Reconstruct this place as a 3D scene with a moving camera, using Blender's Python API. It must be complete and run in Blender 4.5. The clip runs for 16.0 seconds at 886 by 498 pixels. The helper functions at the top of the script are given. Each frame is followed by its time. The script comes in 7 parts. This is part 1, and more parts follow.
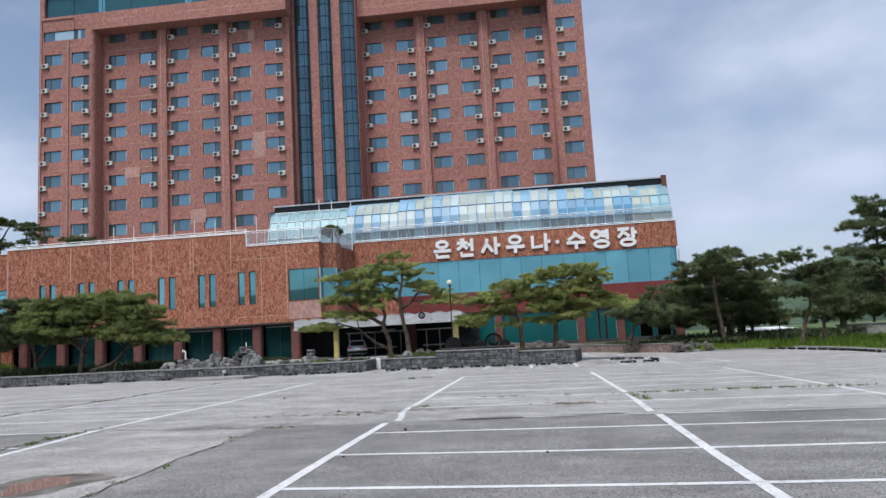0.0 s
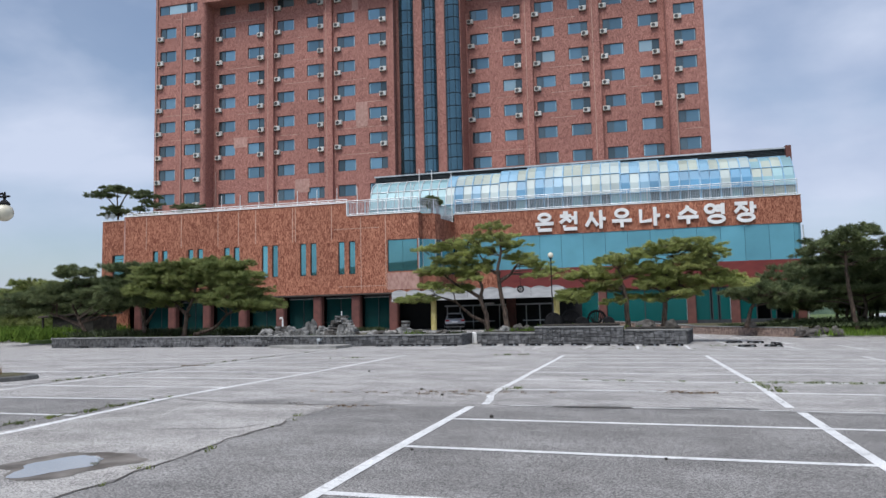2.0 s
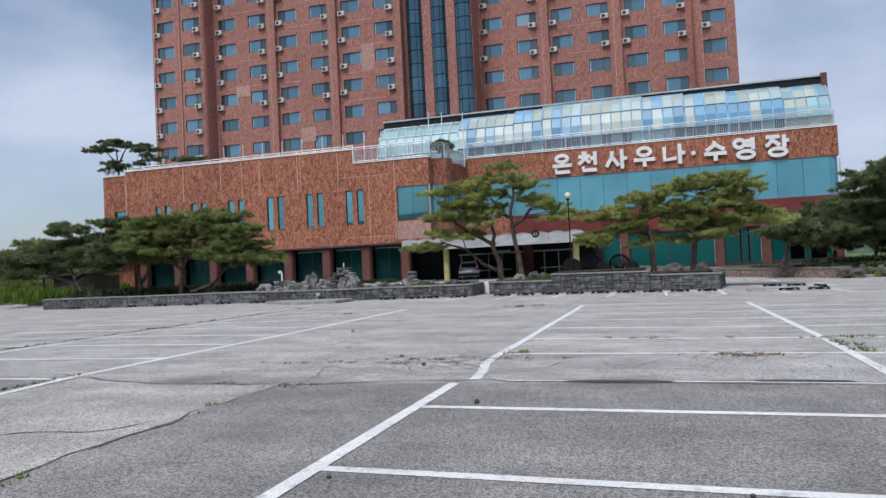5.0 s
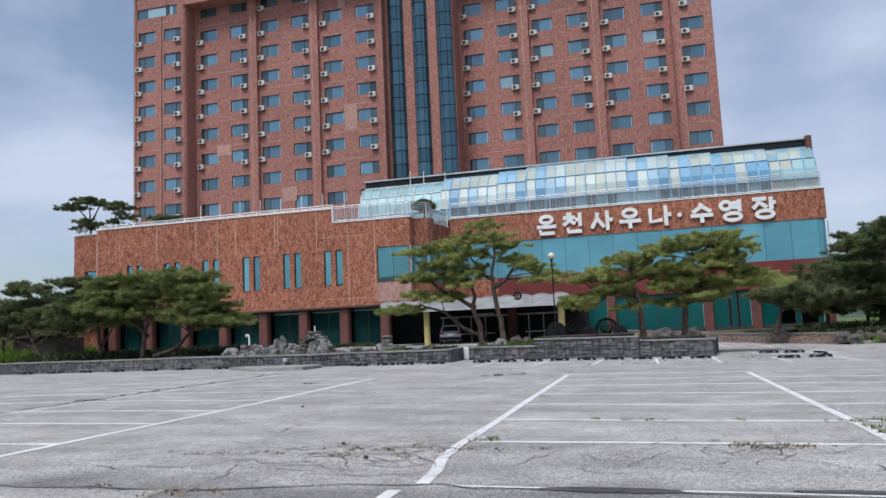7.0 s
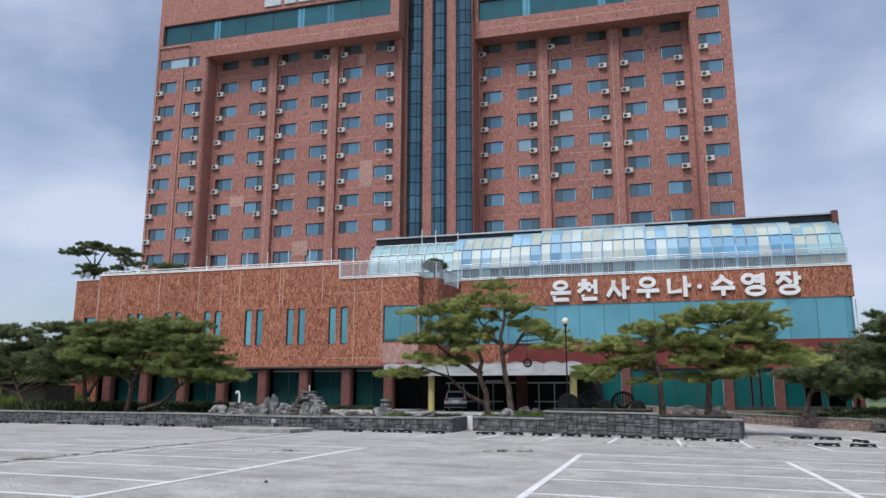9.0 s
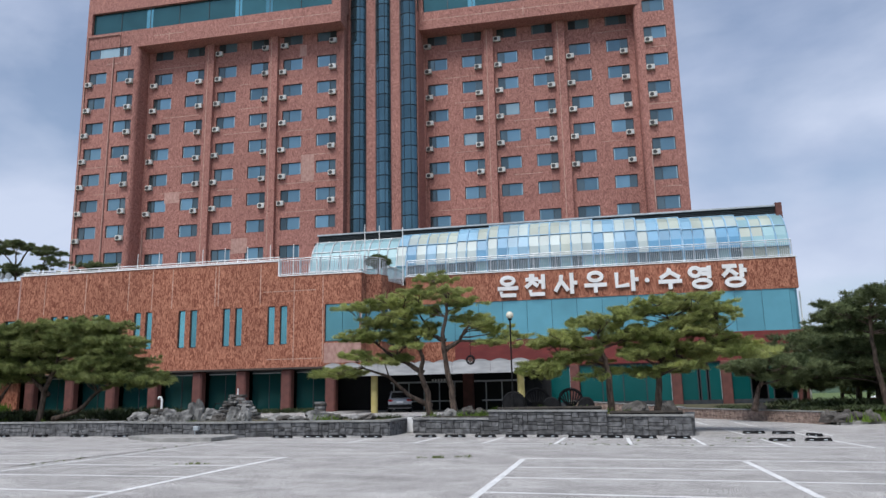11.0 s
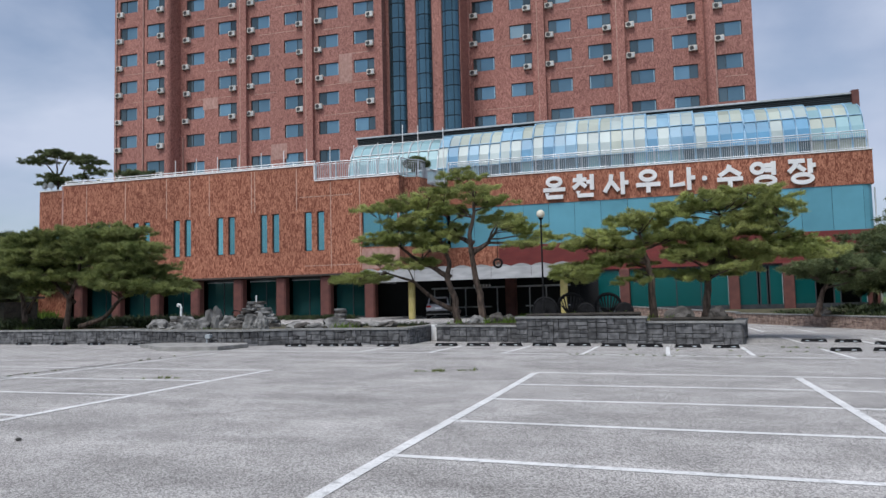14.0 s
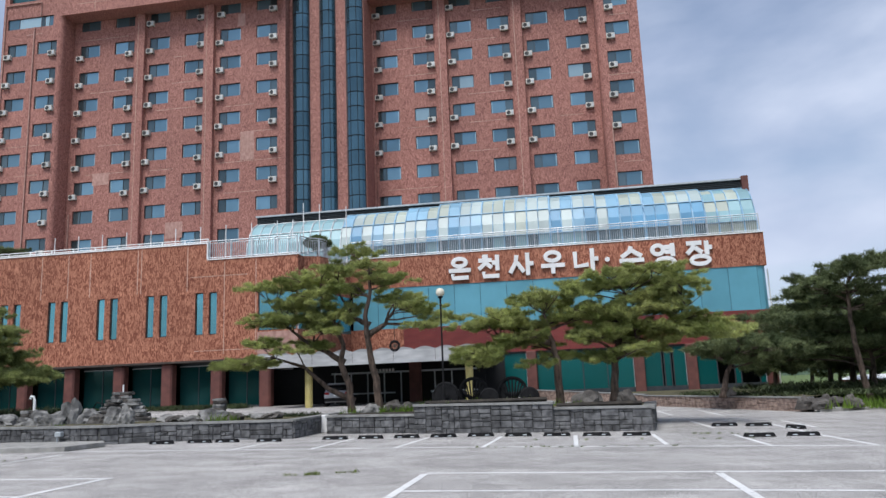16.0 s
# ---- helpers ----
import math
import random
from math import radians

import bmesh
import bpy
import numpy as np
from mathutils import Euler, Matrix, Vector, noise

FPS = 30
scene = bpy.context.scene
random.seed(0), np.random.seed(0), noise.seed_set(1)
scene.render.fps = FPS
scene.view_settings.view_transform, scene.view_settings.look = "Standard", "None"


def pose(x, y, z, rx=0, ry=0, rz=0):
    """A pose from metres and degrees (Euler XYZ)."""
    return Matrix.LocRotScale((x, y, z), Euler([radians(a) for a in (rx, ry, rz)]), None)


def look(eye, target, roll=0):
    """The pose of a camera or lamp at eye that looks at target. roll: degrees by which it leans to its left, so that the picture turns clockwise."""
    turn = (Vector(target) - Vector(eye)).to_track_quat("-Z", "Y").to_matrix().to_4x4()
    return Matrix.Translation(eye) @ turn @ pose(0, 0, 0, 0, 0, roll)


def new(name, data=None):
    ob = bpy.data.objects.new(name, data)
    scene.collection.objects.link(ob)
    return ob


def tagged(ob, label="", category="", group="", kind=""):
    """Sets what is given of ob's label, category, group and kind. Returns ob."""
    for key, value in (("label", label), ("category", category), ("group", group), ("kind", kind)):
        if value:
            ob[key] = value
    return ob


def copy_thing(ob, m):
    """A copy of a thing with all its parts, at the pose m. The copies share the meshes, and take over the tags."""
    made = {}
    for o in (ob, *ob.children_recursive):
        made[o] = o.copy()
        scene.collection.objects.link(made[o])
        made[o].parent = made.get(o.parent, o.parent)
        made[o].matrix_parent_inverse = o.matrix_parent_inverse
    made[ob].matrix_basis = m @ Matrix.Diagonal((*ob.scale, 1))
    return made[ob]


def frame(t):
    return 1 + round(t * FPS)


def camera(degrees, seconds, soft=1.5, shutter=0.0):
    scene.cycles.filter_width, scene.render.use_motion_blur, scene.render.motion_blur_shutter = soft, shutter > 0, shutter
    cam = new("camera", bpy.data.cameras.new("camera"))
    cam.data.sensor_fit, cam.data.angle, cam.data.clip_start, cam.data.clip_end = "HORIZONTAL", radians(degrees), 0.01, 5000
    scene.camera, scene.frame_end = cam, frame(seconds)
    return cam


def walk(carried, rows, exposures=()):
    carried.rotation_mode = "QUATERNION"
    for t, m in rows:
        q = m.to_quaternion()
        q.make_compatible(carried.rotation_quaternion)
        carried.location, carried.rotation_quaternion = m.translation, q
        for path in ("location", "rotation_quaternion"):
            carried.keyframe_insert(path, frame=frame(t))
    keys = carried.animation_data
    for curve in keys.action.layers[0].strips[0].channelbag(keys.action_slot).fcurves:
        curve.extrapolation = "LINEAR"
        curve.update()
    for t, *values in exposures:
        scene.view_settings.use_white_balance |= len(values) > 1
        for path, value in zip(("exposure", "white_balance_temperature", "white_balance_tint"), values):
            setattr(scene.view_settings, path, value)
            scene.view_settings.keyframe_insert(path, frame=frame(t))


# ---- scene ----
cam = camera(61.6, 16.0)
PATH = [
    (0, (0.274, 0.238, 1.497), (0.058, 2.211, 1.742), -3.2),
    (0.5, (0.249, 0.699, 1.517), (-0.026, 2.657, 1.818), -2.8),
    (1, (0.237, 1.135, 1.495), (-0.118, 3.081, 1.788), -1.8),
    (1.5, (0.165, 1.64, 1.477), (-0.266, 3.577, 1.726), -1.5),
    (2, (0.142, 2.167, 1.467), (-0.348, 4.097, 1.655), -1.3),
    (2.5, (0.037, 2.727, 1.427), (-0.488, 4.652, 1.569), -1.4),
    (3, (0.069, 3.24, 1.422), (-0.475, 5.162, 1.525), -1.8),
    (3.5, (0.002, 3.745, 1.422), (-0.546, 5.668, 1.496), -2.3),
    (4, (-0.031, 4.322, 1.413), (-0.571, 6.247, 1.468), -3.0),
    (6.5, (-0.179, 7.258, 1.424), (-0.741, 9.175, 1.509), -2.3),
    (7, (-0.21, 7.692, 1.461), (-0.713, 9.615, 1.683), -2.6),
    (7.5, (-0.253, 8.235, 1.476), (-0.74, 10.144, 1.818), -1.8),
    (8, (-0.305, 8.881, 1.467), (-0.825, 10.771, 1.859), -0.4),
    (8.5, (-0.428, 9.308, 1.483), (-0.964, 11.192, 1.889), 0.2),
    (9, (-0.511, 9.848, 1.505), (-1.039, 11.737, 1.897), 0.1),
    (9.5, (-0.575, 10.43, 1.46), (-1.076, 12.334, 1.813), -0.4),
    (12, (-0.256, 12.932, 1.582), (-0.624, 14.855, 1.99), -1.3),
    (12.5, (-0.058, 13.475, 1.571), (-0.443, 15.402, 1.943), -1.8),
    (13, (0.075, 14.052, 1.536), (-0.351, 15.985, 1.824), -1.9),
    (13.5, (0.148, 14.449, 1.554), (-0.348, 16.376, 1.751), -1.6),
    (14, (0.182, 14.975, 1.529), (-0.381, 16.889, 1.675), -1.4),
    (14.5, (0.278, 15.507, 1.461), (-0.285, 17.42, 1.608), -1.6),
    (15, (0.317, 16.145, 1.497), (-0.18, 18.073, 1.686), -2.3),
    (15.5, (0.34, 16.6, 1.556), (-0.044, 18.543, 1.834), -2.9),
    (16, (0.232, 17.038, 1.585), (-0.084, 18.98, 1.945), -2.3),
]
walk(cam, [(t, look(eye, target, roll)) for t, eye, target, roll in PATH], [(0.0, 0.14), (2.0, 0.12), (4.0, 0.04), (7.0, 0.08), (9.5, 0.14), (12.5, 0.15), (14.2, 0.0), (15.2, 0.06), (16.0, 0.20)])

# ---- world, sun ----
SUN_EL, SUN_AZ = 61.0, 196.0   # degrees; azimuth clockwise from +y


def make_world():
    w = bpy.data.worlds.new("sky")
    scene.world = w
    w.use_nodes = True
    nt = w.node_tree
    nt.nodes.clear()
    out = nt.nodes.new("ShaderNodeOutputWorld")
    bg = nt.nodes.new("ShaderNodeBackground")
    sky = nt.nodes.new("ShaderNodeTexSky")
    sky.sky_type = "NISHITA"
    sky.sun_disc = False
    sky.sun_elevation = radians(SUN_EL)
    sky.sun_rotation = radians(SUN_AZ)
    sky.air_density, sky.dust_density, sky.ozone_density = 1.0, 1.5, 1.6
    bg.inputs["Strength"].default_value = 0.118
    tc = nt.nodes.new("ShaderNodeTexCoord")
    mp = nt.nodes.new("ShaderNodeMapping")
    mp.inputs["Scale"].default_value = (1.5, 1.5, 3.1)
    mp.inputs["Location"].default_value = (2.3, 0.9, 0.55)
    n1 = nt.nodes.new("ShaderNodeTexNoise")
    n1.inputs["Scale"].default_value = 1.5
    n1.inputs["Detail"].default_value = 7
    n1.inputs["Roughness"].default_value = 0.5
    n1.inputs["Distortion"].default_value = 0.25
    rp = nt.nodes.new("ShaderNodeValToRGB")
    rp.color_ramp.elements[0].position, rp.color_ramp.elements[1].position = 0.40, 0.60
    rp.color_ramp.elements[0].color = (0.24, 0.24, 0.24, 1)
    rp.color_ramp.elements[1].color = (0.95, 0.95, 0.95, 1)
    n2 = nt.nodes.new("ShaderNodeTexNoise")
    n2.inputs["Scale"].default_value = 2.6
    n2.inputs["Detail"].default_value = 5
    cc = nt.nodes.new("ShaderNodeValToRGB")
    cc.color_ramp.elements[0].color = (3.5, 4.15, 5.7, 1)
    cc.color_ramp.elements[1].color = (4.85, 5.45, 6.85, 1)
    cc.color_ramp.elements[0].position, cc.color_ramp.elements[1].position = 0.35, 0.65
    mx = nt.nodes.new("ShaderNodeMix")
    mx.data_type = "RGBA"
    lk = nt.links.new
    lk(tc.outputs["Generated"], mp.inputs["Vector"])
    lk(mp.outputs[0], n1.inputs["Vector"])
    lk(mp.outputs[0], n2.inputs["Vector"])
    lk(n1.outputs["Fac"], rp.inputs["Fac"])
    lk(n2.outputs["Fac"], cc.inputs["Fac"])
    lk(rp.outputs["Color"], mx.inputs["Factor"])
    lk(sky.outputs["Color"], mx.inputs["A"])
    lk(cc.outputs["Color"], mx.inputs["B"])
    lk(mx.outputs["Result"], bg.inputs["Color"])
    lk(bg.outputs[0], out.inputs["Surface"])


make_world()
sun = new("sun", bpy.data.lights.new("sun", "SUN"))
sun.data.energy, sun.data.angle, sun.data.color = 2.8, radians(28), (1.0, 0.99, 0.98)
a, e = radians(SUN_AZ), radians(SUN_EL)
sun.matrix_world = look((0, 0, 60), Vector((0, 0, 60)) - Vector((math.sin(a) * math.cos(e), math.cos(a) * math.cos(e), math.sin(e))))

# ---- materials ----


def mat(name, c1, c2, scale=3.0, stretch=(1, 1, 1), rough=0.8, bump=0.15, fine=40.0, metal=0.0, vary=0.0, big=0.15, big_scale=0.25, spec=0.4, island=0.0, dist=0.0, lo=0.35, hi=0.65, bump_dist=0.02, obj=False, grain=None, leaf=0.0):
    m = bpy.data.materials.new(name)
    m.use_nodes = True
    nt = m.node_tree
    b = nt.nodes["Principled BSDF"]
    lk = nt.links.new
    if obj:
        pos = nt.nodes.new("ShaderNodeTexCoord").outputs["Object"]
    else:
        pos = nt.nodes.new("ShaderNodeNewGeometry").outputs["Position"]
    mp = nt.nodes.new("ShaderNodeMapping")
    mp.inputs["Scale"].default_value = stretch
    lk(pos, mp.inputs["Vector"])
    n = nt.nodes.new("ShaderNodeTexNoise")
    n.inputs["Scale"].default_value, n.inputs["Detail"].default_value = scale, 6
    n.inputs["Distortion"].default_value = dist
    lk(mp.outputs[0], n.inputs["Vector"])
    r = nt.nodes.new("ShaderNodeValToRGB")
    r.color_ramp.elements[0].position, r.color_ramp.elements[1].position = lo, hi
    r.color_ramp.elements[0].color, r.color_ramp.elements[1].color = (*c1, 1), (*c2, 1)
    lk(n.outputs["Fac"], r.inputs["Fac"])
    n2 = nt.nodes.new("ShaderNodeTexNoise")
    n2.inputs["Scale"].default_value, n2.inputs["Detail"].default_value = big_scale, 4
    lk(pos, n2.inputs["Vector"])
    mr = nt.nodes.new("ShaderNodeMapRange")
    mr.inputs["From Min"].default_value, mr.inputs["From Max"].default_value = 0.3, 0.7
    mr.inputs["To Min"].default_value, mr.inputs["To Max"].default_value = 1 - big, 1 + big
    lk(n2.outputs["Fac"], mr.inputs["Value"])
    value = mr.outputs["Result"]

    def times(src, amount):
        q = nt.nodes.new("ShaderNodeMapRange")
        q.inputs["To Min"].default_value, q.inputs["To Max"].default_value = 1 - amount, 1 + amount
        lk(src, q.inputs["Value"])
        p = nt.nodes.new("ShaderNodeMath")
        p.operation = "MULTIPLY"
        lk(value, p.inputs[0])
        lk(q.outputs["Result"], p.inputs[1])
        return p.outputs[0]

    if vary:
        value = times(nt.nodes.new("ShaderNodeObjectInfo").outputs["Random"], vary)
    if island:
        value = times(nt.nodes.new("ShaderNodeNewGeometry").outputs["Random Per Island"], island)
    if grain:
        gn = nt.nodes.new("ShaderNodeTexNoise")
        gn.inputs["Scale"].default_value, gn.inputs["Detail"].default_value, gn.inputs["Roughness"].default_value = grain[0], 5, 0.7
        lk(pos, gn.inputs["Vector"])
        gq = nt.nodes.new("ShaderNodeMapRange")
        gq.inputs["From Min"].default_value, gq.inputs["From Max"].default_value = 0.32, 0.68
        lk(gn.outputs["Fac"], gq.inputs["Value"])
        value = times(gq.outputs["Result"], grain[1])
    hsv = nt.nodes.new("ShaderNodeHueSaturation")
    lk(r.outputs["Color"], hsv.inputs["Color"])
    lk(value, hsv.inputs["Value"])
    lk(hsv.outputs["Color"], b.inputs["Base Color"])
    b.inputs["Roughness"].default_value, b.inputs["Metallic"].default_value = rough, metal
    b.inputs["Specular IOR Level"].default_value = spec
    if leaf:
        tr = nt.nodes.new("ShaderNodeBsdfTranslucent")
        lk(hsv.outputs["Color"], tr.inputs["Color"])
        ms = nt.nodes.new("ShaderNodeMixShader")
        ms.inputs[0].default_value = leaf
        lk(b.outputs[0], ms.inputs[1])
        lk(tr.outputs[0], ms.inputs[2])
        lk(ms.outputs[0], nt.nodes["Material Output"].inputs["Surface"])
    if bump:
        n3 = nt.nodes.new("ShaderNodeTexNoise")
        n3.inputs["Scale"].default_value, n3.inputs["Detail"].default_value = fine, 4
        lk(pos, n3.inputs["Vector"])
        bp = nt.nodes.new("ShaderNodeBump")
        bp.inputs["Strength"].default_value, bp.inputs["Distance"].default_value = bump, bump_dist
        lk(n3.outputs["Fac"], bp.inputs["Height"])
        lk(bp.outputs["Normal"], b.inputs["Normal"])
    return m


def glass(name, tint, metal=0.6, rough=0.05, vary=0.25, wave=0.02):
    """Sun-coated tinted glazing: a mirror with a colour, a little uneven."""
    m = mat(name, tuple(0.85 * v for v in tint), tint, 0.4, rough=rough, bump=wave, fine=0.6, metal=metal, vary=vary, big=0.08, spec=0.6, bump_dist=0.05)
    return m


BRICK = mat("brown_brick_tile", (0.17, 0.046, 0.024), (0.54, 0.235, 0.145), 1.0, (6.2, 6.2, 2.2), rough=0.75, bump=0.4, fine=9, big=0.12, big_scale=0.12, dist=1.8, lo=0.40, hi=0.66)
BRICK_TOWER = mat("tower_brick_tile", (0.20, 0.078, 0.064), (0.525, 0.252, 0.202), 1.0, (9.0, 9.0, 4.2), rough=0.78, bump=0.3, fine=9, big=0.14, big_scale=0.09, dist=1.4, lo=0.38, hi=0.66)
BRICK_PALE = mat("pale_brick_patch", (0.36, 0.20, 0.165), (0.50, 0.31, 0.26), 1.5, (3, 3, 1.5), rough=0.8, bump=0.2)
JOINT = mat("pale_joint", (0.44, 0.29, 0.22), (0.60, 0.43, 0.35), 2.0, rough=0.85, bump=0)
PLASTER = mat("brown_plaster", (0.115, 0.045, 0.038), (0.16, 0.062, 0.05), 2.0, rough=0.7, bump=0.15, fine=20)
MAROON = mat("maroon_panel", (0.17, 0.03, 0.028), (0.22, 0.042, 0.036), 0.8, (1, 1, 3), rough=0.5, bump=0.05)
# Dark tone carries the shade under podium and canopy; also used on roofs.
SOFFIT = mat("shaded_soffit", (0.05, 0.04, 0.035), (0.08, 0.06, 0.05), 1.0, rough=0.8)
G_WIN = glass("blue_green_window_glass", (0.165, 0.285, 0.35), vary=0.3)
G_SASH = glass("dark_sash_glass", (0.105, 0.15, 0.165), vary=0.35)
G_PALE = glass("pale_window_glass", (0.42, 0.56, 0.58), vary=0.2)
G_SLOT = glass("teal_slot_glass", (0.16, 0.40, 0.46), metal=0.8, wave=0.004, rough=0.02)
G_BAND = glass("teal_mirror_glass", (0.14, 0.40, 0.495), metal=0.25, rough=0.35, vary=0.08)
G_SHAFT = glass("shaft_glass", (0.085, 0.165, 0.205), metal=0.75, vary=0.2, rough=0.12)
G_UPPER = glass("upper_band_glass", (0.05, 0.15, 0.165), metal=0.6, vary=0.2)
G_TEALDARK = glass("dark_teal_glass", (0.012, 0.075, 0.075), metal=0.35, vary=0.2, rough=0.06)
G_TEAL = glass("green_teal_glass", (0.006, 0.115, 0.112), metal=0.25, vary=0.12, rough=0.2)
# Near-black colour stands in for unlit rooms and the shade under the canopy.
UNLIT = mat("unlit_interior", (0.003, 0.0035, 0.004), (0.007, 0.0075, 0.0085), 1.0, rough=0.8, bump=0)
FRAME_DARK = mat("dark_window_frame", (0.03, 0.035, 0.04), (0.05, 0.055, 0.06), 3.0, rough=0.5, bump=0)
FRAME_BLUE = mat("pale_blue_frame_paint", (0.20, 0.38, 0.54), (0.32, 0.50, 0.64), 2.0, rough=0.5, bump=0)
FRAME_PALE = mat("pale_aluminium", (0.42, 0.46, 0.48), (0.55, 0.58, 0.60), 3.0, rough=0.45, bump=0, metal=0.3)
WHITE = mat("white_paint", (0.76, 0.76, 0.75), (0.86, 0.86, 0.85), 1.2, rough=0.5, bump=0.05, big=0.06)
CANOPY = mat("grey_white_canopy", (0.34, 0.345, 0.35), (0.47, 0.475, 0.475), 1.0, (1, 1, 4), rough=0.6, bump=0.05)
RAIL = mat("galvanised_rail", (0.42, 0.45, 0.48), (0.58, 0.60, 0.62), 4.0, rough=0.45, metal=0.4, bump=0)
ACBODY = mat("cream_ac_casing", (0.50, 0.48, 0.43), (0.64, 0.62, 0.57), 3.0, rough=0.6, bump=0, vary=0.15)
ACFAN = mat("dark_fan_grille", (0.03, 0.03, 0.03), (0.06, 0.06, 0.06), 6.0, rough=0.6, bump=0)
YELLOW = mat("yellow_padding", (0.42, 0.35, 0.12), (0.52, 0.44, 0.18), 3.0, rough=0.6)
STONE = mat("grey_wall_stone", (0.055, 0.055, 0.058), (0.155, 0.156, 0.158), 5.0, rough=0.9, bump=0.5, fine=14, vary=0.3, big=0.2, big_scale=0.8)
MORTAR = mat("wall_mortar", (0.07, 0.07, 0.068), (0.12, 0.118, 0.112), 6.0, rough=0.95)
COPING = mat("stone_coping", (0.17, 0.17, 0.165), (0.26, 0.26, 0.25), 3.0, rough=0.85, bump=0.3)
STONE_RED = mat("reddish_wall_stone", (0.16, 0.11, 0.09), (0.32, 0.24, 0.20), 5.0, rough=0.9, bump=0.5, vary=0.35)
ROCK = mat("garden_rock", (0.07, 0.069, 0.067), (0.285, 0.28, 0.268), 2.6, rough=0.92, bump=0.8, fine=9, vary=0.2, bump_dist=0.05, dist=0.8)
ROCK_DARK = mat("dark_garden_rock", (0.045, 0.04, 0.036), (0.125, 0.115, 0.105), 2.6, rough=0.92, bump=0.8, fine=9, vary=0.2, bump_dist=0.05)
TIMBER = mat("dark_edging", (0.02, 0.017, 0.014), (0.045, 0.038, 0.03), 4.0, rough=0.85)
SOIL = mat("planter_soil", (0.05, 0.045, 0.025), (0.11, 0.10, 0.05), 3.0, rough=1.0, bump=0.6, fine=12)
BARK = mat("pine_bark", (0.045, 0.032, 0.025), (0.16, 0.115, 0.09), 3.0, (3, 3, 1), rough=0.95, bump=0.8, fine=14, bump_dist=0.04)
NEEDLE = mat("pine_needles", (0.225, 0.27, 0.078), (0.48, 0.51, 0.195), 0.9, rough=0.6, bump=0, island=0.5, big=0.2, big_scale=0.7, spec=0.4, leaf=0.45)
# Middle foliage tone, between NEEDLE and NEEDLE_DARK.
NEEDLE_MID = mat("mid_tone_needles", (0.15, 0.19, 0.062), (0.33, 0.365, 0.14), 0.9, rough=0.7, bump=0, island=0.45, big=0.2, big_scale=0.7, spec=0.25, leaf=0.35)
# Leaf colour is darkened to hold the shade under trees and beside walls.
SHADE_LEAF = mat("shaded_leaves", (0.022, 0.034, 0.014), (0.06, 0.08, 0.03), 1.5, rough=0.6, bump=0, island=0.4, spec=0.25)
NEEDLE_DARK = mat("shaded_pine_needles", (0.085, 0.115, 0.052), (0.20, 0.235, 0.11), 0.9, rough=0.7, bump=0, island=0.45, big=0.2, big_scale=0.7, spec=0.25, leaf=0.3)
GRASS = mat("grass_blades", (0.07, 0.13, 0.018), (0.16, 0.24, 0.04), 1.5, rough=0.8, bump=0, island=0.4, spec=0.2, leaf=0.3)
WEED = mat("weed_leaves", (0.07, 0.10, 0.02), (0.17, 0.20, 0.05), 2.0, rough=0.8, bump=0, island=0.4, spec=0.2)
DRY = mat("dry_weeds", (0.12, 0.07, 0.035), (0.24, 0.16, 0.08), 2.0, rough=0.9, bump=0, island=0.4, spec=0.1)
HILL = mat("wooded_hill", (0.035, 0.065, 0.04), (0.075, 0.11, 0.065), 0.12, rough=1.0, bump=0.6, fine=0.3, bump_dist=3.0, big_scale=0.03)
RUBBER = mat("black_rubber", (0.009, 0.009, 0.010), (0.02, 0.02, 0.021), 8.0, rough=0.95, spec=0.12, bump=0.2)
METAL_BLACK = mat("black_metal", (0.008, 0.008, 0.009), (0.017, 0.017, 0.018), 5.0, rough=0.8, spec=0.15, bump=0)
GLOBE = mat("opal_globe", (0.64, 0.60, 0.47), (0.72, 0.68, 0.55), 2.0, rough=0.3, bump=0)
WATER = mat("puddle_water", (0.36, 0.35, 0.335), (0.42, 0.41, 0.395), 1.0, rough=0.02, bump=0.0, spec=1.0, metal=0.55)
CRACK = mat("crack_dirt", (0.075, 0.068, 0.06), (0.145, 0.13, 0.115), 4.0, rough=1.0)
CARPAINT = mat("silver_car_paint", (0.32, 0.33, 0.35), (0.40, 0.41, 0.43), 1.0, rough=0.35, bump=0, metal=0.35)
CARGLASS = mat("car_glass", (0.01, 0.011, 0.012), (0.015, 0.016, 0.018), 1.0, rough=0.05, bump=0, spec=0.8)
LAMPRED = mat("red_lens", (0.30, 0.01, 0.01), (0.36, 0.015, 0.012), 2.0, rough=0.2, bump=0)
VAULT = [glass("vault_" + n, c, metal=mt, rough=0.45, vary=0.15) for n, c, mt in (
    ("clear", (0.24, 0.41, 0.45), 0.1), ("white", (0.40, 0.48, 0.47), 0.0), ("blue", (0.075, 0.27, 0.45), 0.0), ("cream", (0.39, 0.44, 0.38), 0.0), ("pale_blue", (0.22, 0.42, 0.57), 0.0), ("grey", (0.10, 0.155, 0.18), 0.1))]
FASCIA = mat("dark_fascia", (0.03, 0.045, 0.05), (0.05, 0.065, 0.07), 2.0, (0.3, 0.3, 4), rough=0.5, bump=0)


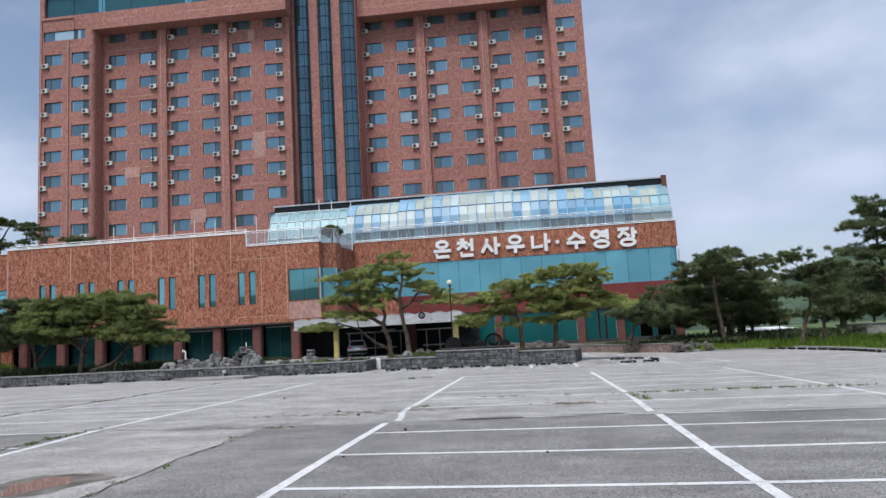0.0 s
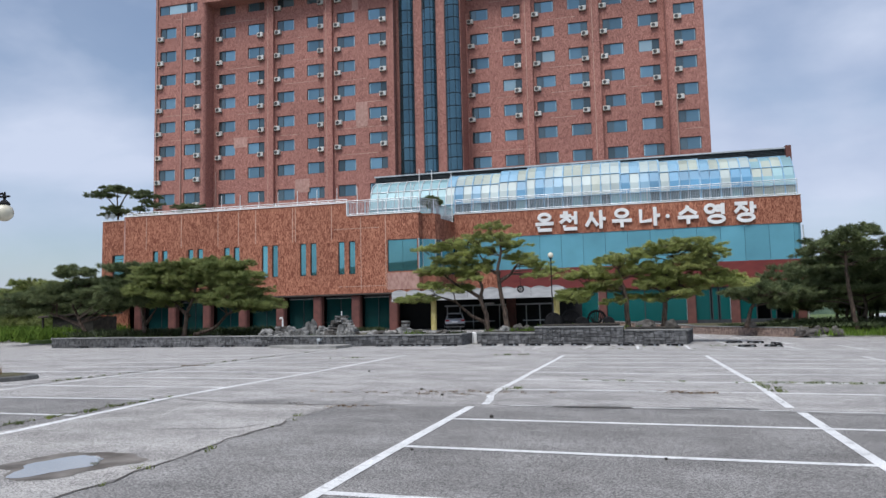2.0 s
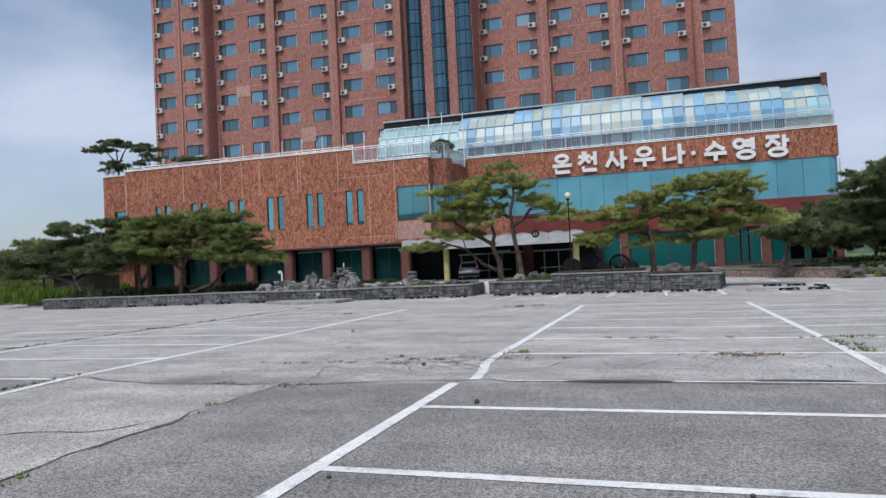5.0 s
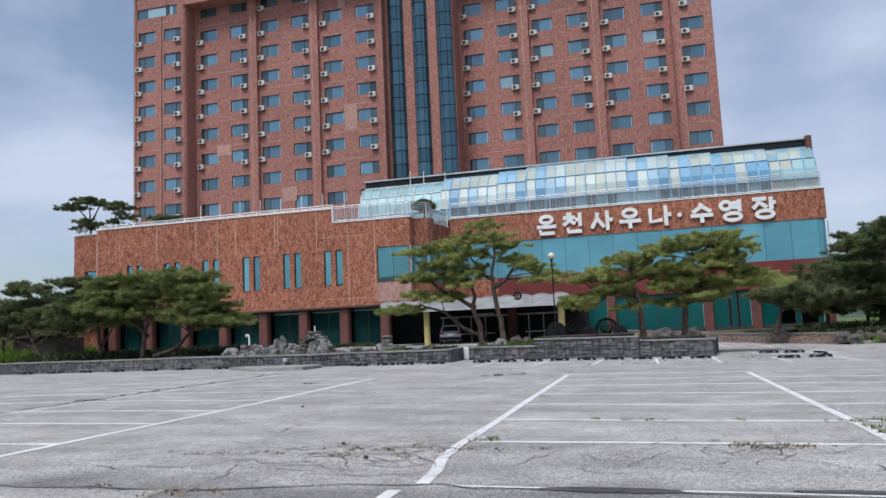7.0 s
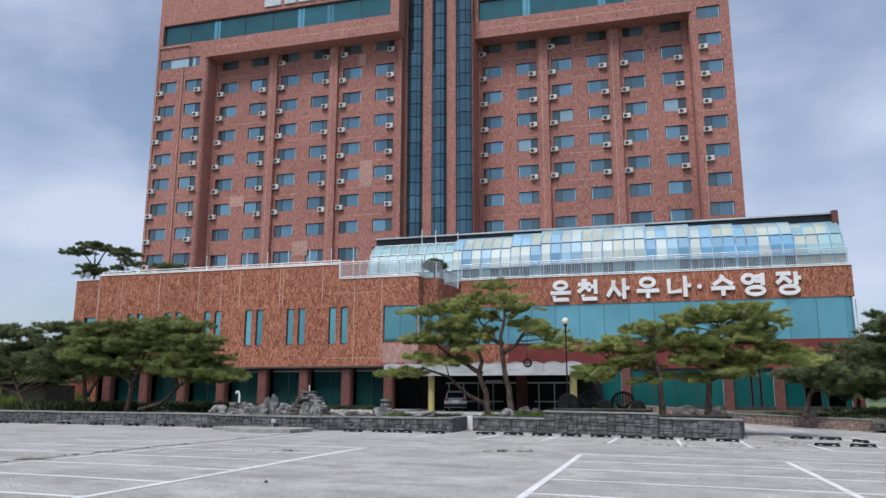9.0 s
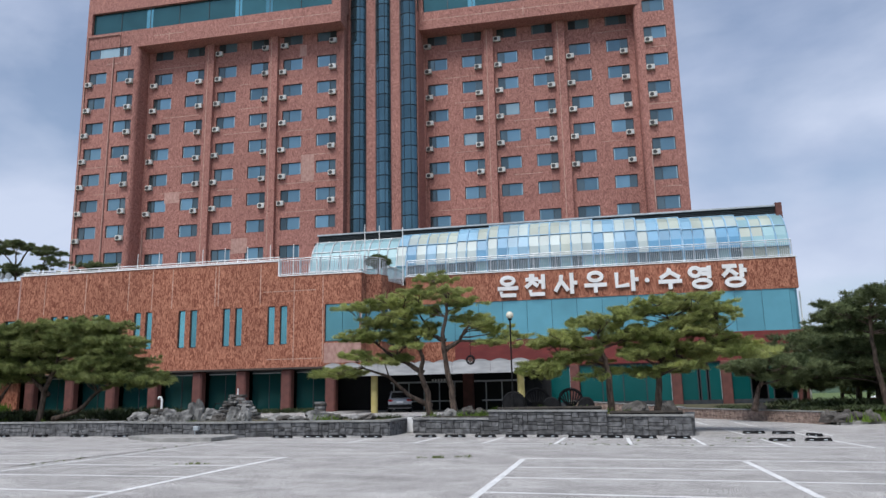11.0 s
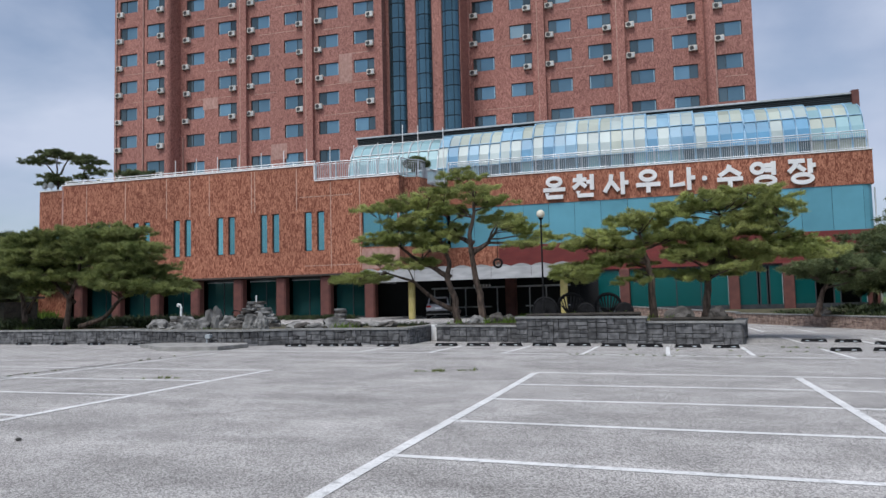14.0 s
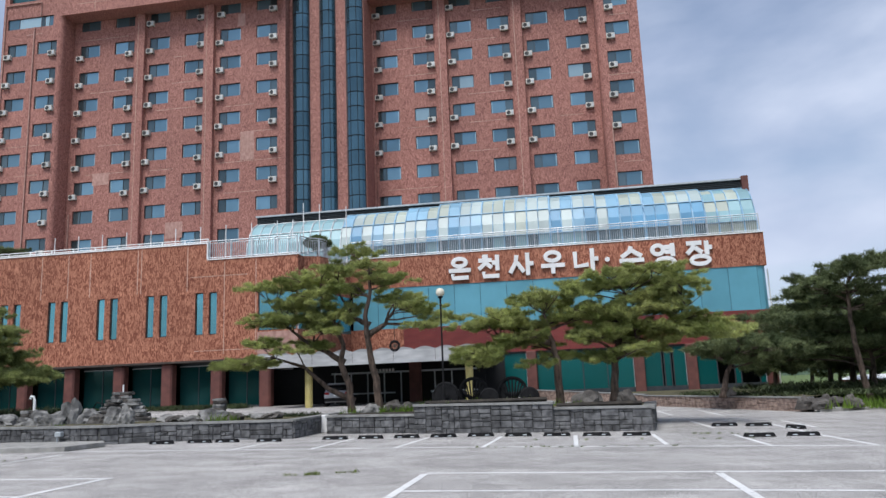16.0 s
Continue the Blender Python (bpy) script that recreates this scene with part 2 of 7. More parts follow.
def asphalt_material(name, c1, c2, seam=True):
    m = mat(name, c1, c2, 1.2, rough=0.92, bump=0.5, fine=55, big=0.10, big_scale=0.35, spec=0.3, bump_dist=0.012)
    nt = m.node_tree
    b = nt.nodes["Principled BSDF"]
    lk = nt.links.new
    base = b.inputs["Base Color"].links[0].from_socket
    geo = nt.nodes.new("ShaderNodeNewGeometry")
    sep = nt.nodes.new("ShaderNodeSeparateXYZ")
    lk(geo.outputs["Position"], sep.inputs[0])
    wob = nt.nodes.new("ShaderNodeTexNoise")
    wob.inputs["Scale"].default_value = 0.6
    lk(geo.outputs["Position"], wob.inputs["Vector"])
    add = nt.nodes.new("ShaderNodeMath")
    add.operation = "MULTIPLY_ADD"
    lk(wob.outputs["Fac"], add.inputs[0])
    add.inputs[1].default_value = 1.0
    lk(sep.outputs["Y"], add.inputs[2])
    # newer, darker wearing course on the near side of the seam
    mr = nt.nodes.new("ShaderNodeMapRange")
    mr.inputs["From Min"].default_value, mr.inputs["From Max"].default_value = 15.0, 15.5
    mr.inputs["To Min"].default_value, mr.inputs["To Max"].default_value = (0.65 if seam else 1.0), 1.05
    lk(add.outputs[0], mr.inputs["Value"])
    # pale aggregate grains
    vor = nt.nodes.new("ShaderNodeTexVoronoi")
    vor.inputs["Scale"].default_value = 85.0
    lk(geo.outputs["Position"], vor.inputs["Vector"])
    one = nt.nodes.new("ShaderNodeSeparateColor")
    lk(vor.outputs["Color"], one.inputs[0])
    gr = nt.nodes.new("ShaderNodeMapRange")
    gr.interpolation_type = "SMOOTHERSTEP"
    gr.inputs["From Min"].default_value, gr.inputs["From Max"].default_value = 0.0, 1.0
    gr.inputs["To Min"].default_value, gr.inputs["To Max"].default_value = 0.50, 1.58
    lk(one.outputs[0], gr.inputs["Value"])
    # old stains, stretched along the lanes
    mp = nt.nodes.new("ShaderNodeMapping")
    mp.inputs["Scale"].default_value = (0.5, 1.6, 1)
    lk(geo.outputs["Position"], mp.inputs["Vector"])
    st = nt.nodes.new("ShaderNodeTexNoise")
    st.inputs["Scale"].default_value, st.inputs["Detail"].default_value, st.inputs["Roughness"].default_value = 0.7, 8, 0.65
    lk(mp.outputs[0], st.inputs["Vector"])
    sr = nt.nodes.new("ShaderNodeMapRange")
    sr.inputs["From Min"].default_value, sr.inputs["From Max"].default_value = 0.3, 0.62
    sr.inputs["To Min"].default_value, sr.inputs["To Max"].default_value = 0.78, 1.08
    lk(st.outputs["Fac"], sr.inputs["Value"])
    v = mr.outputs["Result"]
    for o in (gr, sr):
        p = nt.nodes.new("ShaderNodeMath")
        p.operation = "MULTIPLY"
        lk(v, p.inputs[0])
        lk(o.outputs["Result"], p.inputs[1])
        v = p.outputs[0]
    h = nt.nodes.new("ShaderNodeHueSaturation")
    lk(base, h.inputs["Color"])
    lk(v, h.inputs["Value"])
    lk(h.outputs["Color"], b.inputs["Base Color"])
    return m


ASPHALT = asphalt_material("asphalt", (0.275, 0.263, 0.251), (0.357, 0.343, 0.329))
CONCRETE = asphalt_material("worn_concrete", (0.275, 0.262, 0.247), (0.372, 0.357, 0.338), False)
PAINT = mat("worn_white_paint", (0.30, 0.30, 0.30), (0.66, 0.66, 0.65), 9.0, rough=0.8, bump=0.2, fine=60, grain=(45, 0.22), lo=0.22, hi=0.46, big=0.12, big_scale=1.2)
KERB = mat("kerb_concrete", (0.24, 0.235, 0.22), (0.36, 0.35, 0.33), 3.0, rough=0.9, bump=0.3)


# ---- mesh tools ----
class Shape:
    def __init__(self):
        self.v, self.f = [], []

    def add(self, verts, faces):
        o = len(self.v)
        self.v += [tuple(p) for p in verts]
        self.f += [tuple(i + o for i in f) for f in faces]
        return self

    def quad(self, a, b, c, d):
        return self.add((a, b, c, d), ((0, 1, 2, 3),))

    def box(self, x0, y0, z0, x1, y1, z1, bev=0.0):
        if not bev:
            v = [(x, y, z) for z in (z0, z1) for y in (y0, y1) for x in (x0, x1)]
            return self.add(v, ((0, 2, 3, 1), (4, 5, 7, 6), (0, 1, 5, 4), (2, 6, 7, 3), (0, 4, 6, 2), (1, 3, 7, 5)))
        b = bev
        rings = []
        for z, i in ((z0, b), (z0 + b, 0), (z1 - b, 0), (z1, b)):
            xa, xb, ya, yb = x0 + i, x1 - i, y0 + i, y1 - i
            c = b if not i else b * 0.6
            rings.append([(xa + c, ya, z), (xb - c, ya, z), (xb, ya + c, z), (xb, yb - c, z), (xb - c, yb, z), (xa + c, yb, z), (xa, yb - c, z), (xa, ya + c, z)])
        v = [p for r in rings for p in r]
        f = [tuple(range(7, -1, -1)), tuple(range(24, 32))]
        for k in range(3):
            for i in range(8):
                j = (i + 1) % 8
                f.append((k * 8 + i, k * 8 + j, k * 8 + 8 + j, k * 8 + 8 + i))
        return self.add(v, f)

    def tube(self, path, radii, n=8, cap=True):
        path = [Vector(p) for p in path]
        rows = []
        for i, p in enumerate(path):
            d = (path[min(i + 1, len(path) - 1)] - path[max(i - 1, 0)]).normalized()
            s = d.cross(Vector((0, 0, 1)) if abs(d.z) < 0.9 else Vector((0, 1, 0))).normalized()
            t = s.cross(d)
            rows.append([p + radii[i] * (math.cos(6.28318 * k / n) * s + math.sin(6.28318 * k / n) * t) for k in range(n)])
        v = [q for r in rows for q in r]
        f = []
        for i in range(len(path) - 1):
            for k in range(n):
                j = (k + 1) % n
                f.append((i * n + k, (i + 1) * n + k, (i + 1) * n + j, i * n + j))
        if cap:
            f.append(tuple(range(n)))
            f.append(tuple(range((len(path) - 1) * n + n - 1, (len(path) - 1) * n - 1, -1)))
        return self.add(v, f)

    def cyl(self, x, y, z0, z1, r0, r1=None, n=12):
        return self.tube([(x, y, z0), (x, y, z1)], [r0, r0 if r1 is None else r1], n)

    def lathe(self, profile, x=0, y=0, z=0, n=16):
        v = [(x + r * math.cos(6.28318 * k / n), y + r * math.sin(6.28318 * k / n), z + h) for r, h in profile for k in range(n)]
        f = [(i * n + k, i * n + (k + 1) % n, (i + 1) * n + (k + 1) % n, (i + 1) * n + k) for i in range(len(profile) - 1) for k in range(n)]
        return self.add(v, f)

    def mesh(self, name, material, smooth=False):
        me = bpy.data.meshes.new(name)
        me.from_pydata(self.v, [], self.f)
        me.materials.append(material)
        if smooth:
            me.polygons.foreach_set("use_smooth", [True] * len(me.polygons))
        me.update()
        return me


def part(name, shape, material, parent=None, label="", at=None, smooth=False):
    me = shape.mesh(name, material, smooth) if isinstance(shape, Shape) else shape
    ob = new(name, me)
    ob.parent = parent
    if at is not None:
        ob.matrix_basis = at if isinstance(at, Matrix) else Matrix.Translation(at)
    if label:
        tagged(ob, label)
    return ob


def base(name, at, label, category, group="", kind=""):
    ob = new(name)
    ob.empty_display_size = 0.3
    ob.matrix_basis = at if isinstance(at, Matrix) else Matrix.Translation(at)
    return tagged(ob, label, category, group, kind)


def facade(x0, x1, z0, z1, holes, y=0.0, thick=0.35, shape=None):
    """An upright wall with its face at y, facing -y, and rectangular openings (xa, xb, za, zb) through it."""
    s = shape or Shape()
    xs = sorted({x0, x1, *(round(h[0], 4) for h in holes), *(round(h[1], 4) for h in holes)})
    zs = sorted({z0, z1, *(round(h[2], 4) for h in holes), *(round(h[3], 4) for h in holes)})
    for i in range(len(xs) - 1):
        cx = (xs[i] + xs[i + 1]) / 2
        inside = [h for h in holes if h[0] < cx < h[1]]
        start = None
        for k in range(len(zs)):
            cz = (zs[k] + zs[k + 1]) / 2 if k < len(zs) - 1 else None
            solid = cz is not None and not any(h[2] < cz < h[3] for h in inside)
            if solid and start is None:
                start = zs[k]
            if not solid and start is not None:
                s.quad((xs[i], y, start), (xs[i + 1], y, start), (xs[i + 1], y, zs[k]), (xs[i], y, zs[k]))
                s.quad((xs[i + 1], y + thick, start), (xs[i], y + thick, start), (xs[i], y + thick, zs[k]), (xs[i + 1], y + thick, zs[k]))
                start = None
    for a, b, c, d in holes:
        s.quad((a, y, c), (a, y, d), (a, y + thick, d), (a, y + thick, c))
        s.quad((b, y, d), (b, y, c), (b, y + thick, c), (b, y + thick, d))
        s.quad((a, y, d), (b, y, d), (b, y + thick, d), (a, y + thick, d))
        s.quad((b, y, c), (a, y, c), (a, y + thick, c), (b, y + thick, c))
    for a, b, c, d in ((x0, x0, z0, z1), (x1, x1, z0, z1)):
        s.quad((a, y, c), (a, y, d), (a, y + thick, d), (a, y + thick, c))
    s.quad((x0, y, z1), (x1, y, z1), (x1, y + thick, z1), (x0, y + thick, z1))
    s.quad((x0, y, z0), (x1, y, z0), (x1, y + thick, z0), (x0, y + thick, z0))
    return s


def smooth01(v):
    v = max(0.0, min(1.0, v))
    return v * v * (3 - 2 * v)


def gz(x, y):
    """Height of the ground: the lot falls gently to one side and rises a little towards the buildings."""
    z = -0.169 * math.tanh((x + 2.5) / 13)
    z += 0.40 * smooth01((y - 47) / 18) * smooth01((4 - x) / 8)
    z += 0.008 * math.sin(0.7 * x + 0.5) * math.sin(0.5 * y) * smooth01((40 - y) / 5)
    return z


# ---- ground ----
def axis(marks):
    out = []
    for a, b, n in marks:
        out += [a + (b - a) * k / n for k in range(n)]
    return out + [marks[-1][1]]


def make_ground():
    xs = axis([(-2500, -300, 6), (-300, -60, 8), (-60, -26, 17), (-26, 20, 92), (20, 60, 14), (60, 300, 8), (300, 2500, 6)])
    ys = axis([(-2500, -300, 6), (-300, -20, 8), (-20, 46, 132), (46, 100, 27), (100, 300, 6), (300, 2500, 6)])
    n = len(xs)
    s = Shape()
    s.add([(x, y, gz(x, y)) for y in ys for x in xs], [(j * n + i, j * n + i + 1, (j + 1) * n + i + 1, (j + 1) * n + i) for j in range(len(ys) - 1) for i in range(n - 1)])
    g = part("ground", s, ASPHALT, smooth=True)
    return tagged(g, "weathered grey asphalt car park with cracks and faded lines", "ground", kind="structure")


GROUND = make_ground()


def ribbon(points, width, lift=0.006, step=0.5):
    """A flat strip laid on the ground along a line."""
    s = Shape()
    pts = []
    for (xa, ya), (xb, yb) in zip(points, points[1:]):
        k = max(1, int(math.hypot(xb - xa, yb - ya) / step))
        pts += [(xa + (xb - xa) * i / k, ya + (yb - ya) * i / k) for i in range(k)]
    pts.append(points[-1])
    v = []
    for i, (x, y) in enumerate(pts):
        xa, ya = pts[max(i - 1, 0)]
        xb, yb = pts[min(i + 1, len(pts) - 1)]
        l = math.hypot(xb - xa, yb - ya) or 1
        w = (width if not callable(width) else width(i / max(1, len(pts) - 1))) / 2
        nx, ny = -(yb - ya) / l * w, (xb - xa) / l * w
        v += [(x + nx, y + ny, gz(x + nx, y + ny) + lift), (x - nx, y - ny, gz(x - nx, y - ny) + lift)]
    s.add(v, [(2 * i, 2 * i + 1, 2 * i + 3, 2 * i + 2) for i in range(len(pts) - 1)])
    return s


def line(points, width=0.10, lift=0.005):
    part("painted_line", ribbon(points, width, lift), PAINT, GROUND)


def make_lines():
    line([(-2.55, -6), (-2.55, 8), (-2.58, 14.55)], 0.14, 0.007)
    line([(-2.40, 14.85), (-2.44, 15.5), (-2.58, 16.3), (-2.62, 17.2), (-2.56, 19.5), (-2.52, 30.85)], 0.14, 0.007)
    line([(2.34, -6), (2.44, 9.8), (2.52, 14.5)], 0.14, 0.007)
    line([(2.46, 15.0), (2.60, 19.7), (2.58, 30.65)], 0.14, 0.007)
    line([(-8.1, -6), (-8.18, 10.8), (-8.38, 13), (-8.58, 15), (-8.60, 20), (-8.66, 30.6)], 0.15, 0.007)
    line([(-13.65, -6), (-13.60, 36)], 0.12, 0.007)
    line([(7.45, -6), (7.55, 30.2)], 0.12, 0.007)
    for y in (30.98, 28.75, 26.65, 24.4, 22.15, 19.8, 17.55, 13.0, 10.58, 8.24, 5.9, 3.55, 1.2, -1.1):
        line([(-2.5, y), (2.45, y - 0.12), (7.5, y - 0.3)], 0.13)
    line([(-2.1, 14.80), (2.4, 14.66), (7.5, 14.5)], 0.06)
    for y in (30.5, 28.2, 25.9, 23.6, 21.4, 19.35, 17.0, 14.6, 12.35, 10.0, 7.7, 5.4):
        line([(-13.6, y + 0.1), (-8.55, y)], 0.125)
        line([(-18.7, y + 0.15), (-13.7, y + 0.1)], 0.125)
    line([(-15, 37.0), (-6.6, 36.5), (-1.4, 36.35), (2.4, 36.0), (7, 35.2), (12, 34.6)], 0.125)
    for x0, x1 in ((-8.9, -9.0), (-6.56, -6.71), (-4.2, -4.42), (-1.95, -2.09), (0.24, 0.24), (2.45, 2.43)):
        line([(x0, 40.0), (x1, 36.4)], 0.12)
    for pts in ([(4.2, 57), (4.4, 51)], [(4.45, 46.2), (4.57, 42.2)], [(4.57, 39.3), (4.67, 35.5)], [(6.6, 43.5), (6.6, 39.0)], [(6.62, 39.0), (6.8, 35.3)], [(6.15, 56), (6.3, 50)], [(7.4, 45.4), (7.4, 41.5)], [(9.0, 39.5), (9.1, 35)]):
        line(pts, 0.12)


make_lines()


def wander(x, y, ang, length, turn=0.5, step=0.12):
    pts = [(x, y)]
    while length > 0:
        ang += random.uniform(-turn, turn)
        x, y = x + step * math.cos(ang), y + step * math.sin(ang)
        pts.append((x, y))
        length -= step
    return pts


def crack(points, width=0.02):
    w = [random.uniform(0.5, 1.4) * width for _ in range(64)]
    part("crack", ribbon(points, lambda u: w[int(u * 63)] * (0.25 + min(1, 6 * u, 6 * (1 - u))), 0.009, 0.3), CRACK, GROUND)


def jag(points, step=0.35, amount=0.05):
    out = []
    for (xa, ya), (xb, yb) in zip(points, points[1:]):
        n = max(1, int(math.hypot(xb - xa, yb - ya) / step))
        out += [(xa + (xb - xa) * k / n + random.gauss(0, amount) * (k > 0), ya + (yb - ya) * k / n + random.gauss(0, amount) * (k > 0)) for k in range(n)]
    return out + [points[-1]]


def make_cracks():
    crack(jag([(-12, 14.9), (-9, 15.1), (-7.8, 14.5), (-6.6, 14.2), (-4.9, 14.3), (-3.6, 14.6), (-2.6, 14.75), (0, 14.65), (2.5, 14.55), (4, 14.1), (5.3, 14.4), (9, 14.2), (14, 13.9)]), 0.026)
    crack(jag([(-4.88, 14.3), (-4.82, 11.0), (-4.70, 8.9), (-4.6, 4), (-4.45, -2)]), 0.022)
    crack(jag([(-14.2, 14), (-14.1, 20), (-14.2, 27), (-14.0, 36)]), 0.06)
    crack([(-8.75, 6), (-8.75, 15)], 0.03)
    for _ in range(44):
        crack(wander(random.gauss(-3.7, 1.1), random.gauss(16.3, 0.5), random.choice((0, 3.14)) + random.uniform(-0.5, 0.5), random.uniform(0.4, 1.5), 0.7), 0.011)
    for _ in range(34):
        crack(wander(random.choice((-0.7, 0.9, 1.3)) + random.gauss(0, 0.35), random.gauss(16.5, 0.4), random.uniform(0, 6.28), random.uniform(0.3, 1.0), 0.7), 0.009)
    for _ in range(16):
        crack(wander(random.uniform(-8, -3), random.uniform(15.2, 18), random.uniform(-0.4, 0.4), random.uniform(0.6, 2), 0.6), 0.012)
    crack(wander(-6.3, 11.2, 0.5, 1.6, 0.6), 0.025)


make_cracks()


def sheet_on_ground(name, outline, material, label, lift, thing=None):
    """A flat patch whose outline is a ring round its middle."""
    cx, cy = sum(p[0] for p in outline) / len(outline), sum(p[1] for p in outline) / len(outline)
    rings = [[(cx + (x - cx) * k / 4, cy + (y - cy) * k / 4) for x, y in outline] for k in range(1, 5)]
    n = len(outline)
    v = [(cx, cy)] + [p for r in rings for p in r]
    f = [(0, 1 + i, 1 + (i + 1) % n) for i in range(n)]
    for k in range(3):
        f += [(1 + k * n + i, 1 + (k + 1) * n + i, 1 + (k + 1) * n + (i + 1) % n, 1 + k * n + (i + 1) % n) for i in range(n)]
    s = Shape().add([(x, y, gz(x, y) + lift) for x, y in v], f)
    return part(name, s, material, thing, label)


def blob(cx, cy, rx, ry, n=28, wobble=0.18, tilt=0.0):
    out = []
    for i in range(n):
        t = 6.28318 * i / n
        r = 1 + wobble * noise.noise((2 * math.cos(t) + cx, 2 * math.sin(t) + cy, 0.3))
        x, y = rx * r * math.cos(t), ry * r * math.sin(t)
        out.append((cx + x * math.cos(tilt) - y * math.sin(tilt), cy + x * math.sin(tilt) + y * math.cos(tilt)))
    return out


def make_patches():
    sheet_on_ground("concrete_patch", [(-8.45, 2), (-8.4, 9), (-8.35, 14.7), (-7.8, 14.5), (-6.6, 14.2), (-5.6, 14.2), (-4.88, 14.3), (-4.82, 11), (-4.70, 8.9), (-4.6, 4), (-4.5, 0)], CONCRETE, "pale worn concrete patch", 0.003, GROUND)
    mud = mat("puddle_mud", (0.085, 0.072, 0.058), (0.20, 0.18, 0.158), 3.0, rough=0.7, bump=0.2)
    sheet_on_ground("mud_stain", blob(-5.68, 8.95, 0.62, 0.68, 40, 0.45, tilt=0.4), mud, "damp brown silt", 0.006, GROUND)
    w = sheet_on_ground("puddle", blob(-5.72, 8.84, 0.32, 0.54, 40, 0.40, tilt=0.1), WATER, "", 0.009)
    tagged(w, "shallow rain puddle lying on worn concrete", "puddle", kind="structure")
    damp = mat("damp_asphalt", (0.035, 0.035, 0.034), (0.07, 0.069, 0.066), 5.0, rough=0.35, bump=0.3)
    for cx, cy, rx, ry in ((-0.6, 14.72, 0.62, 0.11), (1.45, 14.80, 0.55, 0.07)):
        sheet_on_ground("damp_stain", blob(cx, cy, rx, ry), damp, "dark damp hollow", 0.009, GROUND)


make_patches()

# ---- hotel tower ----
TOWER_AT = Matrix.Translation((0, 84.6, 0))
ROW_TOP, STOREY, WIN_W, WIN_H = 43.3, 3.14, 2.36, 1.43
# faces of the left wing, the set-back right wing and their recessed bays
FACE_L, BAY_L, FACE_R, BAY_R, CENTRE = 0.0, 2.1, 4.25, 6.35, 3.0
LEFT_PIER = (-58.33, -54.70)
LEFT_BAY = (-50.97, -46.82, -42.66, -38.54, -34.44, -30.32)
RIGHT_BAY = (-18.29, -14.25, -10.13, -6.12, -1.98, 2.10)
RIGHT_PIER = (6.04,)
BEAM_Z, BAND_Z0, BAND_Z1, TOP_Z, TOW_L, TOW_R, TOW_BACK = 42.95, 45.15, 47.95, 51.9, -59.05, 9.35, 22.0
SHAFTS = ((-26.59, -24.69), (-23.62, -21.82), (-20.76, -18.82))


def window_meshes(w, h):
    fr = Shape()
    t = 0.06
    fr.box(0, 0, 0, w, 0.10, t).box(0, 0, h - t, w, 0.10, h).box(0, 0, t, t, 0.10, h - t).box(w - t, 0, t, w, 0.10, h - t)
    return fr.mesh("window_frame", FRAME_DARK)


WIN_CACHE = {}


def hotel_window(tower, x, z, w, h, y, split, pale):
    """A fixed pane and a narrow sash, set into the reveal."""
    key = (w, h, split, pale)
    if key not in WIN_CACHE:
        d = w * 0.66 if split > 0 else w * 0.34
        WIN_CACHE[key] = (window_meshes(w, h),
                          Shape().box(0.06, 0.03, 0.06, d - 0.025, 0.05, h - 0.06).mesh("pane", G_SASH if split < 0 else G_WIN if not pale else G_PALE),
                          Shape().box(d + 0.025, 0.045, 0.06, w - 0.06, 0.065, h - 0.06).mesh("pane", G_SASH if split > 0 else G_WIN if not pale else G_PALE),
                          Shape().box(d - 0.025, 0.0, 0.06, d + 0.025, 0.09, h - 0.06).mesh("mullion", FRAME_DARK),
                          Shape().box(0.065 if split > 0 else w - 0.165, 0.012, 0.07, 0.165 if split > 0 else w - 0.065, 0.028, h - 0.10).mesh("stile", G_PALE))
    f, a, b, c, e = WIN_CACHE[key]
    win = part("window", f, None, tower, at=(x, y + 0.14, z))
    part("pane", a, None, win)
    part("pane", b, None, win)
    part("mullion", c, None, win)
    part("stile", e, None, win)


def rounded_return(x, y0, y1, z0, z1, r, sx):
    """The rounded corner and side of a pier; sx is +1 when the recess lies to the right."""
    pts = [(x - sx * r + sx * r * math.sin(0.19635 * k), y0 + r - r * math.cos(0.19635 * k)) for k in range(9)] + [(x, y1)]
    s = Shape()
    n = len(pts)
    s.add([(px, py, z) for z in (z0, z1) for px, py in pts], [(k, k + 1, n + k + 1, n + k) for k in range(n - 1)])
    return s


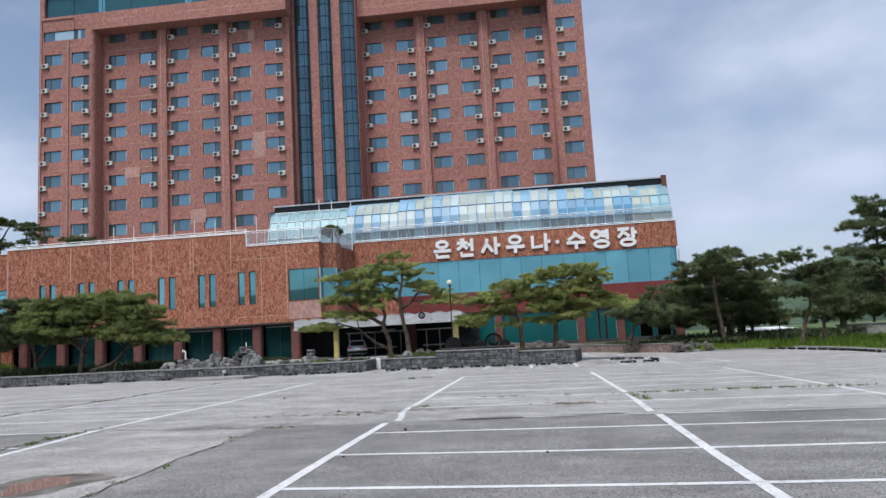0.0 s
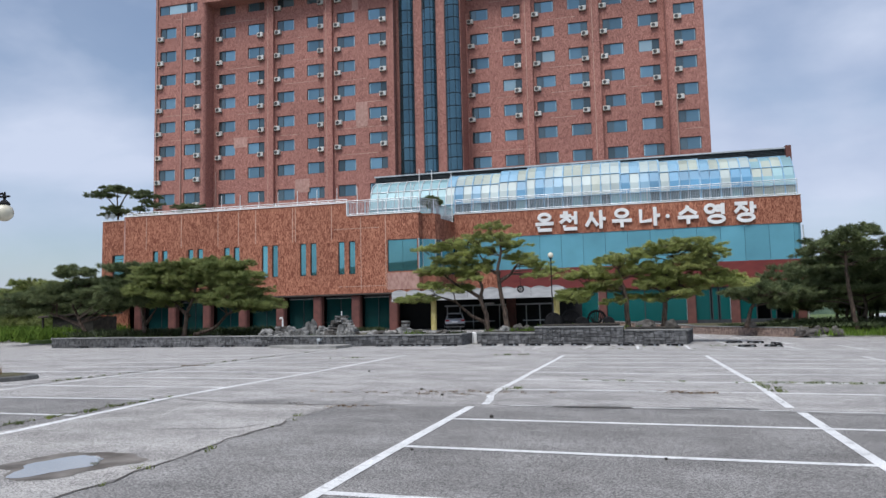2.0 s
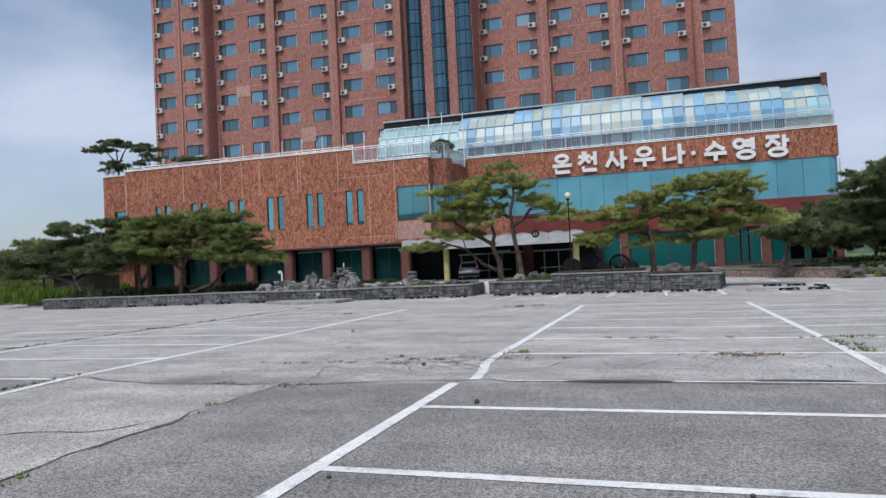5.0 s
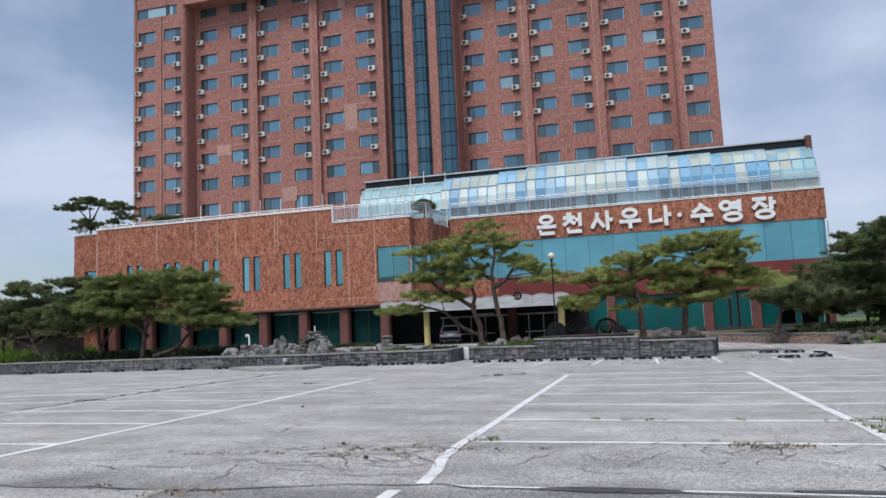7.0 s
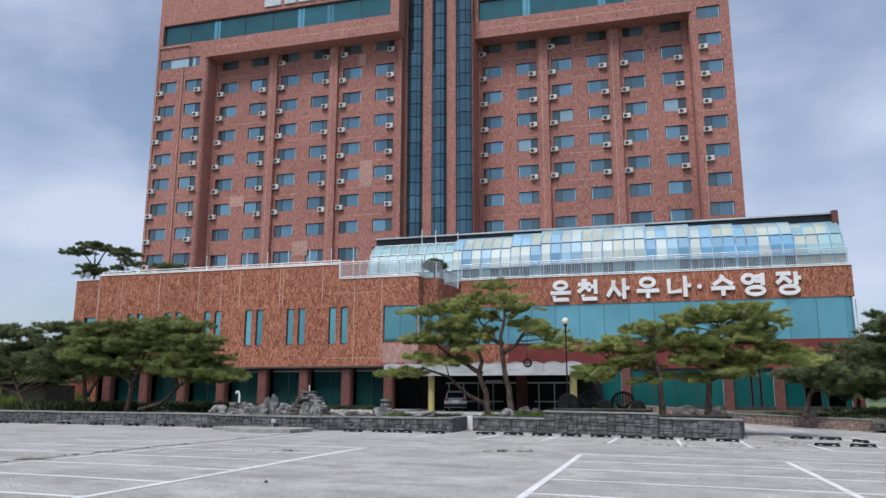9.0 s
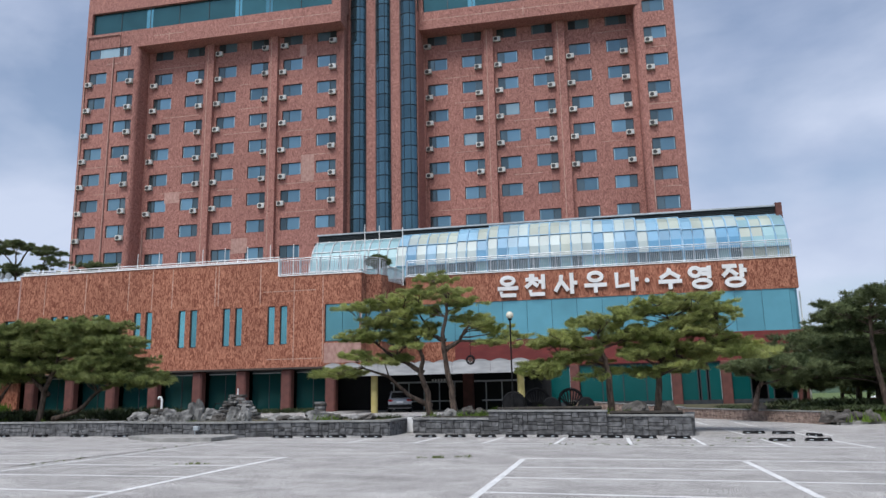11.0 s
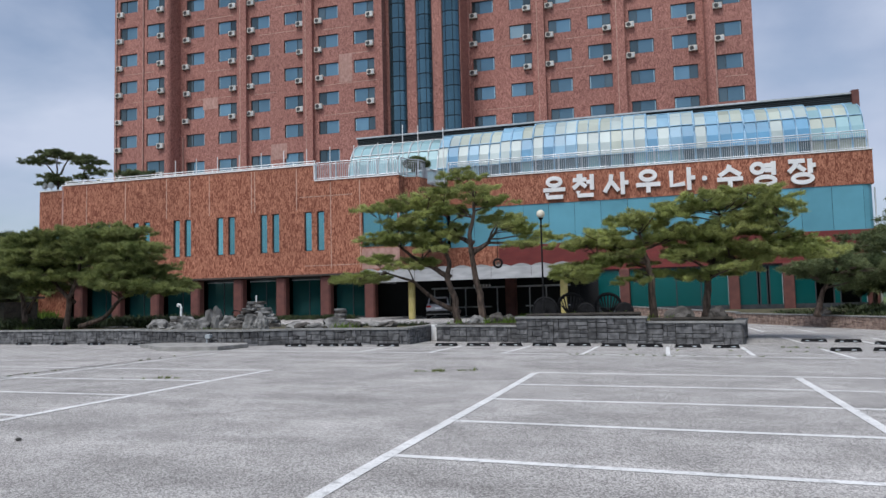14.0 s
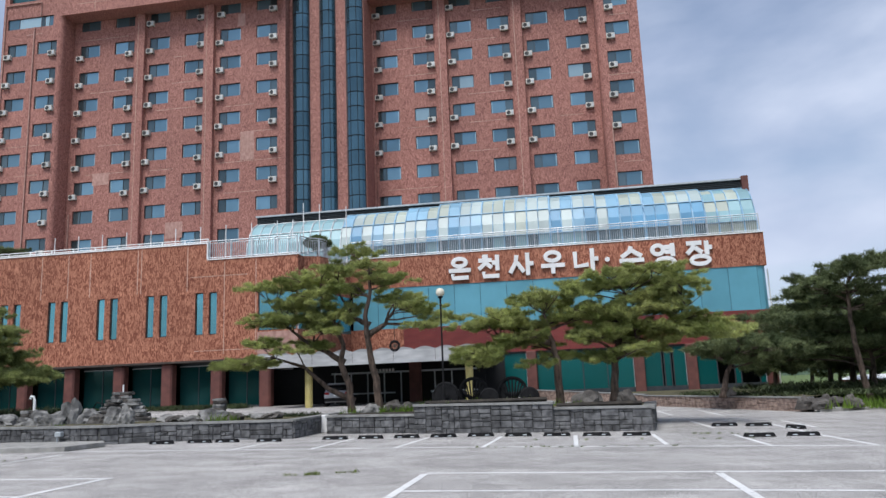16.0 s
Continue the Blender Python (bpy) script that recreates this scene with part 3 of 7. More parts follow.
def make_tower():
    t = base("hotel_tower", TOWER_AT, "tall brown brick hotel tower with rows of blue-green windows", "building")
    rows = [ROW_TOP - STOREY * i for i in range(9)]
    z0 = 0.0

    def holes(cols, first):
        return [(x, x + WIN_W, zt - WIN_H, zt) for i, zt in enumerate(rows) if i >= first for x in cols]

    small = (-58.5, -52.9, 41.95, 43.2)
    top_row = BEAM_Z - 0.003
    part("wall", facade(TOW_L, -52.3, z0, 45.0, holes(LEFT_PIER, 1) + [small], FACE_L, 0.5), BRICK_TOWER, t)
    part("pier_corner", rounded_return(-51.75, FACE_L, BAY_L, z0, top_row, 0.55, 1), BRICK_TOWER, t, smooth=True)
    part("wall", facade(5.8, TOW_R, z0, 45.0, holes(RIGHT_PIER, 0), FACE_R, 0.5), BRICK_TOWER, t)
    part("pier_corner", rounded_return(5.15, FACE_R, BAY_R, z0, top_row, 0.65, -1), BRICK_TOWER, t, smooth=True)
    part("wall", facade(-51.75, -26.95, z0, 45.0, holes(LEFT_BAY, 0), BAY_L), BRICK_TOWER, t)
    part("wall", facade(-18.75, 5.15, z0, 45.0, holes(RIGHT_BAY, 0), BAY_R), BRICK_TOWER, t)
    # deep beams over the bays and the upper storey with its long window bands
    for a, b, y, d in ((-52.297, -26.75, FACE_L, BAY_L), (-18.8, 5.797, FACE_R, BAY_R)):
        beam = Shape().box(a, y, BEAM_Z, b, d - 0.003, 45.0)
        part("beam", beam, BRICK_TOWER, t)
    bands = [(-58.45, -27.8, BAND_Z0, BAND_Z1, FACE_L), (-18.3, 4.65, BAND_Z0 - 0.05, BAND_Z1 - 0.1, FACE_R)]
    part("wall", facade(TOW_L, -26.75, 45.0, TOP_Z, [bands[0][:4]], FACE_L, 0.9), BRICK_TOWER, t)
    part("wall", facade(-18.8, TOW_R, 45.0, TOP_Z, [bands[1][:4]], FACE_R, 0.9), BRICK_TOWER, t)
    part("return_wall", Shape().box(-27.15, 0.902, 45.0, -26.75, CENTRE, TOP_Z).box(-27.25, BAY_L + 0.36, z0, -26.95, CENTRE, 45.0), BRICK_TOWER, t)
    for a, b, c, d, y in bands:
        w = part("band_window", Shape().box(a, y + 0.34, c, b, y + 0.44, c + 0.08).box(a, y + 0.34, d - 0.08, b, y + 0.44, d), FRAME_DARK, t)
        n = 8
        # Near-black sheet added behind the glass in place of an unlit room.
        part("curtain", Shape().box(a, y + 0.80, c, b, y + 0.84, d), UNLIT, w)
        for k in range(n):
            xa, xb = a + (b - a) * k / n, a + (b - a) * (k + 1) / n
            part("pane", Shape().box(xa + 0.02, y + 0.38, c + 0.08, xb - 0.02, y + 0.40, d - 0.08), G_UPPER, w)
            if k in (1, 4, 5):
                part("column", Shape().box(xb - 0.5, y + 0.362, c + 0.08, xb + 0.35, y + 0.378, d - 0.08), G_SLOT, w)
            part("mullion", Shape().box(xb - 0.03, y + 0.33, c, xb + 0.03, y + 0.45, d), FRAME_DARK, w)
    # centre with three rounded glass shafts
    top = 49.0
    part("wall", facade(-26.95, -18.75, z0, TOP_Z, [(a, b, 2, top) for a, b in SHAFTS], CENTRE, 0.5), BRICK_TOWER, t)
    part("return_wall", Shape().box(-18.80, CENTRE + 0.502, z0, -18.75, BAY_R, 45.0), BRICK_TOWER, t)
    for x in (-27.15, -18.72):
        y = BAY_L if x < -20 else BAY_R
        part("pilaster", Shape().box(x - 0.25, y - 0.28, z0, x + 0.2, y - 0.003, top_row), BRICK_TOWER, t)
    for a, b in SHAFTS:
        shaft = part("glass_shaft", Shape().box(a, CENTRE - 0.02, 2, a + 0.08, CENTRE + 0.2, top).box(b - 0.08, CENTRE - 0.02, 2, b, CENTRE + 0.2, top), FRAME_DARK, t, "curved dark glass shaft")
        m, r = (a + b) / 2, (b - a) / 2
        pts = [(m - r * math.cos(math.pi * k / 8), CENTRE + 0.1 - 0.75 * math.sin(math.pi * k / 8)) for k in range(9)]
        part("shaft_cap", Shape().add([(x, y, top) for x, y in pts] + [(x, y, top + 0.12) for x, y in pts], [tuple(range(8, -1, -1)), tuple(range(9, 18))] + [(k, k + 1, k + 10, k + 9) for k in range(8)]), METAL_BLACK, shaft)
        for k in range(29):
            za, zb = 5 + k * STOREY / 2, 5 + (k + 1) * STOREY / 2 - 0.06
            if zb > top:
                break
            s, q = Shape(), Shape()
            for (xa, ya), (xb, yb) in zip(pts, pts[1:]):
                s.quad((xa, ya, za), (xb, yb, za), (xb, yb, zb), (xa, ya, zb))
                q.quad((xa, ya - 0.02, zb), (xb, yb - 0.02, zb), (xb, yb - 0.02, zb + 0.09), (xa, ya - 0.02, zb + 0.09))
            part("pane", s, G_SHAFT, shaft, smooth=True)
            part("transom", q, METAL_BLACK, shaft)
        for k in (3, 5):
            part("mullion", Shape().tube([(*pts[k], 5), (*pts[k], top)], [0.03, 0.03], 6), METAL_BLACK, shaft)
    # ribs in the recesses
    for a, b, y in ((-44.05, -42.98, BAY_L), (-36.05, -34.95, BAY_L), (-11.55, -10.5, BAY_R), (-3.5, -2.4, BAY_R)):
        part("pilaster", Shape().box(a, y - 0.5, z0, b, y - 0.003, top_row), BRICK_TOWER, t)
        part("joint", Shape().box(a + 0.30, y - 0.512, z0, a + 0.35, y - 0.503, top_row), JOINT, t)
    # sides, back, roof
    part("side_wall", Shape().box(TOW_L, 0.902, z0, TOW_L + 0.4, TOW_BACK, TOP_Z - 0.01), BRICK_TOWER, t)
    part("side_wall", Shape().box(TOW_R - 0.4, FACE_R + 0.902, z0, TOW_R, TOW_BACK, TOP_Z - 0.01), BRICK_TOWER, t)
    part("back_wall", Shape().box(TOW_L + 0.4, TOW_BACK - 0.4, z0, TOW_R - 0.4, TOW_BACK, TOP_Z - 0.01), BRICK_TOWER, t)
    part("roof", Shape().box(TOW_L + 0.4, 7.4, TOP_Z - 1.2, TOW_R - 0.4, TOW_BACK - 0.4, TOP_Z - 0.9), SOFFIT, t)
    # Unlit rooms behind the windows, as one near-black sheet.
    part("inner_wall", Shape().box(TOW_L + 0.5, 7.2, z0, TOW_R - 0.5, 7.3, TOP_Z - 1.3), UNLIT, t)
    part("parapet_cap", Shape().box(TOW_L - 0.05, -0.05, TOP_Z, -26.7, 0.95, TOP_Z + 0.08), COPING, t)
    # pale cement lines between the storeys
    rnd = random.Random(17)
    for a, b, y in ((-58.9, -53, FACE_L), (-51.5, -44.1, BAY_L), (-42.9, -36.1, BAY_L), (-34.9, -27.4, BAY_L), (-18.4, -11.6, BAY_R), (-10.4, -3.6, BAY_R), (-2.3, 5.0, BAY_R), (6.0, 9.2, FACE_R)):
        for i in range(1, 9):
            if rnd.random() < 0.55:
                z = rows[i] + rnd.choice((0.72, 0.95, 0.58))
                x = rnd.uniform(a, a + (b - a) * 0.5)
                part("joint", Shape().box(x, y - 0.010, z, rnd.uniform(x + 1.5, b), y - 0.003, z + 0.045), JOINT, t)
    for a, b, y in ((-40.5, -27.0, FACE_L), (-18.6, 5.0, FACE_R), (-50.0, -46.0, FACE_L)):
        part("joint", Shape().box(a, y - 0.010, 44.05, b, y - 0.003, 44.10), JOINT, t)
        part("joint", Shape().box((a + b) / 2, y - 0.012, 43.3, (a + b) / 2 + 0.06, y - 0.004, 44.3), JOINT, t)
    for xa, xb, za, zb in ((-32.0, -30.5, 25.3, 28.4), (-48.8, -46.9, 24.0, 25.3), (-40.2, -38.3, 17.6, 19.3), (-32.4, -31.6, 40.3, 41.7)):
        part("repaired_patch", Shape().box(xa, BAY_L - 0.012, za, xb, BAY_L - 0.003, zb), BRICK_PALE, t, "paler repaired brick")
    for x, y, za, zb in ((-55.1, FACE_L, 10, 41.9), (-58.75, FACE_L, 10, 44.7), (-51.35, BAY_L, 10, 21), (5.95, FACE_R, 10, 27)):
        part("drain_pipe", Shape().cyl(x, y - 0.10, za, zb, 0.075, n=8), BRICK_PALE, t)
    part("drain_pipe", Shape().tube([(-58.75, FACE_L - 0.1, 44.8), (-54.4, FACE_L - 0.1, 44.8), (-54.4, FACE_L - 0.1, 43.3)], [0.07] * 3, 8), BRICK_PALE, t)
    for cols, first, y in ((LEFT_PIER, 1, FACE_L), (LEFT_BAY, 0, BAY_L), (RIGHT_BAY, 0, BAY_R), (RIGHT_PIER, 0, FACE_R)):
        for j, x in enumerate(cols):
            for i, zt in enumerate(rows):
                if i >= first:
                    hotel_window(t, x, zt - WIN_H, WIN_W, WIN_H, y, 1 if j % 2 else -1, (x, i) in ((-10.13, 3), (-14.25, 4), (2.10, 3)))
    win = part("window", window_meshes(5.6, 1.25), None, t, at=(-58.5, 0.12, 41.95))
    for a, b, m in ((0.07, 1.35, G_WIN), (1.42, 4.0, G_PALE), (4.07, 4.45, G_SASH), (4.52, 5.0, G_PALE), (5.06, 5.53, G_WIN)):
        part("pane", Shape().box(a, 0.03, 0.06, b, 0.05, 1.19), m, win)
    # raised signboard shapes high on the wall
    for k, (a, b) in enumerate(((-44.2, -41.9), (-41.5, -39.9), (-39.6, -37.3), (-36.9, -35.2), (-32.6, -31.1), (-30.7, -29.4), (-29.1, -27.8))):
        h = 1.7 if k < 4 else 1.0
        part("sign_shape", Shape().box(a, -0.16, 48.4, b, -0.003, 48.4 + h, 0.06), FRAME_PALE, t, "plain grey raised sign shape")
    return t


make_tower()


def ac_unit():
    u = base("air_conditioner_unit", (0, 0, 0), "cream outdoor air-conditioner unit fixed below a window", "air conditioner", "hotel air conditioners")
    part("casing", Shape().box(-0.42, -0.34, 0, 0.42, 0, 0.56, 0.03), ACBODY, u)
    s = Shape()
    s.add([(-0.12 + 0.22 * math.cos(0.5236 * k), -0.346, 0.28 + 0.22 * math.sin(0.5236 * k)) for k in range(12)], [tuple(range(11, -1, -1))])
    part("fan_grille", s, ACFAN, u)
    part("side_vent", Shape().box(0.18, -0.345, 0.10, 0.34, -0.339, 0.46), FRAME_PALE, u)
    part("bracket", Shape().box(-0.34, -0.32, -0.06, -0.28, 0, 0), METAL_BLACK, u)
    part("bracket", Shape().box(0.28, -0.32, -0.06, 0.34, 0, 0), METAL_BLACK, u)
    return u


def place_ac():
    first = None
    spots = []
    rnd = random.Random(23)
    for cols, y, lo, hi, top in ((LEFT_PIER, FACE_L, 1, 8, ()), (LEFT_BAY, BAY_L, 1, 6, (2, 3, 4, 5)), (RIGHT_BAY, BAY_R, 1, 5, (0, 2)), (RIGHT_PIER, FACE_R, 1, 5, ())):
        for j, x in enumerate(cols):
            for i in range(9):
                if lo <= i <= hi or (i == 0 and j in top):
                    dx = 0.12 if j % 2 == 0 else WIN_W - 0.42
                    spots.append((x + dx + rnd.uniform(-0.10, 0.10) + (0.25 if x > 5 else 0), y, ROW_TOP - STOREY * i - WIN_H - 0.44 + rnd.uniform(-0.06, 0.06)))
    for x, y, z in spots:
        m = TOWER_AT @ Matrix.Translation((x, y, z))
        if first is None:
            first = ac_unit()
            first.matrix_basis = m
        else:
            copy_thing(first, m)


place_ac()


# ---- podium ----
YP, YA = 68.8, 77.5


def wall_strip(shape, pts, z0, z1, thick=0.0):
    for (xa, ya), (xb, yb) in zip(pts, pts[1:]):
        shape.quad((xa, ya, z0), (xb, yb, z0), (xb, yb, z1), (xa, ya, z1))
        if thick:
            l = math.hypot(xb - xa, yb - ya)
            nx, ny = -(yb - ya) / l * thick, (xb - xa) / l * thick
            shape.quad((xb + nx, yb + ny, z0), (xa + nx, ya + ny, z0), (xa + nx, ya + ny, z1), (xb + nx, yb + ny, z1))
            shape.quad((xa, ya, z1), (xb, yb, z1), (xb + nx, yb + ny, z1), (xa + nx, ya + ny, z1))
            shape.quad((xa, ya, z0), (xa + nx, ya + ny, z0), (xb + nx, yb + ny, z0), (xb, yb, z0))
    return shape


BULGE = [(-19.1, 0.0), (-19.0, 0.9), (-17.9, 1.6), (-17.6, 2.6), (-18.3, 3.8), (-18.4, 5.5), (-17.7, 8.66)]


def make_podium():
    p = base("hotel_podium", (0, YP, 0), "long low brown brick hotel podium above a glazed colonnade", "building")
    slots = []
    for x in (-47.7, -43.6, -39.5, -35.3, -31.2, -27.2):
        slots += [(x, x + 0.64, 5.95, 9.12), (x + 1.1, x + 1.74, 5.95, 9.12)]
    corner = (-22.2, -19.25, 6.05, 9.1)
    s = facade(-51.1, -26.3, 4.1, 12.85, [h for h in slots if h[1] < -26.3])
    part("wall", s, BRICK, p)
    part("wall", facade(-26.3, -19.1, 4.1, 11.56, [(-26.1, -25.46, 5.95, 9.12), corner]), BRICK, p)
    part("wall", facade(-54.45, -51.1, 0.2, 12.62, [(-53.2, -51.25, 6.6, 9.0)], 0.8, 0.3), BRICK, p)
    w = part("window", window_meshes(1.95, 2.4), None, p, at=(-53.2, 1.0, 6.6))
    for k in range(5):
        part("pane", Shape().box(0.08, 0.03, 0.08 + k * 0.47, 1.87, 0.05, 0.50 + k * 0.47), G_SLOT, w)
    for a, b, c, d in slots:
        w = part("slot_window", window_meshes(b - a, d - c), None, p, at=(a, 0.14, c))
        part("pane", Shape().box(0.07, 0.03, 0.07, b - a - 0.07, 0.05, d - c - 0.07), G_SLOT, w)
    w = part("corner_window", window_meshes(2.95, 3.05), None, p, at=(-22.2, 0.10, 6.05))
    for k in range(2):
        part("pane", Shape().box(0.05 + k * 1.43, 0.03, 0.06, 1.45 + k * 1.43, 0.05, 2.99), G_SLOT, w)
    # curved return towards the annex: brick, glass band, brick
    part("wall", wall_strip(Shape(), BULGE, 9.1, 11.56, 0.25), BRICK, p)
    part("wall", wall_strip(Shape(), BULGE, 4.1, 6.05, 0.25), BRICK, p)
    for a, b in zip(BULGE, BULGE[1:]):
        part("pane", wall_strip(Shape(), [a, b], 6.05, 9.1), G_SLOT, p)
        part("mullion", Shape().cyl(a[0], a[1], 6.05, 9.1, 0.06, n=6), FRAME_PALE, p)
    part("sill_band", Shape().box(-22.25, -0.03, 4.35, -19.12, -0.003, 5.95), BRICK_PALE, p)
    # pale vertical joints
    for x in (-48.5, -44.4, -40.2, -37.9, -36.0, -32.0, -31.7, -27.9, -24.9, -22.4):
        part("joint", Shape().box(x, -0.014, 9.3 if x < -26 else 4.5, x + 0.05, -0.003, 12.7 if x < -26.3 else 11.4), JOINT, p)
    part("joint", Shape().box(-27.6, -0.014, 10.3, -23, -0.003, 10.35), JOINT, p)
    part("joint", Shape().box(-27.2, -0.014, 4.75, -22.4, -0.003, 4.79), JOINT, p)
    part("edge_strip", Shape().box(-51.14, -0.03, 4.1, -51.0, 0.8, 12.85), BRICK_PALE, p)
    # parapet caps and the stepped end
    part("parapet_cap", Shape().box(-51.2, -0.06, 12.85, -26.25, 0.45, 12.95), WHITE, p)
    part("parapet_cap", Shape().box(-54.5, 0.74, 12.62, -51.1, 1.2, 12.72), WHITE, p)
    part("parapet_cap", Shape().box(-26.25, -0.06, 11.56, -19.0, 0.45, 11.64), WHITE, p)
    part("parapet_cap", Shape().box(-26.32, -0.05, 11.64, -26.22, 0.4, 12.85), WHITE, p)
    # body
    part("floor_slab", Shape().box(-53.8, 0.36, 4.1, -19.3, 22, 4.4), SOFFIT, p)
    part("roof", Shape().box(-54.1, 1.12, 11.2, -19.3, 22, 11.5), COPING, p)
    part("side_wall", Shape().box(-54.45, 1.1, 0, -54.15, 22, 12.6), BRICK, p)
    part("inner_wall", Shape().box(-51.0, 0.9, 4.4, -19.6, 1.0, 11.2), UNLIT, p)
    # Underside colour already holds the shade below the podium.
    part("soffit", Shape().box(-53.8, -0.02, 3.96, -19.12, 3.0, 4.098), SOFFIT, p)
    # Darkness behind the colonnade glazing is put into this wall's colour.
    part("back_wall", Shape().box(-53.5, 3.4, 0, -4.5, 3.6, 4.1), UNLIT, p)
    cols = [-49.6, -45.6, -41.6, -37.6, -33.5, -29.55, -25.6, -21.8]
    for x in cols:
        part("column", Shape().box(x - 0.44, 0.25, 0, x + 0.44, 1.1, 3.96, 0.12), PLASTER, p)
    for a, b in zip(cols, cols[1:]):
        f = part("shopfront", Shape().box(a + 0.44, 1.5, 0, b - 0.44, 1.62, 0.7).box(a + 0.44, 1.5, 3.75, b - 0.44, 1.62, 3.96).box((a + b) / 2 - 0.03, 1.5, 0.7, (a + b) / 2 + 0.03, 1.62, 3.75), FRAME_DARK, p)
        part("pane", Shape().box(a + 0.46, 1.55, 0.7, (a + b) / 2 - 0.03, 1.58, 3.75), G_TEALDARK, f)
        part("pane", Shape().box((a + b) / 2 + 0.03, 1.55, 0.7, b - 0.46, 1.58, 3.75), G_TEALDARK, f)
        part("head_strip", Shape().box(a + 0.45, 1.46, 3.70, b - 0.45, 1.50, 3.76), FRAME_PALE, f)
    return p


make_podium()


# ---- annex with the bath-house sign ----
def make_annex():
    b = base("bathhouse_annex", (0, YA, 0), "three-storey annex with teal mirror glass and brown brick band", "building")
    R = 15.8
    part("brick_band", facade(-17.7, R, 9.78, 12.38, [], 0.0, 0.35), BRICK, b)
    part("brick_band", Shape().box(R - 0.35, 0.352, 9.78, R, 16, 12.38), BRICK, b)
    part("coping", Shape().box(-17.75, -0.06, 12.38, R + 0.06, 0.4, 12.46), WHITE, b)
    # teal panels
    x = -17.5
    n = 15
    w = (R - 0.75 + 17.5) / n
    for k in range(n):
        part("pane", Shape().box(x + k * w + 0.015, 0.06, 6.36, x + (k + 1) * w - 0.015, 0.09, 9.775), G_BAND, b)
    arc = [(R - 0.75 + 0.75 * math.sin(i * 0.2618), 0.81 - 0.75 * math.cos(i * 0.2618)) for i in range(7)]
    for p, q in zip(arc[::2], arc[2::2]):
        part("pane", wall_strip(Shape(), [p, q], 6.36, 9.775), G_BAND, b)
    part("pane", wall_strip(Shape(), [arc[-1], (R - 0.02, 15)], 6.36, 9.775), G_BAND, b)
    part("corner_strip", Shape().cyl(R - 0.1, 0.75, 6.36, 9.77, 0.05, n=6), FRAME_PALE, b)
    # maroon band, brick beside the entrance
    part("maroon_band", Shape().box(-13.2, 0.02, 4.0, R, 0.35, 6.355).box(R - 0.35, 0.352, 0.3, R, 16, 6.355), MAROON, b)
    part("brick_band", Shape().box(-17.7, 0.02, 4.0, -13.21, 0.35, 6.355), BRICK, b)
    for k in range(10):
        part("joint", Shape().box(-13.2, 0.008, 4.25 + k * 0.22, R, 0.017, 4.265 + k * 0.22), PLASTER, b)
    part("floor_slab", Shape().box(-17.6, 0.36, 3.9, R - 0.4, 15, 4.2), SOFFIT, b)
    part("inner_wall", Shape().box(-17.6, 0.3, 6.4, R - 0.4, 0.34, 9.7), UNLIT, b)
    part("deck", Shape().box(-28.0, 0.4, 12.1, R - 0.36, 6.9, 12.34), COPING, b)
    part("back_wall", Shape().box(-27.4, 6.6, 12.34, R - 0.52, 6.8, 16.9), WHITE, b)
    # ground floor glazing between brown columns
    # Near-black wall gives the open bays their unlit depth.
    part("inner_wall", Shape().box(-17, 3.2, 0, R - 0.4, 3.4, 3.9), UNLIT, b)
    cols = [-2.8, 5.55, 9.5, 15.3]
    for c in cols:
        part("column", Shape().box(c - 0.4, -0.15, 0, c + 0.4, 0.6, 4.0, 0.05), PLASTER, b)
    for c0, c1 in ((-7.6, -3.2), (-2.4, 5.15), (5.95, 9.1), (9.9, 14.9)):
        f = part("shopfront", Shape().box(c0, 0.2, 0.0, c1, 0.32, 0.85), FRAME_DARK, b)
        part("head", Shape().box(c0, 0.2, 3.85, c1, 0.32, 4.0), FRAME_DARK, f)
        cuts = {9.9: (0, 0.30, 0.55, 0.64, 0.91, 1), 5.95: (0, 0.42, 0.48, 0.64, 0.70, 1), -2.4: (0, 0.25, 0.48, 0.73, 1)}.get(c0, (0, 0.5, 1))
        gone = {9.9: (1, 3), 5.95: (1, 3)}.get(c0, ())
        for k, (u, v) in enumerate(zip(cuts, cuts[1:])):
            xa, xb = c0 + (c1 - c0) * u, c0 + (c1 - c0) * v
            if k not in gone:
                part("pane", Shape().box(xa + 0.03, 0.24, 0.85, xb - 0.03, 0.27, 3.85), G_TEAL, f)
            part("mullion", Shape().box(xb - 0.04, 0.19, 0.85, xb + 0.04, 0.33, 3.85), FRAME_PALE if v == 1 else FRAME_DARK, f)
    part("side_wall", Shape().box(R - 0.35, 0.61, 0, R - 0.002, 16, 4.0), PLASTER, b)
    part("drain_pipe", Shape().cyl(R + 0.25, 1.0, 0.3, 9.6, 0.06, n=8), WHITE, b)
    # glazed barrel vault
    X0, X1, bays = -27.3, 15.55, 45
    arc = [(3.45 - 3.05 * math.cos(radians(a)), 4.6 * math.sin(radians(a))) for a in (0, 14, 28, 43, 60, 80)]
    # the glazing rises in steps to the middle and falls again
    steps = ((0, 9, 0.96), (9, 15, 1.01), (15, 18, 1.05), (18, 28, 1.09), (28, 32, 1.06), (32, 36, 1.02), (36, 41, 0.99), (41, 45, 0.95))
    vault = part("glass_vault", Shape().box(X0, 0.30, 12.34, X1, 0.5, 12.45), FRAME_PALE, b, "curved barrel roof of mixed white and blue panes")
    w = (X1 - X0) / bays
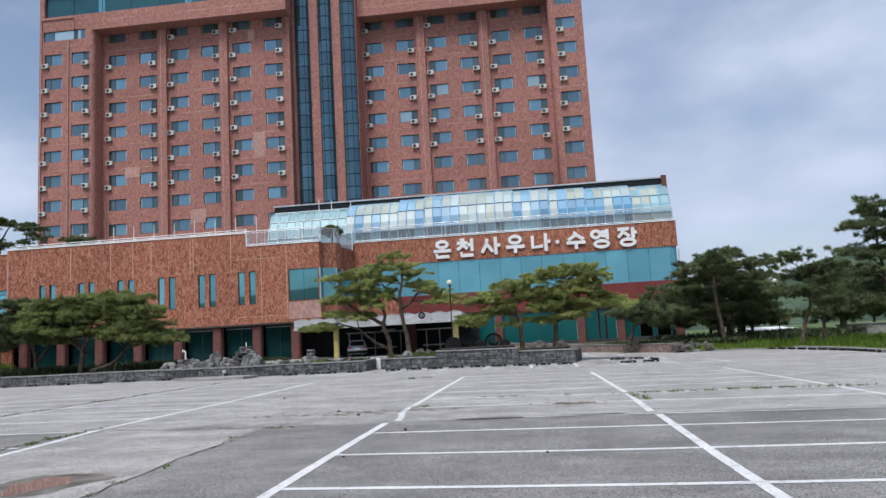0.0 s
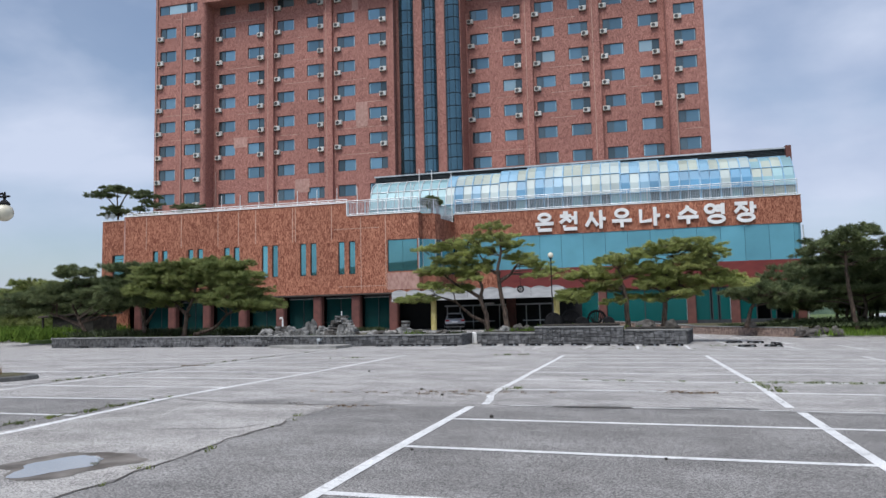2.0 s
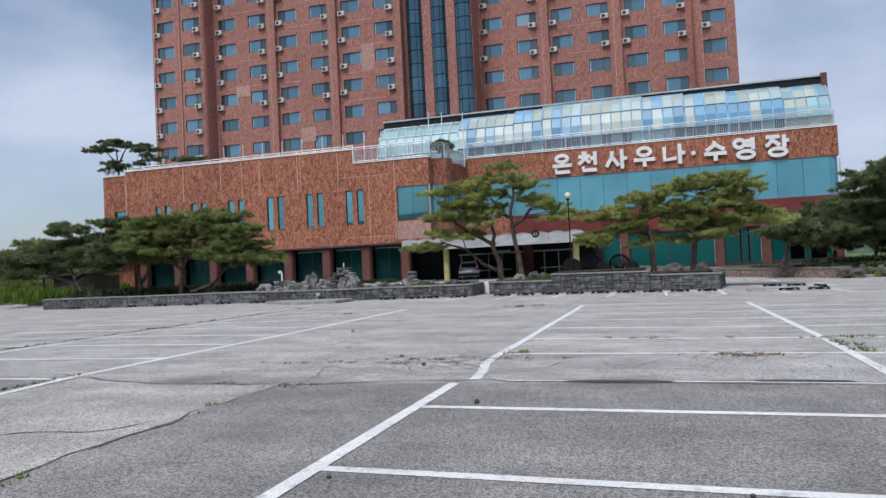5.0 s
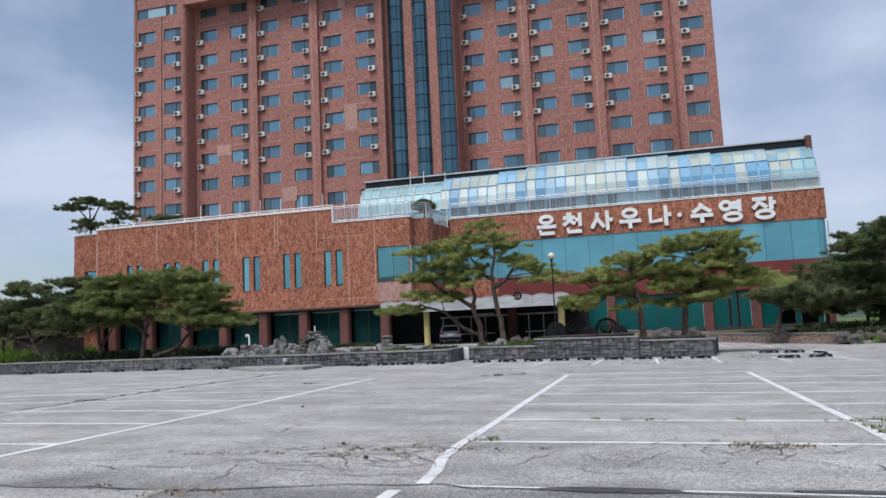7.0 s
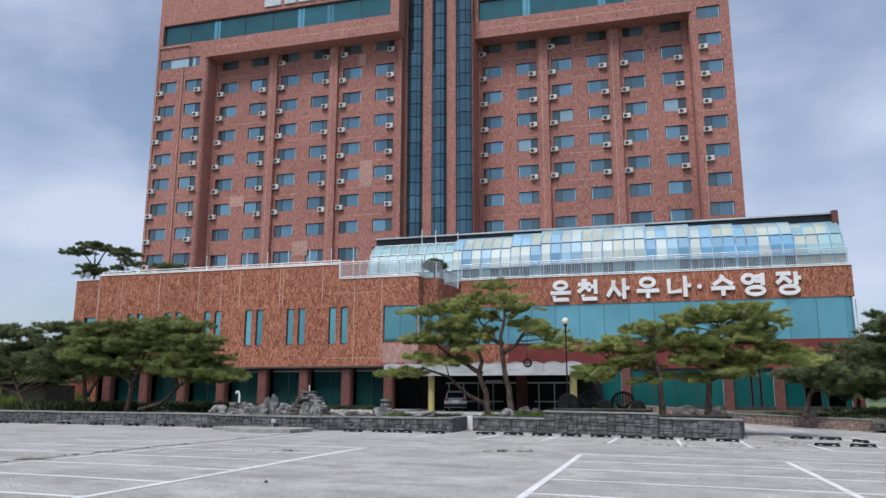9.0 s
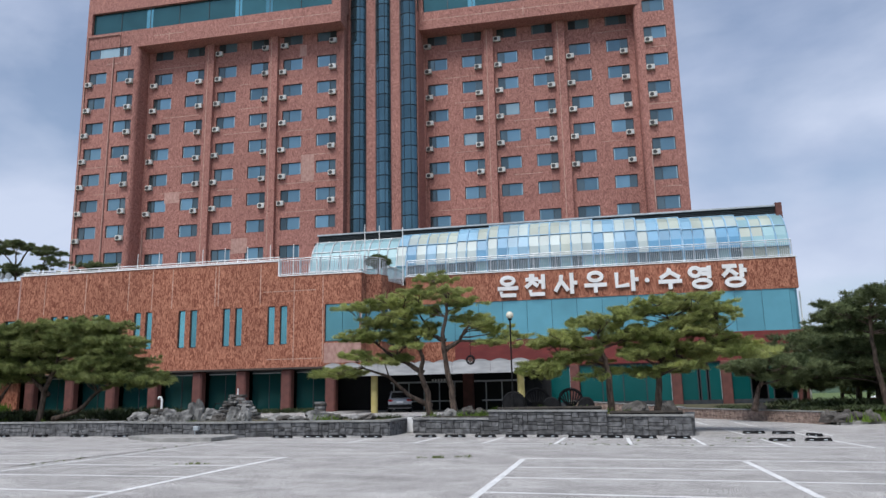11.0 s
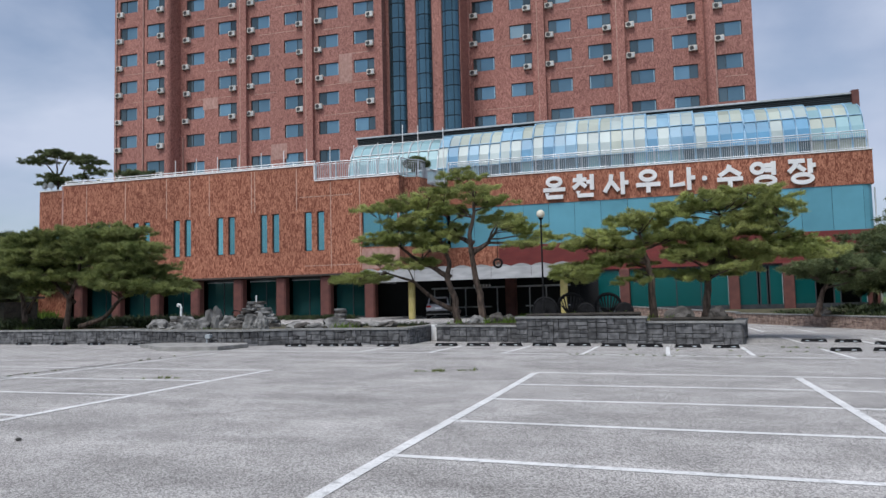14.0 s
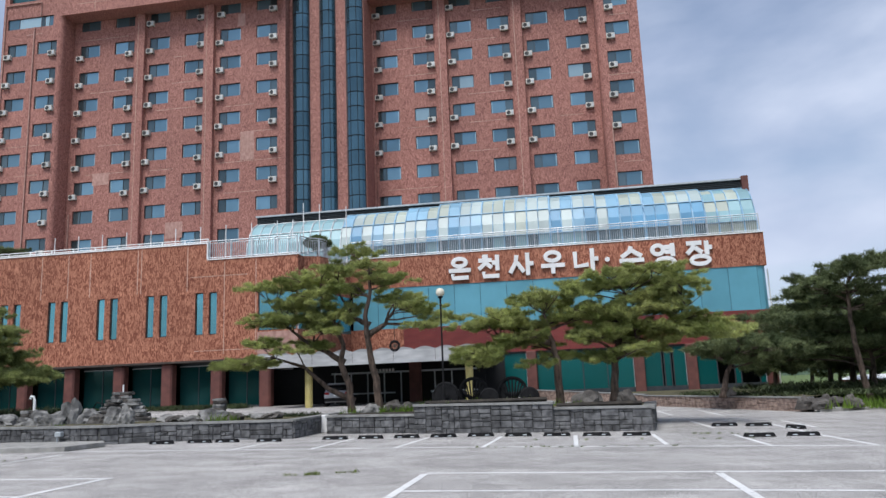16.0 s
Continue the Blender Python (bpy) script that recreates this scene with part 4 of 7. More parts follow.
    for k0, k1, rise in steps:
        prof = [(y, 12.4 + rise * z) for y, z in arc]
        for k in range(k0, k1 + 1):
            x = X0 + k * w + (0.05 if k == k0 and k else 0)
            r = 0.08 if k % 2 == 0 else 0.04
            part("rib", Shape().tube([(x, y - 0.04, z) for y, z in prof], [r] * 6, 6), FRAME_BLUE if k > 9 else FRAME_PALE, vault)
        for y, z in (prof[1], prof[3], prof[5]):
            part("purlin", Shape().tube([(X0 + k0 * w, y - 0.05, z), (X0 + k1 * w, y - 0.05, z)], [0.05, 0.05], 6), FRAME_BLUE if k0 else FRAME_PALE, vault)
        for k in range(k0, k1):
            xa, xb = X0 + k * w + 0.04, X0 + (k + 1) * w - 0.04
            top = random.choice((1, 3, 1, 1, 3, 1, 4, 1, 3))
            low = random.choice((1, 2, 4, 1, 1, 2, 1, 4, 1, 1, 3)) if k < 33 or k > 36 else 2
            for i, ((ya, za), (yb, zb)) in enumerate(zip(prof, prof[1:])):
                if k < 9 or k > 40:
                    c = 0 if k < 9 or random.random() < 0.5 else 3
                elif i >= 3:
                    c = top
                elif i in (1, 2):
                    c = low
                else:
                    c = random.choice((5, 0, 5, 5))
                part("pane", Shape().quad((xa, ya, za), (xb, ya, za), (xb, yb, zb), (xa, yb, zb)), VAULT[c], vault)
    for x, rise in ((X0, 0.96), (X1, 0.95)):
        s = Shape()
        s.add([(x, 0.45, 12.36), *((x, y, 12.4 + rise * z) for y, z in arc), (x, 4.0, 16.7), (x, 4.0, 12.36)], [tuple(range(9))])
        part("end_pane", s, VAULT[0], vault)
    for k in range(4):
        part("louvre", Shape().box(-27.35, 2.97, 16.86 + 0.15 * k, R - 0.6, 2.997, 16.93 + 0.15 * k), METAL_BLACK, b)
    part("fascia", Shape().box(-27.4, 3.0, 16.8, R - 0.55, 3.5, 17.46), FASCIA, b)
    part("roof_edge", Shape().box(-27.5, 2.85, 17.463, R - 0.5, 4.4, 17.60), FRAME_PALE, b)
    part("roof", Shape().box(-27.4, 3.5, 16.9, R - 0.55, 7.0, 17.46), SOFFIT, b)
    part("end_pier", Shape().box(R - 0.5, 2.6, 12.46, R, 7.0, 17.72), PLASTER, b)
    return b


make_annex()

# strokes of each letter in a unit square: lines, and rings as (x, z, rx, rz)
LETTERS = (
    (-9.25, (((0.04, 0.40), (0.96, 0.40)), ((0.5, 0.56), (0.5, 0.40)), ((0.2, 0.26), (0.2, 0.06), (0.86, 0.06))), ((0.5, 0.76, 0.27, 0.17),)),
    (-6.75, (((0.2, 0.95), (0.44, 0.95)), ((0.04, 0.78), (0.60, 0.78)), ((0.33, 0.78), (0.25, 0.58), (0.04, 0.40)), ((0.33, 0.68), (0.58, 0.44)), ((0.82, 1.0), (0.82, 0.30)), ((0.6, 0.66), (0.82, 0.66)), ((0.25, 0.27), (0.25, 0.06), (0.88, 0.06))), ()),
    (-4.15, (((0.32, 0.92), (0.28, 0.60), (0.03, 0.14)), ((0.32, 0.60), (0.60, 0.16)), ((0.76, 1.0), (0.76, 0.0)), ((0.76, 0.52), (1.0, 0.52))), ()),
    (-1.60, (((0.02, 0.36), (0.98, 0.36)), ((0.5, 0.36), (0.5, 0.0))), ((0.5, 0.76, 0.28, 0.19),)),
    (1.05, (((0.08, 0.90), (0.08, 0.24), (0.60, 0.30)), ((0.76, 1.0), (0.76, 0.0)), ((0.76, 0.54), (1.0, 0.54))), ()),
    (4.65, (((0.5, 0.97), (0.42, 0.74), (0.10, 0.52)), ((0.5, 0.80), (0.90, 0.52)), ((0.02, 0.36), (0.98, 0.36)), ((0.5, 0.36), (0.5, 0.0))), ()),
    (7.15, (((0.85, 1.0), (0.85, 0.42)), ((0.54, 0.84), (0.85, 0.84)), ((0.54, 0.64), (0.85, 0.64))), ((0.28, 0.74, 0.21, 0.19), (0.54, 0.19, 0.34, 0.17))),
    (9.85, (((0.04, 0.93), (0.62, 0.93)), ((0.34, 0.93), (0.25, 0.70), (0.04, 0.48)), ((0.36, 0.74), (0.62, 0.50)), ((0.8, 1.0), (0.8, 0.40)), ((0.8, 0.72), (1.0, 0.72))), ((0.52, 0.19, 0.34, 0.17),)),
)


def stroke(s, pts, w, d):
    """A flat raised bar along a line, with mitred bends."""
    v = []
    for i, (x, z) in enumerate(pts):
        xa, za = pts[max(i - 1, 0)]
        xb, zb = pts[min(i + 1, len(pts) - 1)]
        l = math.hypot(xb - xa, zb - za)
        nx, nz = -(zb - za) / l * w / 2, (xb - xa) / l * w / 2
        v += [(x + nx, 0, z + nz), (x - nx, 0, z - nz), (x - nx, -d, z - nz), (x + nx, -d, z + nz)]
    f = [(0, 1, 2, 3), tuple(len(v) - 4 + k for k in (3, 2, 1, 0))]
    for i in range(len(pts) - 1):
        for k in range(4):
            f.append((4 * i + k, 4 * i + 4 + k, 4 * i + 4 + (k + 1) % 4, 4 * i + (k + 1) % 4))
    s.add(v, f)


def make_sign():
    W, H = 2.0, 1.85
    for x, lines, rings in LETTERS:
        s = Shape()
        d = 0.20
        for pts in lines:
            stroke(s, [(px * W, pz * H) for px, pz in pts], 0.34, d)
            d += 0.002
        for cx, cz, rx, rz in rings:
            n = 24
            v = []
            for k in range(n):
                t = 6.28318 * k / n
                for q, y in ((0.165, 0), (-0.165, 0), (-0.165, -d), (0.165, -d)):
                    v.append((cx * W + (rx * W + q) * math.cos(t), y, cz * H + (rz * H + q) * math.sin(t)))
            s.add(v, [(4 * k + j, 4 * ((k + 1) % n) + j, 4 * ((k + 1) % n) + (j + 1) % 4, 4 * k + (j + 1) % 4) for k in range(n) for j in range(4)])
            d += 0.002
        tagged(part("sign_letter", s, WHITE, at=(x, YA - 0.004, 10.12)), "white raised sign letter fixed to the brown brick band", "sign letter", "rooftop sign letters")
    tagged(part("sign_dot", Shape().tube([(3.75, YA - 0.004, 11.0), (3.75, YA - 0.2, 11.0)], [0.2, 0.2], 12), WHITE), "white round dot between the sign letters", "sign letter", "rooftop sign letters")


make_sign()


# ---- railings ----
def railing(pts, z0, h, label, post=1.9, gap=0.16):
    r = base("railing", (*pts[0], z0), label, "railing", "roof railings")
    ox, oy = pts[0]
    lens = [math.hypot(b[0] - a[0], b[1] - a[1]) for a, b in zip(pts, pts[1:])]

    def at(d):
        for (a, b), l in zip(zip(pts, pts[1:]), lens):
            if d <= l or (b is pts[-1]):
                return a[0] + (b[0] - a[0]) * d / l - ox, a[1] + (b[1] - a[1]) * d / l - oy
            d -= l

    loc = [(x - ox, y - oy) for x, y in pts]
    part("top_rail", Shape().tube([(x, y, h) for x, y in loc], [0.045] * len(loc), 6), RAIL, r)
    part("lower_rail", Shape().tube([(x, y, 0.12) for x, y in loc], [0.035] * len(loc), 6), RAIL, r)
    part("upper_rail", Shape().tube([(x, y, h - 0.16) for x, y in loc], [0.03] * len(loc), 6), RAIL, r)
    total = sum(lens)
    n = max(1, round(total / post))
    for k in range(n + 1):
        x, y = at(total * k / n)
        part("post", Shape().box(x - 0.04, y - 0.04, 0, x + 0.04, y + 0.04, h), RAIL, r)
    bar = Shape().box(-0.018, -0.018, 0.12, 0.018, 0.018, h - 0.16).mesh("baluster", RAIL)
    d = gap / 2
    while d < total:
        part("baluster", bar, None, r, at=(*at(d), 0))
        d += gap


railing([(-17.6, YA + 0.15), (15.6, YA + 0.15)], 12.46, 1.45, "grey metal balustrade along the glass-roofed annex edge")
railing([(-26.2, YP + 0.15), (-19.2, YP + 0.15)], 11.64, 1.4, "grey metal balustrade along the podium roof terrace")
railing([(x, y + YP) for x, y in ((-19.0, 0.3), (-18.7, 1.1), (-17.9, 1.9), (-17.8, 2.8), (-18.4, 3.9), (-18.5, 5.5), (-17.85, 8.5))], 11.56, 1.4, "grey metal balustrade round a curved terrace corner")


def pipe_rail():
    r = base("pipe_rail", (-51, YP + 0.2, 12.95), "low white pipe rail on the podium parapet", "railing")
    for z in (0.12, 0.30):
        part("pipe", Shape().tube([(0, 0, z), (24.7, 0, z)], [0.035, 0.035], 6), WHITE, r)
    for k in range(14):
        part("post", Shape().box(0.05 + k * 1.89, -0.03, 0, 0.11 + k * 1.89, 0.03, 0.32), WHITE, r)


pipe_rail()


def roof_poles():
    first = None
    for x, y, z0, h in [(-42 + 2.2 * k, 72.5, 11.5, 3.6) for k in range(9)] + [(-22.2 + 2.1 * k * 0.62, 72.5, 11.5, 3.6) for k in range(2)] + [(-20.0, 72.5, 11.5, 4.9), (-18.9, 73.2, 11.5, 4.9), (-17.7, 76.6, 11.5, 5.4)]:
        if first is None or h != 3.6:
            p = base("roof_pole", (x, y, z0), "thin white metal pole standing on the podium roof", "pole", "roof poles")
            part("shaft", Shape().cyl(0, 0, 0, h, 0.045, 0.035, 8), WHITE, p)
            part("foot", Shape().box(-0.12, -0.12, 0, 0.12, 0.12, 0.03), WHITE, p)
            first = first or p
        else:
            copy_thing(first, Matrix.Translation((x, y, z0)))


roof_poles()


# ---- entrance canopy ----
def make_canopy():
    c = base("entrance_canopy", (0, 62.0, 0), "grey-white entrance canopy with a scalloped top edge", "canopy")
    part("front_panel", Shape().box(-19.6, 0, 3.12, -5.2, 0.15, 3.8), CANOPY, c)
    part("lower_trim", Shape().box(-19.65, -0.06, 3.04, -5.15, 0.2, 3.14), CANOPY, c)
    part("side_panel", Shape().box(-19.6, 0.15, 3.12, -19.45, 6.7, 3.8), CANOPY, c)
    part("side_panel", Shape().box(-5.35, 0.15, 3.12, -5.2, 15.3, 3.8), CANOPY, c)
    # Shade under the canopy is in the colour; rear slab is an added ceiling.
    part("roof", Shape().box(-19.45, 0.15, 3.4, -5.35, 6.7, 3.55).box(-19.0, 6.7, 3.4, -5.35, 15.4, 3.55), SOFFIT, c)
    s = Shape()
    n = 11
    w = 14.4 / n
    for k in range(n):
        x = -19.6 + k * w
        v = [(x, 0.02, 3.8)] + [(x + w * j / 8, 0.02 - 0.05 * math.sin(math.pi * j / 8), 3.82 + 0.17 * math.sin(math.pi * j / 8)) for j in range(9)] + [(x + w, 0.02, 3.8)]
        s.add(v + [(a, 0.12, z) for a, _, z in v], [tuple(range(11)), tuple(range(21, 10, -1))] + [(j, 11 + j, 12 + j, j + 1) for j in range(10)])
    part("scalloped_edge", s, CANOPY, c)
    for k in range(1, n, 2):
        part("panel_joint", Shape().box(-19.6 + k * w - 0.01, -0.008, 3.15, -19.6 + k * w + 0.01, -0.002, 3.78), SOFFIT, c)
    for x in (-16.2, -5.9):
        part("post", Shape().cyl(x, 0.9, 0.1, 3.4, 0.24, n=14), YELLOW, c, "yellow padded post")
    return c


make_canopy()


def make_entrance():
    d = base("entrance_doors", (-16, 70.6, 0), "dark glazed entrance doors with pale metal frames", "door")
    # Backing and panes are coloured near-black for the shade below the canopy.
    part("backing", Shape().box(-1.5, 0.3, 0, 10.2, 0.4, 4.0), UNLIT, d)
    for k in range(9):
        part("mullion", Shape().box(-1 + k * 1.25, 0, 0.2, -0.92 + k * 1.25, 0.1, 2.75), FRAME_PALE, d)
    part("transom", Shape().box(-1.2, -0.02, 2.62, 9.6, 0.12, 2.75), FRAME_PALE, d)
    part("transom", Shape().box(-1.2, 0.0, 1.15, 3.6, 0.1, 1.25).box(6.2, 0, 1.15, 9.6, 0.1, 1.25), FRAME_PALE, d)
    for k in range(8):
        part("pane", Shape().box(-0.9 + k * 1.25, 0.04, 0.2, 0.24 + k * 1.25, 0.06, 2.62), UNLIT, d)
    part("column", Shape().box(4.9, -1.2, 0, 5.7, -0.5, 3.4, 0.05), PLASTER, d)
    s = Shape()
    for k in range(6):
        s.box(2.2 + k * 0.24, -0.06, 2.72, 2.36 + k * 0.24, -0.03, 2.92)
    part("sign_bars", s, WHITE, d, "small unreadable white lettering")


make_entrance()

# ---- planters with stone walls ----
STONE_CACHE = {}


def stone_mesh(l, h, material, k):
    key = (round(l, 2), round(h, 2), material.name, k)
    if key not in STONE_CACHE:
        s = Shape()
        s.box(0, -0.05, 0, l, 0.06, h, 0.018)
        rnd = random.Random(k * 7 + int(l * 100))
        s.v = [(x + rnd.uniform(-0.008, 0.008), y + (rnd.uniform(-0.018, 0.012) if y < 0 else 0), z + rnd.uniform(-0.006, 0.006)) for x, y, z in s.v]
        STONE_CACHE[key] = s.mesh("stone", material)
    return STONE_CACHE[key]


def stone_face(parent, a, b, za, zb, h, material, loose=None):
    """Random ashlar along a straight run, seen from the side of the walker."""
    ln = math.hypot(b[0] - a[0], b[1] - a[1])
    ang = math.atan2(b[1] - a[1], b[0] - a[0])
    rest = Shape()
    x = 0.0
    while x < ln - 0.08:
        block = random.choice((0.42, 0.55, 0.68))
        block = min(block, ln - x)
        z = 0.0
        while z < h - 0.06:
            c = min(random.choice((0.12, 0.15, 0.19, 0.24)), h - z)
            if h - z - c < 0.07:
                c = h - z
            cuts = [0, block] if block < 0.3 or random.random() < 0.35 else [0, block * random.choice((0.35, 0.45, 0.6)), block]
            for p, q in zip(cuts, cuts[1:]):
                l = q - p - 0.014
                wx, wy = a[0] + math.cos(ang) * (x + p), a[1] + math.sin(ang) * (x + p)
                wz = za + (zb - za) * (x + p) / ln + z
                m = Matrix.Translation((wx, wy, wz)) @ Matrix.Rotation(ang, 4, "Z")
                me = stone_mesh(l, c - 0.014, material, random.randint(0, 2))
                if loose is None:
                    part("stone", me, None, parent, at=parent.matrix_basis.inverted() @ m)
                else:
                    o = len(rest.v)
                    rest.v += [tuple(m @ v.co) for v in me.vertices]
                    rest.f += [tuple(i + o for i in f.vertices) for f in me.polygons]
            z += c
        x += block
    return rest


def planter_run(parent, pts, heights, material, loose_from=None, cap=0.07, cap_mat=COPING):
    inv = parent.matrix_basis.inverted()
    for i, (a, b) in enumerate(zip(pts, pts[1:])):
        h = heights[i]
        za, zb = gz(*a) - 0.04, gz(*b) - 0.04
        ang = math.atan2(b[1] - a[1], b[0] - a[0])
        ln = math.hypot(b[0] - a[0], b[1] - a[1])
        m = inv @ Matrix.Translation((a[0], a[1], 0)) @ Matrix.Rotation(ang, 4, "Z")
        s = Shape()
        s.add([(0, 0, za), (ln, 0, zb), (ln, 0.3, zb), (0, 0.3, za), (0, 0, za + h), (ln, 0, zb + h), (ln, 0.3, zb + h), (0, 0.3, za + h)],
              ((0, 3, 2, 1), (4, 5, 6, 7), (0, 1, 5, 4), (2, 3, 7, 6), (0, 4, 7, 3), (1, 2, 6, 5)))
        part("wall_core", s, MORTAR, parent, at=m)
        c = Shape()
        c.add([(-0.03, -0.09, za + h), (ln + 0.03, -0.09, zb + h), (ln + 0.03, 0.33, zb + h), (-0.03, 0.33, za + h),
               (-0.03, -0.08, za + h + cap), (ln + 0.03, -0.08, zb + h + cap), (ln + 0.03, 0.33, zb + h + cap), (-0.03, 0.33, za + h + cap)],
              ((0, 3, 2, 1), (4, 5, 6, 7), (0, 1, 5, 4), (2, 3, 7, 6), (0, 4, 7, 3), (1, 2, 6, 5)))
        part("coping", c, cap_mat, parent, at=m)
        rest = stone_face(parent, a, b, za, zb, h, material, None if loose_from is None or i not in loose_from else True)
        if rest.v:
            tagged(part("stonework", rest, material, parent, at=inv), kind="stuff")


def bed(parent, outline, z, material):
    inv = parent.matrix_basis.inverted()
    n = len(outline)
    cx, cy = sum(p[0] for p in outline) / n, sum(p[1] for p in outline) / n
    v = [(cx, cy, z + 0.12)]
    for k in (0.5, 1.0):
        v += [(cx + (x - cx) * k, cy + (y - cy) * k, z + (0.10 if k < 1 else 0.0) + random.uniform(-0.02, 0.03)) for x, y in outline]
    f = [(0, 1 + i, 1 + (i + 1) % n) for i in range(n)] + [(1 + i, 1 + n + i, 1 + n + (i + 1) % n, 1 + (i + 1) % n) for i in range(n)]
    part("soil", Shape().add(v, f), material, parent, at=inv, smooth=True)


def make_planters():
    r = base("stone_planter", (-3, 43, gz(-3, 43)), "grey random-stone planter wall with pine trees behind", "planter", "stone planters")
    planter_run(r, [(-8.25, 42.6), (-5.02, 42.2)], [0.60], STONE)
    planter_run(r, [(-5.02, 41.95), (-0.42, 41.55)], [0.92], STONE)
    planter_run(r, [(-0.42, 41.75), (2.65, 41.45)], [0.74], STONE)
    planter_run(r, [(2.65, 41.45), (3.3, 47.0)], [0.70], STONE, {0})
    planter_run(r, [(-8.1, 47.2), (-8.25, 42.6)], [0.60], STONE, {0})
    planter_run(r, [(3.3, 47.3), (-8.1, 47.5)], [0.60], STONE, {0})
    bed(r, [(-8.0, 42.9), (-5.0, 42.5), (-0.4, 42.0), (2.5, 41.8), (3.0, 46.9), (-8.0, 47.2)], 0.66, SOIL)
    inv = r.matrix_basis.inverted()
    for a, b, z in (((-8.0, 43.0), (-5.1, 42.6), 0.66), ((-4.7, 42.4), (-0.6, 42.05), 1.0), ((-0.3, 42.2), (2.4, 41.95), 0.78)):
        part("timber_edge", Shape().tube([(*a, z), (*b, z)], [0.085, 0.085], 6), TIMBER, r, at=inv)
    l = base("stone_planter", (-18, 43, gz(-18, 43)), "long grey stone planter wall round a rock garden", "planter", "stone planters")
    planter_run(l, [(-36.4, 42.83), (-30.0, 41.9), (-20.5, 41.0), (-18.0, 39.9), (-14.8, 39.4), (-13.2, 40.3), (-8.75, 40.6)], [0.62, 0.60, 0.58, 0.58, 0.58, 0.58], STONE, {0, 1, 2})
    planter_run(l, [(-8.75, 40.6), (-8.85, 46)], [0.58], STONE, {0})
    planter_run(l, [(-8.9, 47), (-40.5, 51), (-36.4, 42.83)], [0.5, 0.55], STONE, {0, 1})
    bed(l, [(-36.1, 43.2), (-30, 42.3), (-20.4, 41.4), (-18, 40.3), (-14.8, 39.8), (-13.2, 40.7), (-9.1, 40.9), (-9.2, 46.5), (-24, 48.5), (-40.1, 50.6)], 0.60, SOIL)
    inv = l.matrix_basis.inverted()
    for a, b, z in (((-30, 42.6), (-25.5, 42.0), 0.72), ((-24.6, 42.0), (-20.5, 41.6), 0.70), ((-35.8, 43.5), (-31, 42.7), 0.74)):
        part("timber_edge", Shape().tube([(*a, z), (*b, z)], [0.075, 0.075], 6), TIMBER, l, at=inv)
    z = gz(-8.5, 43)
    tagged(part("marker_post", Shape().box(-0.14, -0.1, 0, 0.14, 0.1, 0.62, 0.02), WHITE, at=(-8.6, 43.4, z)), "short white square post in the planter gap", "post")
    slab = base("concrete_step", (-16, 38.4, gz(-16, 38)), "low concrete step slab at the rock garden wall", "step")
    part("slab", Shape().add([(-3.0, 0.6, 0), (-0.5, -1.5, 0), (1.7, -1.4, 0), (1.9, 0.2, 0), (1.0, 1.4, 0), (-2.6, 1.6, 0), (-3.0, 0.6, 0.13), (-0.5, -1.5, 0.13), (1.7, -1.4, 0.13), (1.9, 0.2, 0.13), (1.0, 1.4, 0.13), (-2.6, 1.6, 0.13)],
         [(5, 4, 3, 2, 1, 0), (6, 7, 8, 9, 10, 11)] + [(i, (i + 1) % 6, 6 + (i + 1) % 6, 6 + i) for i in range(6)]), KERB, slab)
    box = base("tap_box", (-16.3, 39.45, 0.42), "small white tap box fixed to the stone wall", "tap box")
    part("body", Shape().box(-0.11, -0.10, 0, 0.11, 0.1, 0.16, 0.02), FRAME_PALE, box)
    part("pipe", Shape().cyl(-0.07, 0.0, -0.28, 0.01, 0.025, n=6), FRAME_PALE, box)
    a = base("annex_bed", (4, 64, gz(4, 64)), "raised shrub bed with a reddish stone retaining wall", "planter")
    planter_run(a, [(-3.0, 71.0), (4.4, 63.3), (10.0, 51.2)], [0.66, 0.60], STONE_RED, {0, 1}, 0.05)
    bed(a, [(-2.6, 71.2), (4.6, 63.6), (10.1, 51.6), (17, 60), (17, 77.2), (-3, 77.2)], 0.50, SOIL)


make_planters()


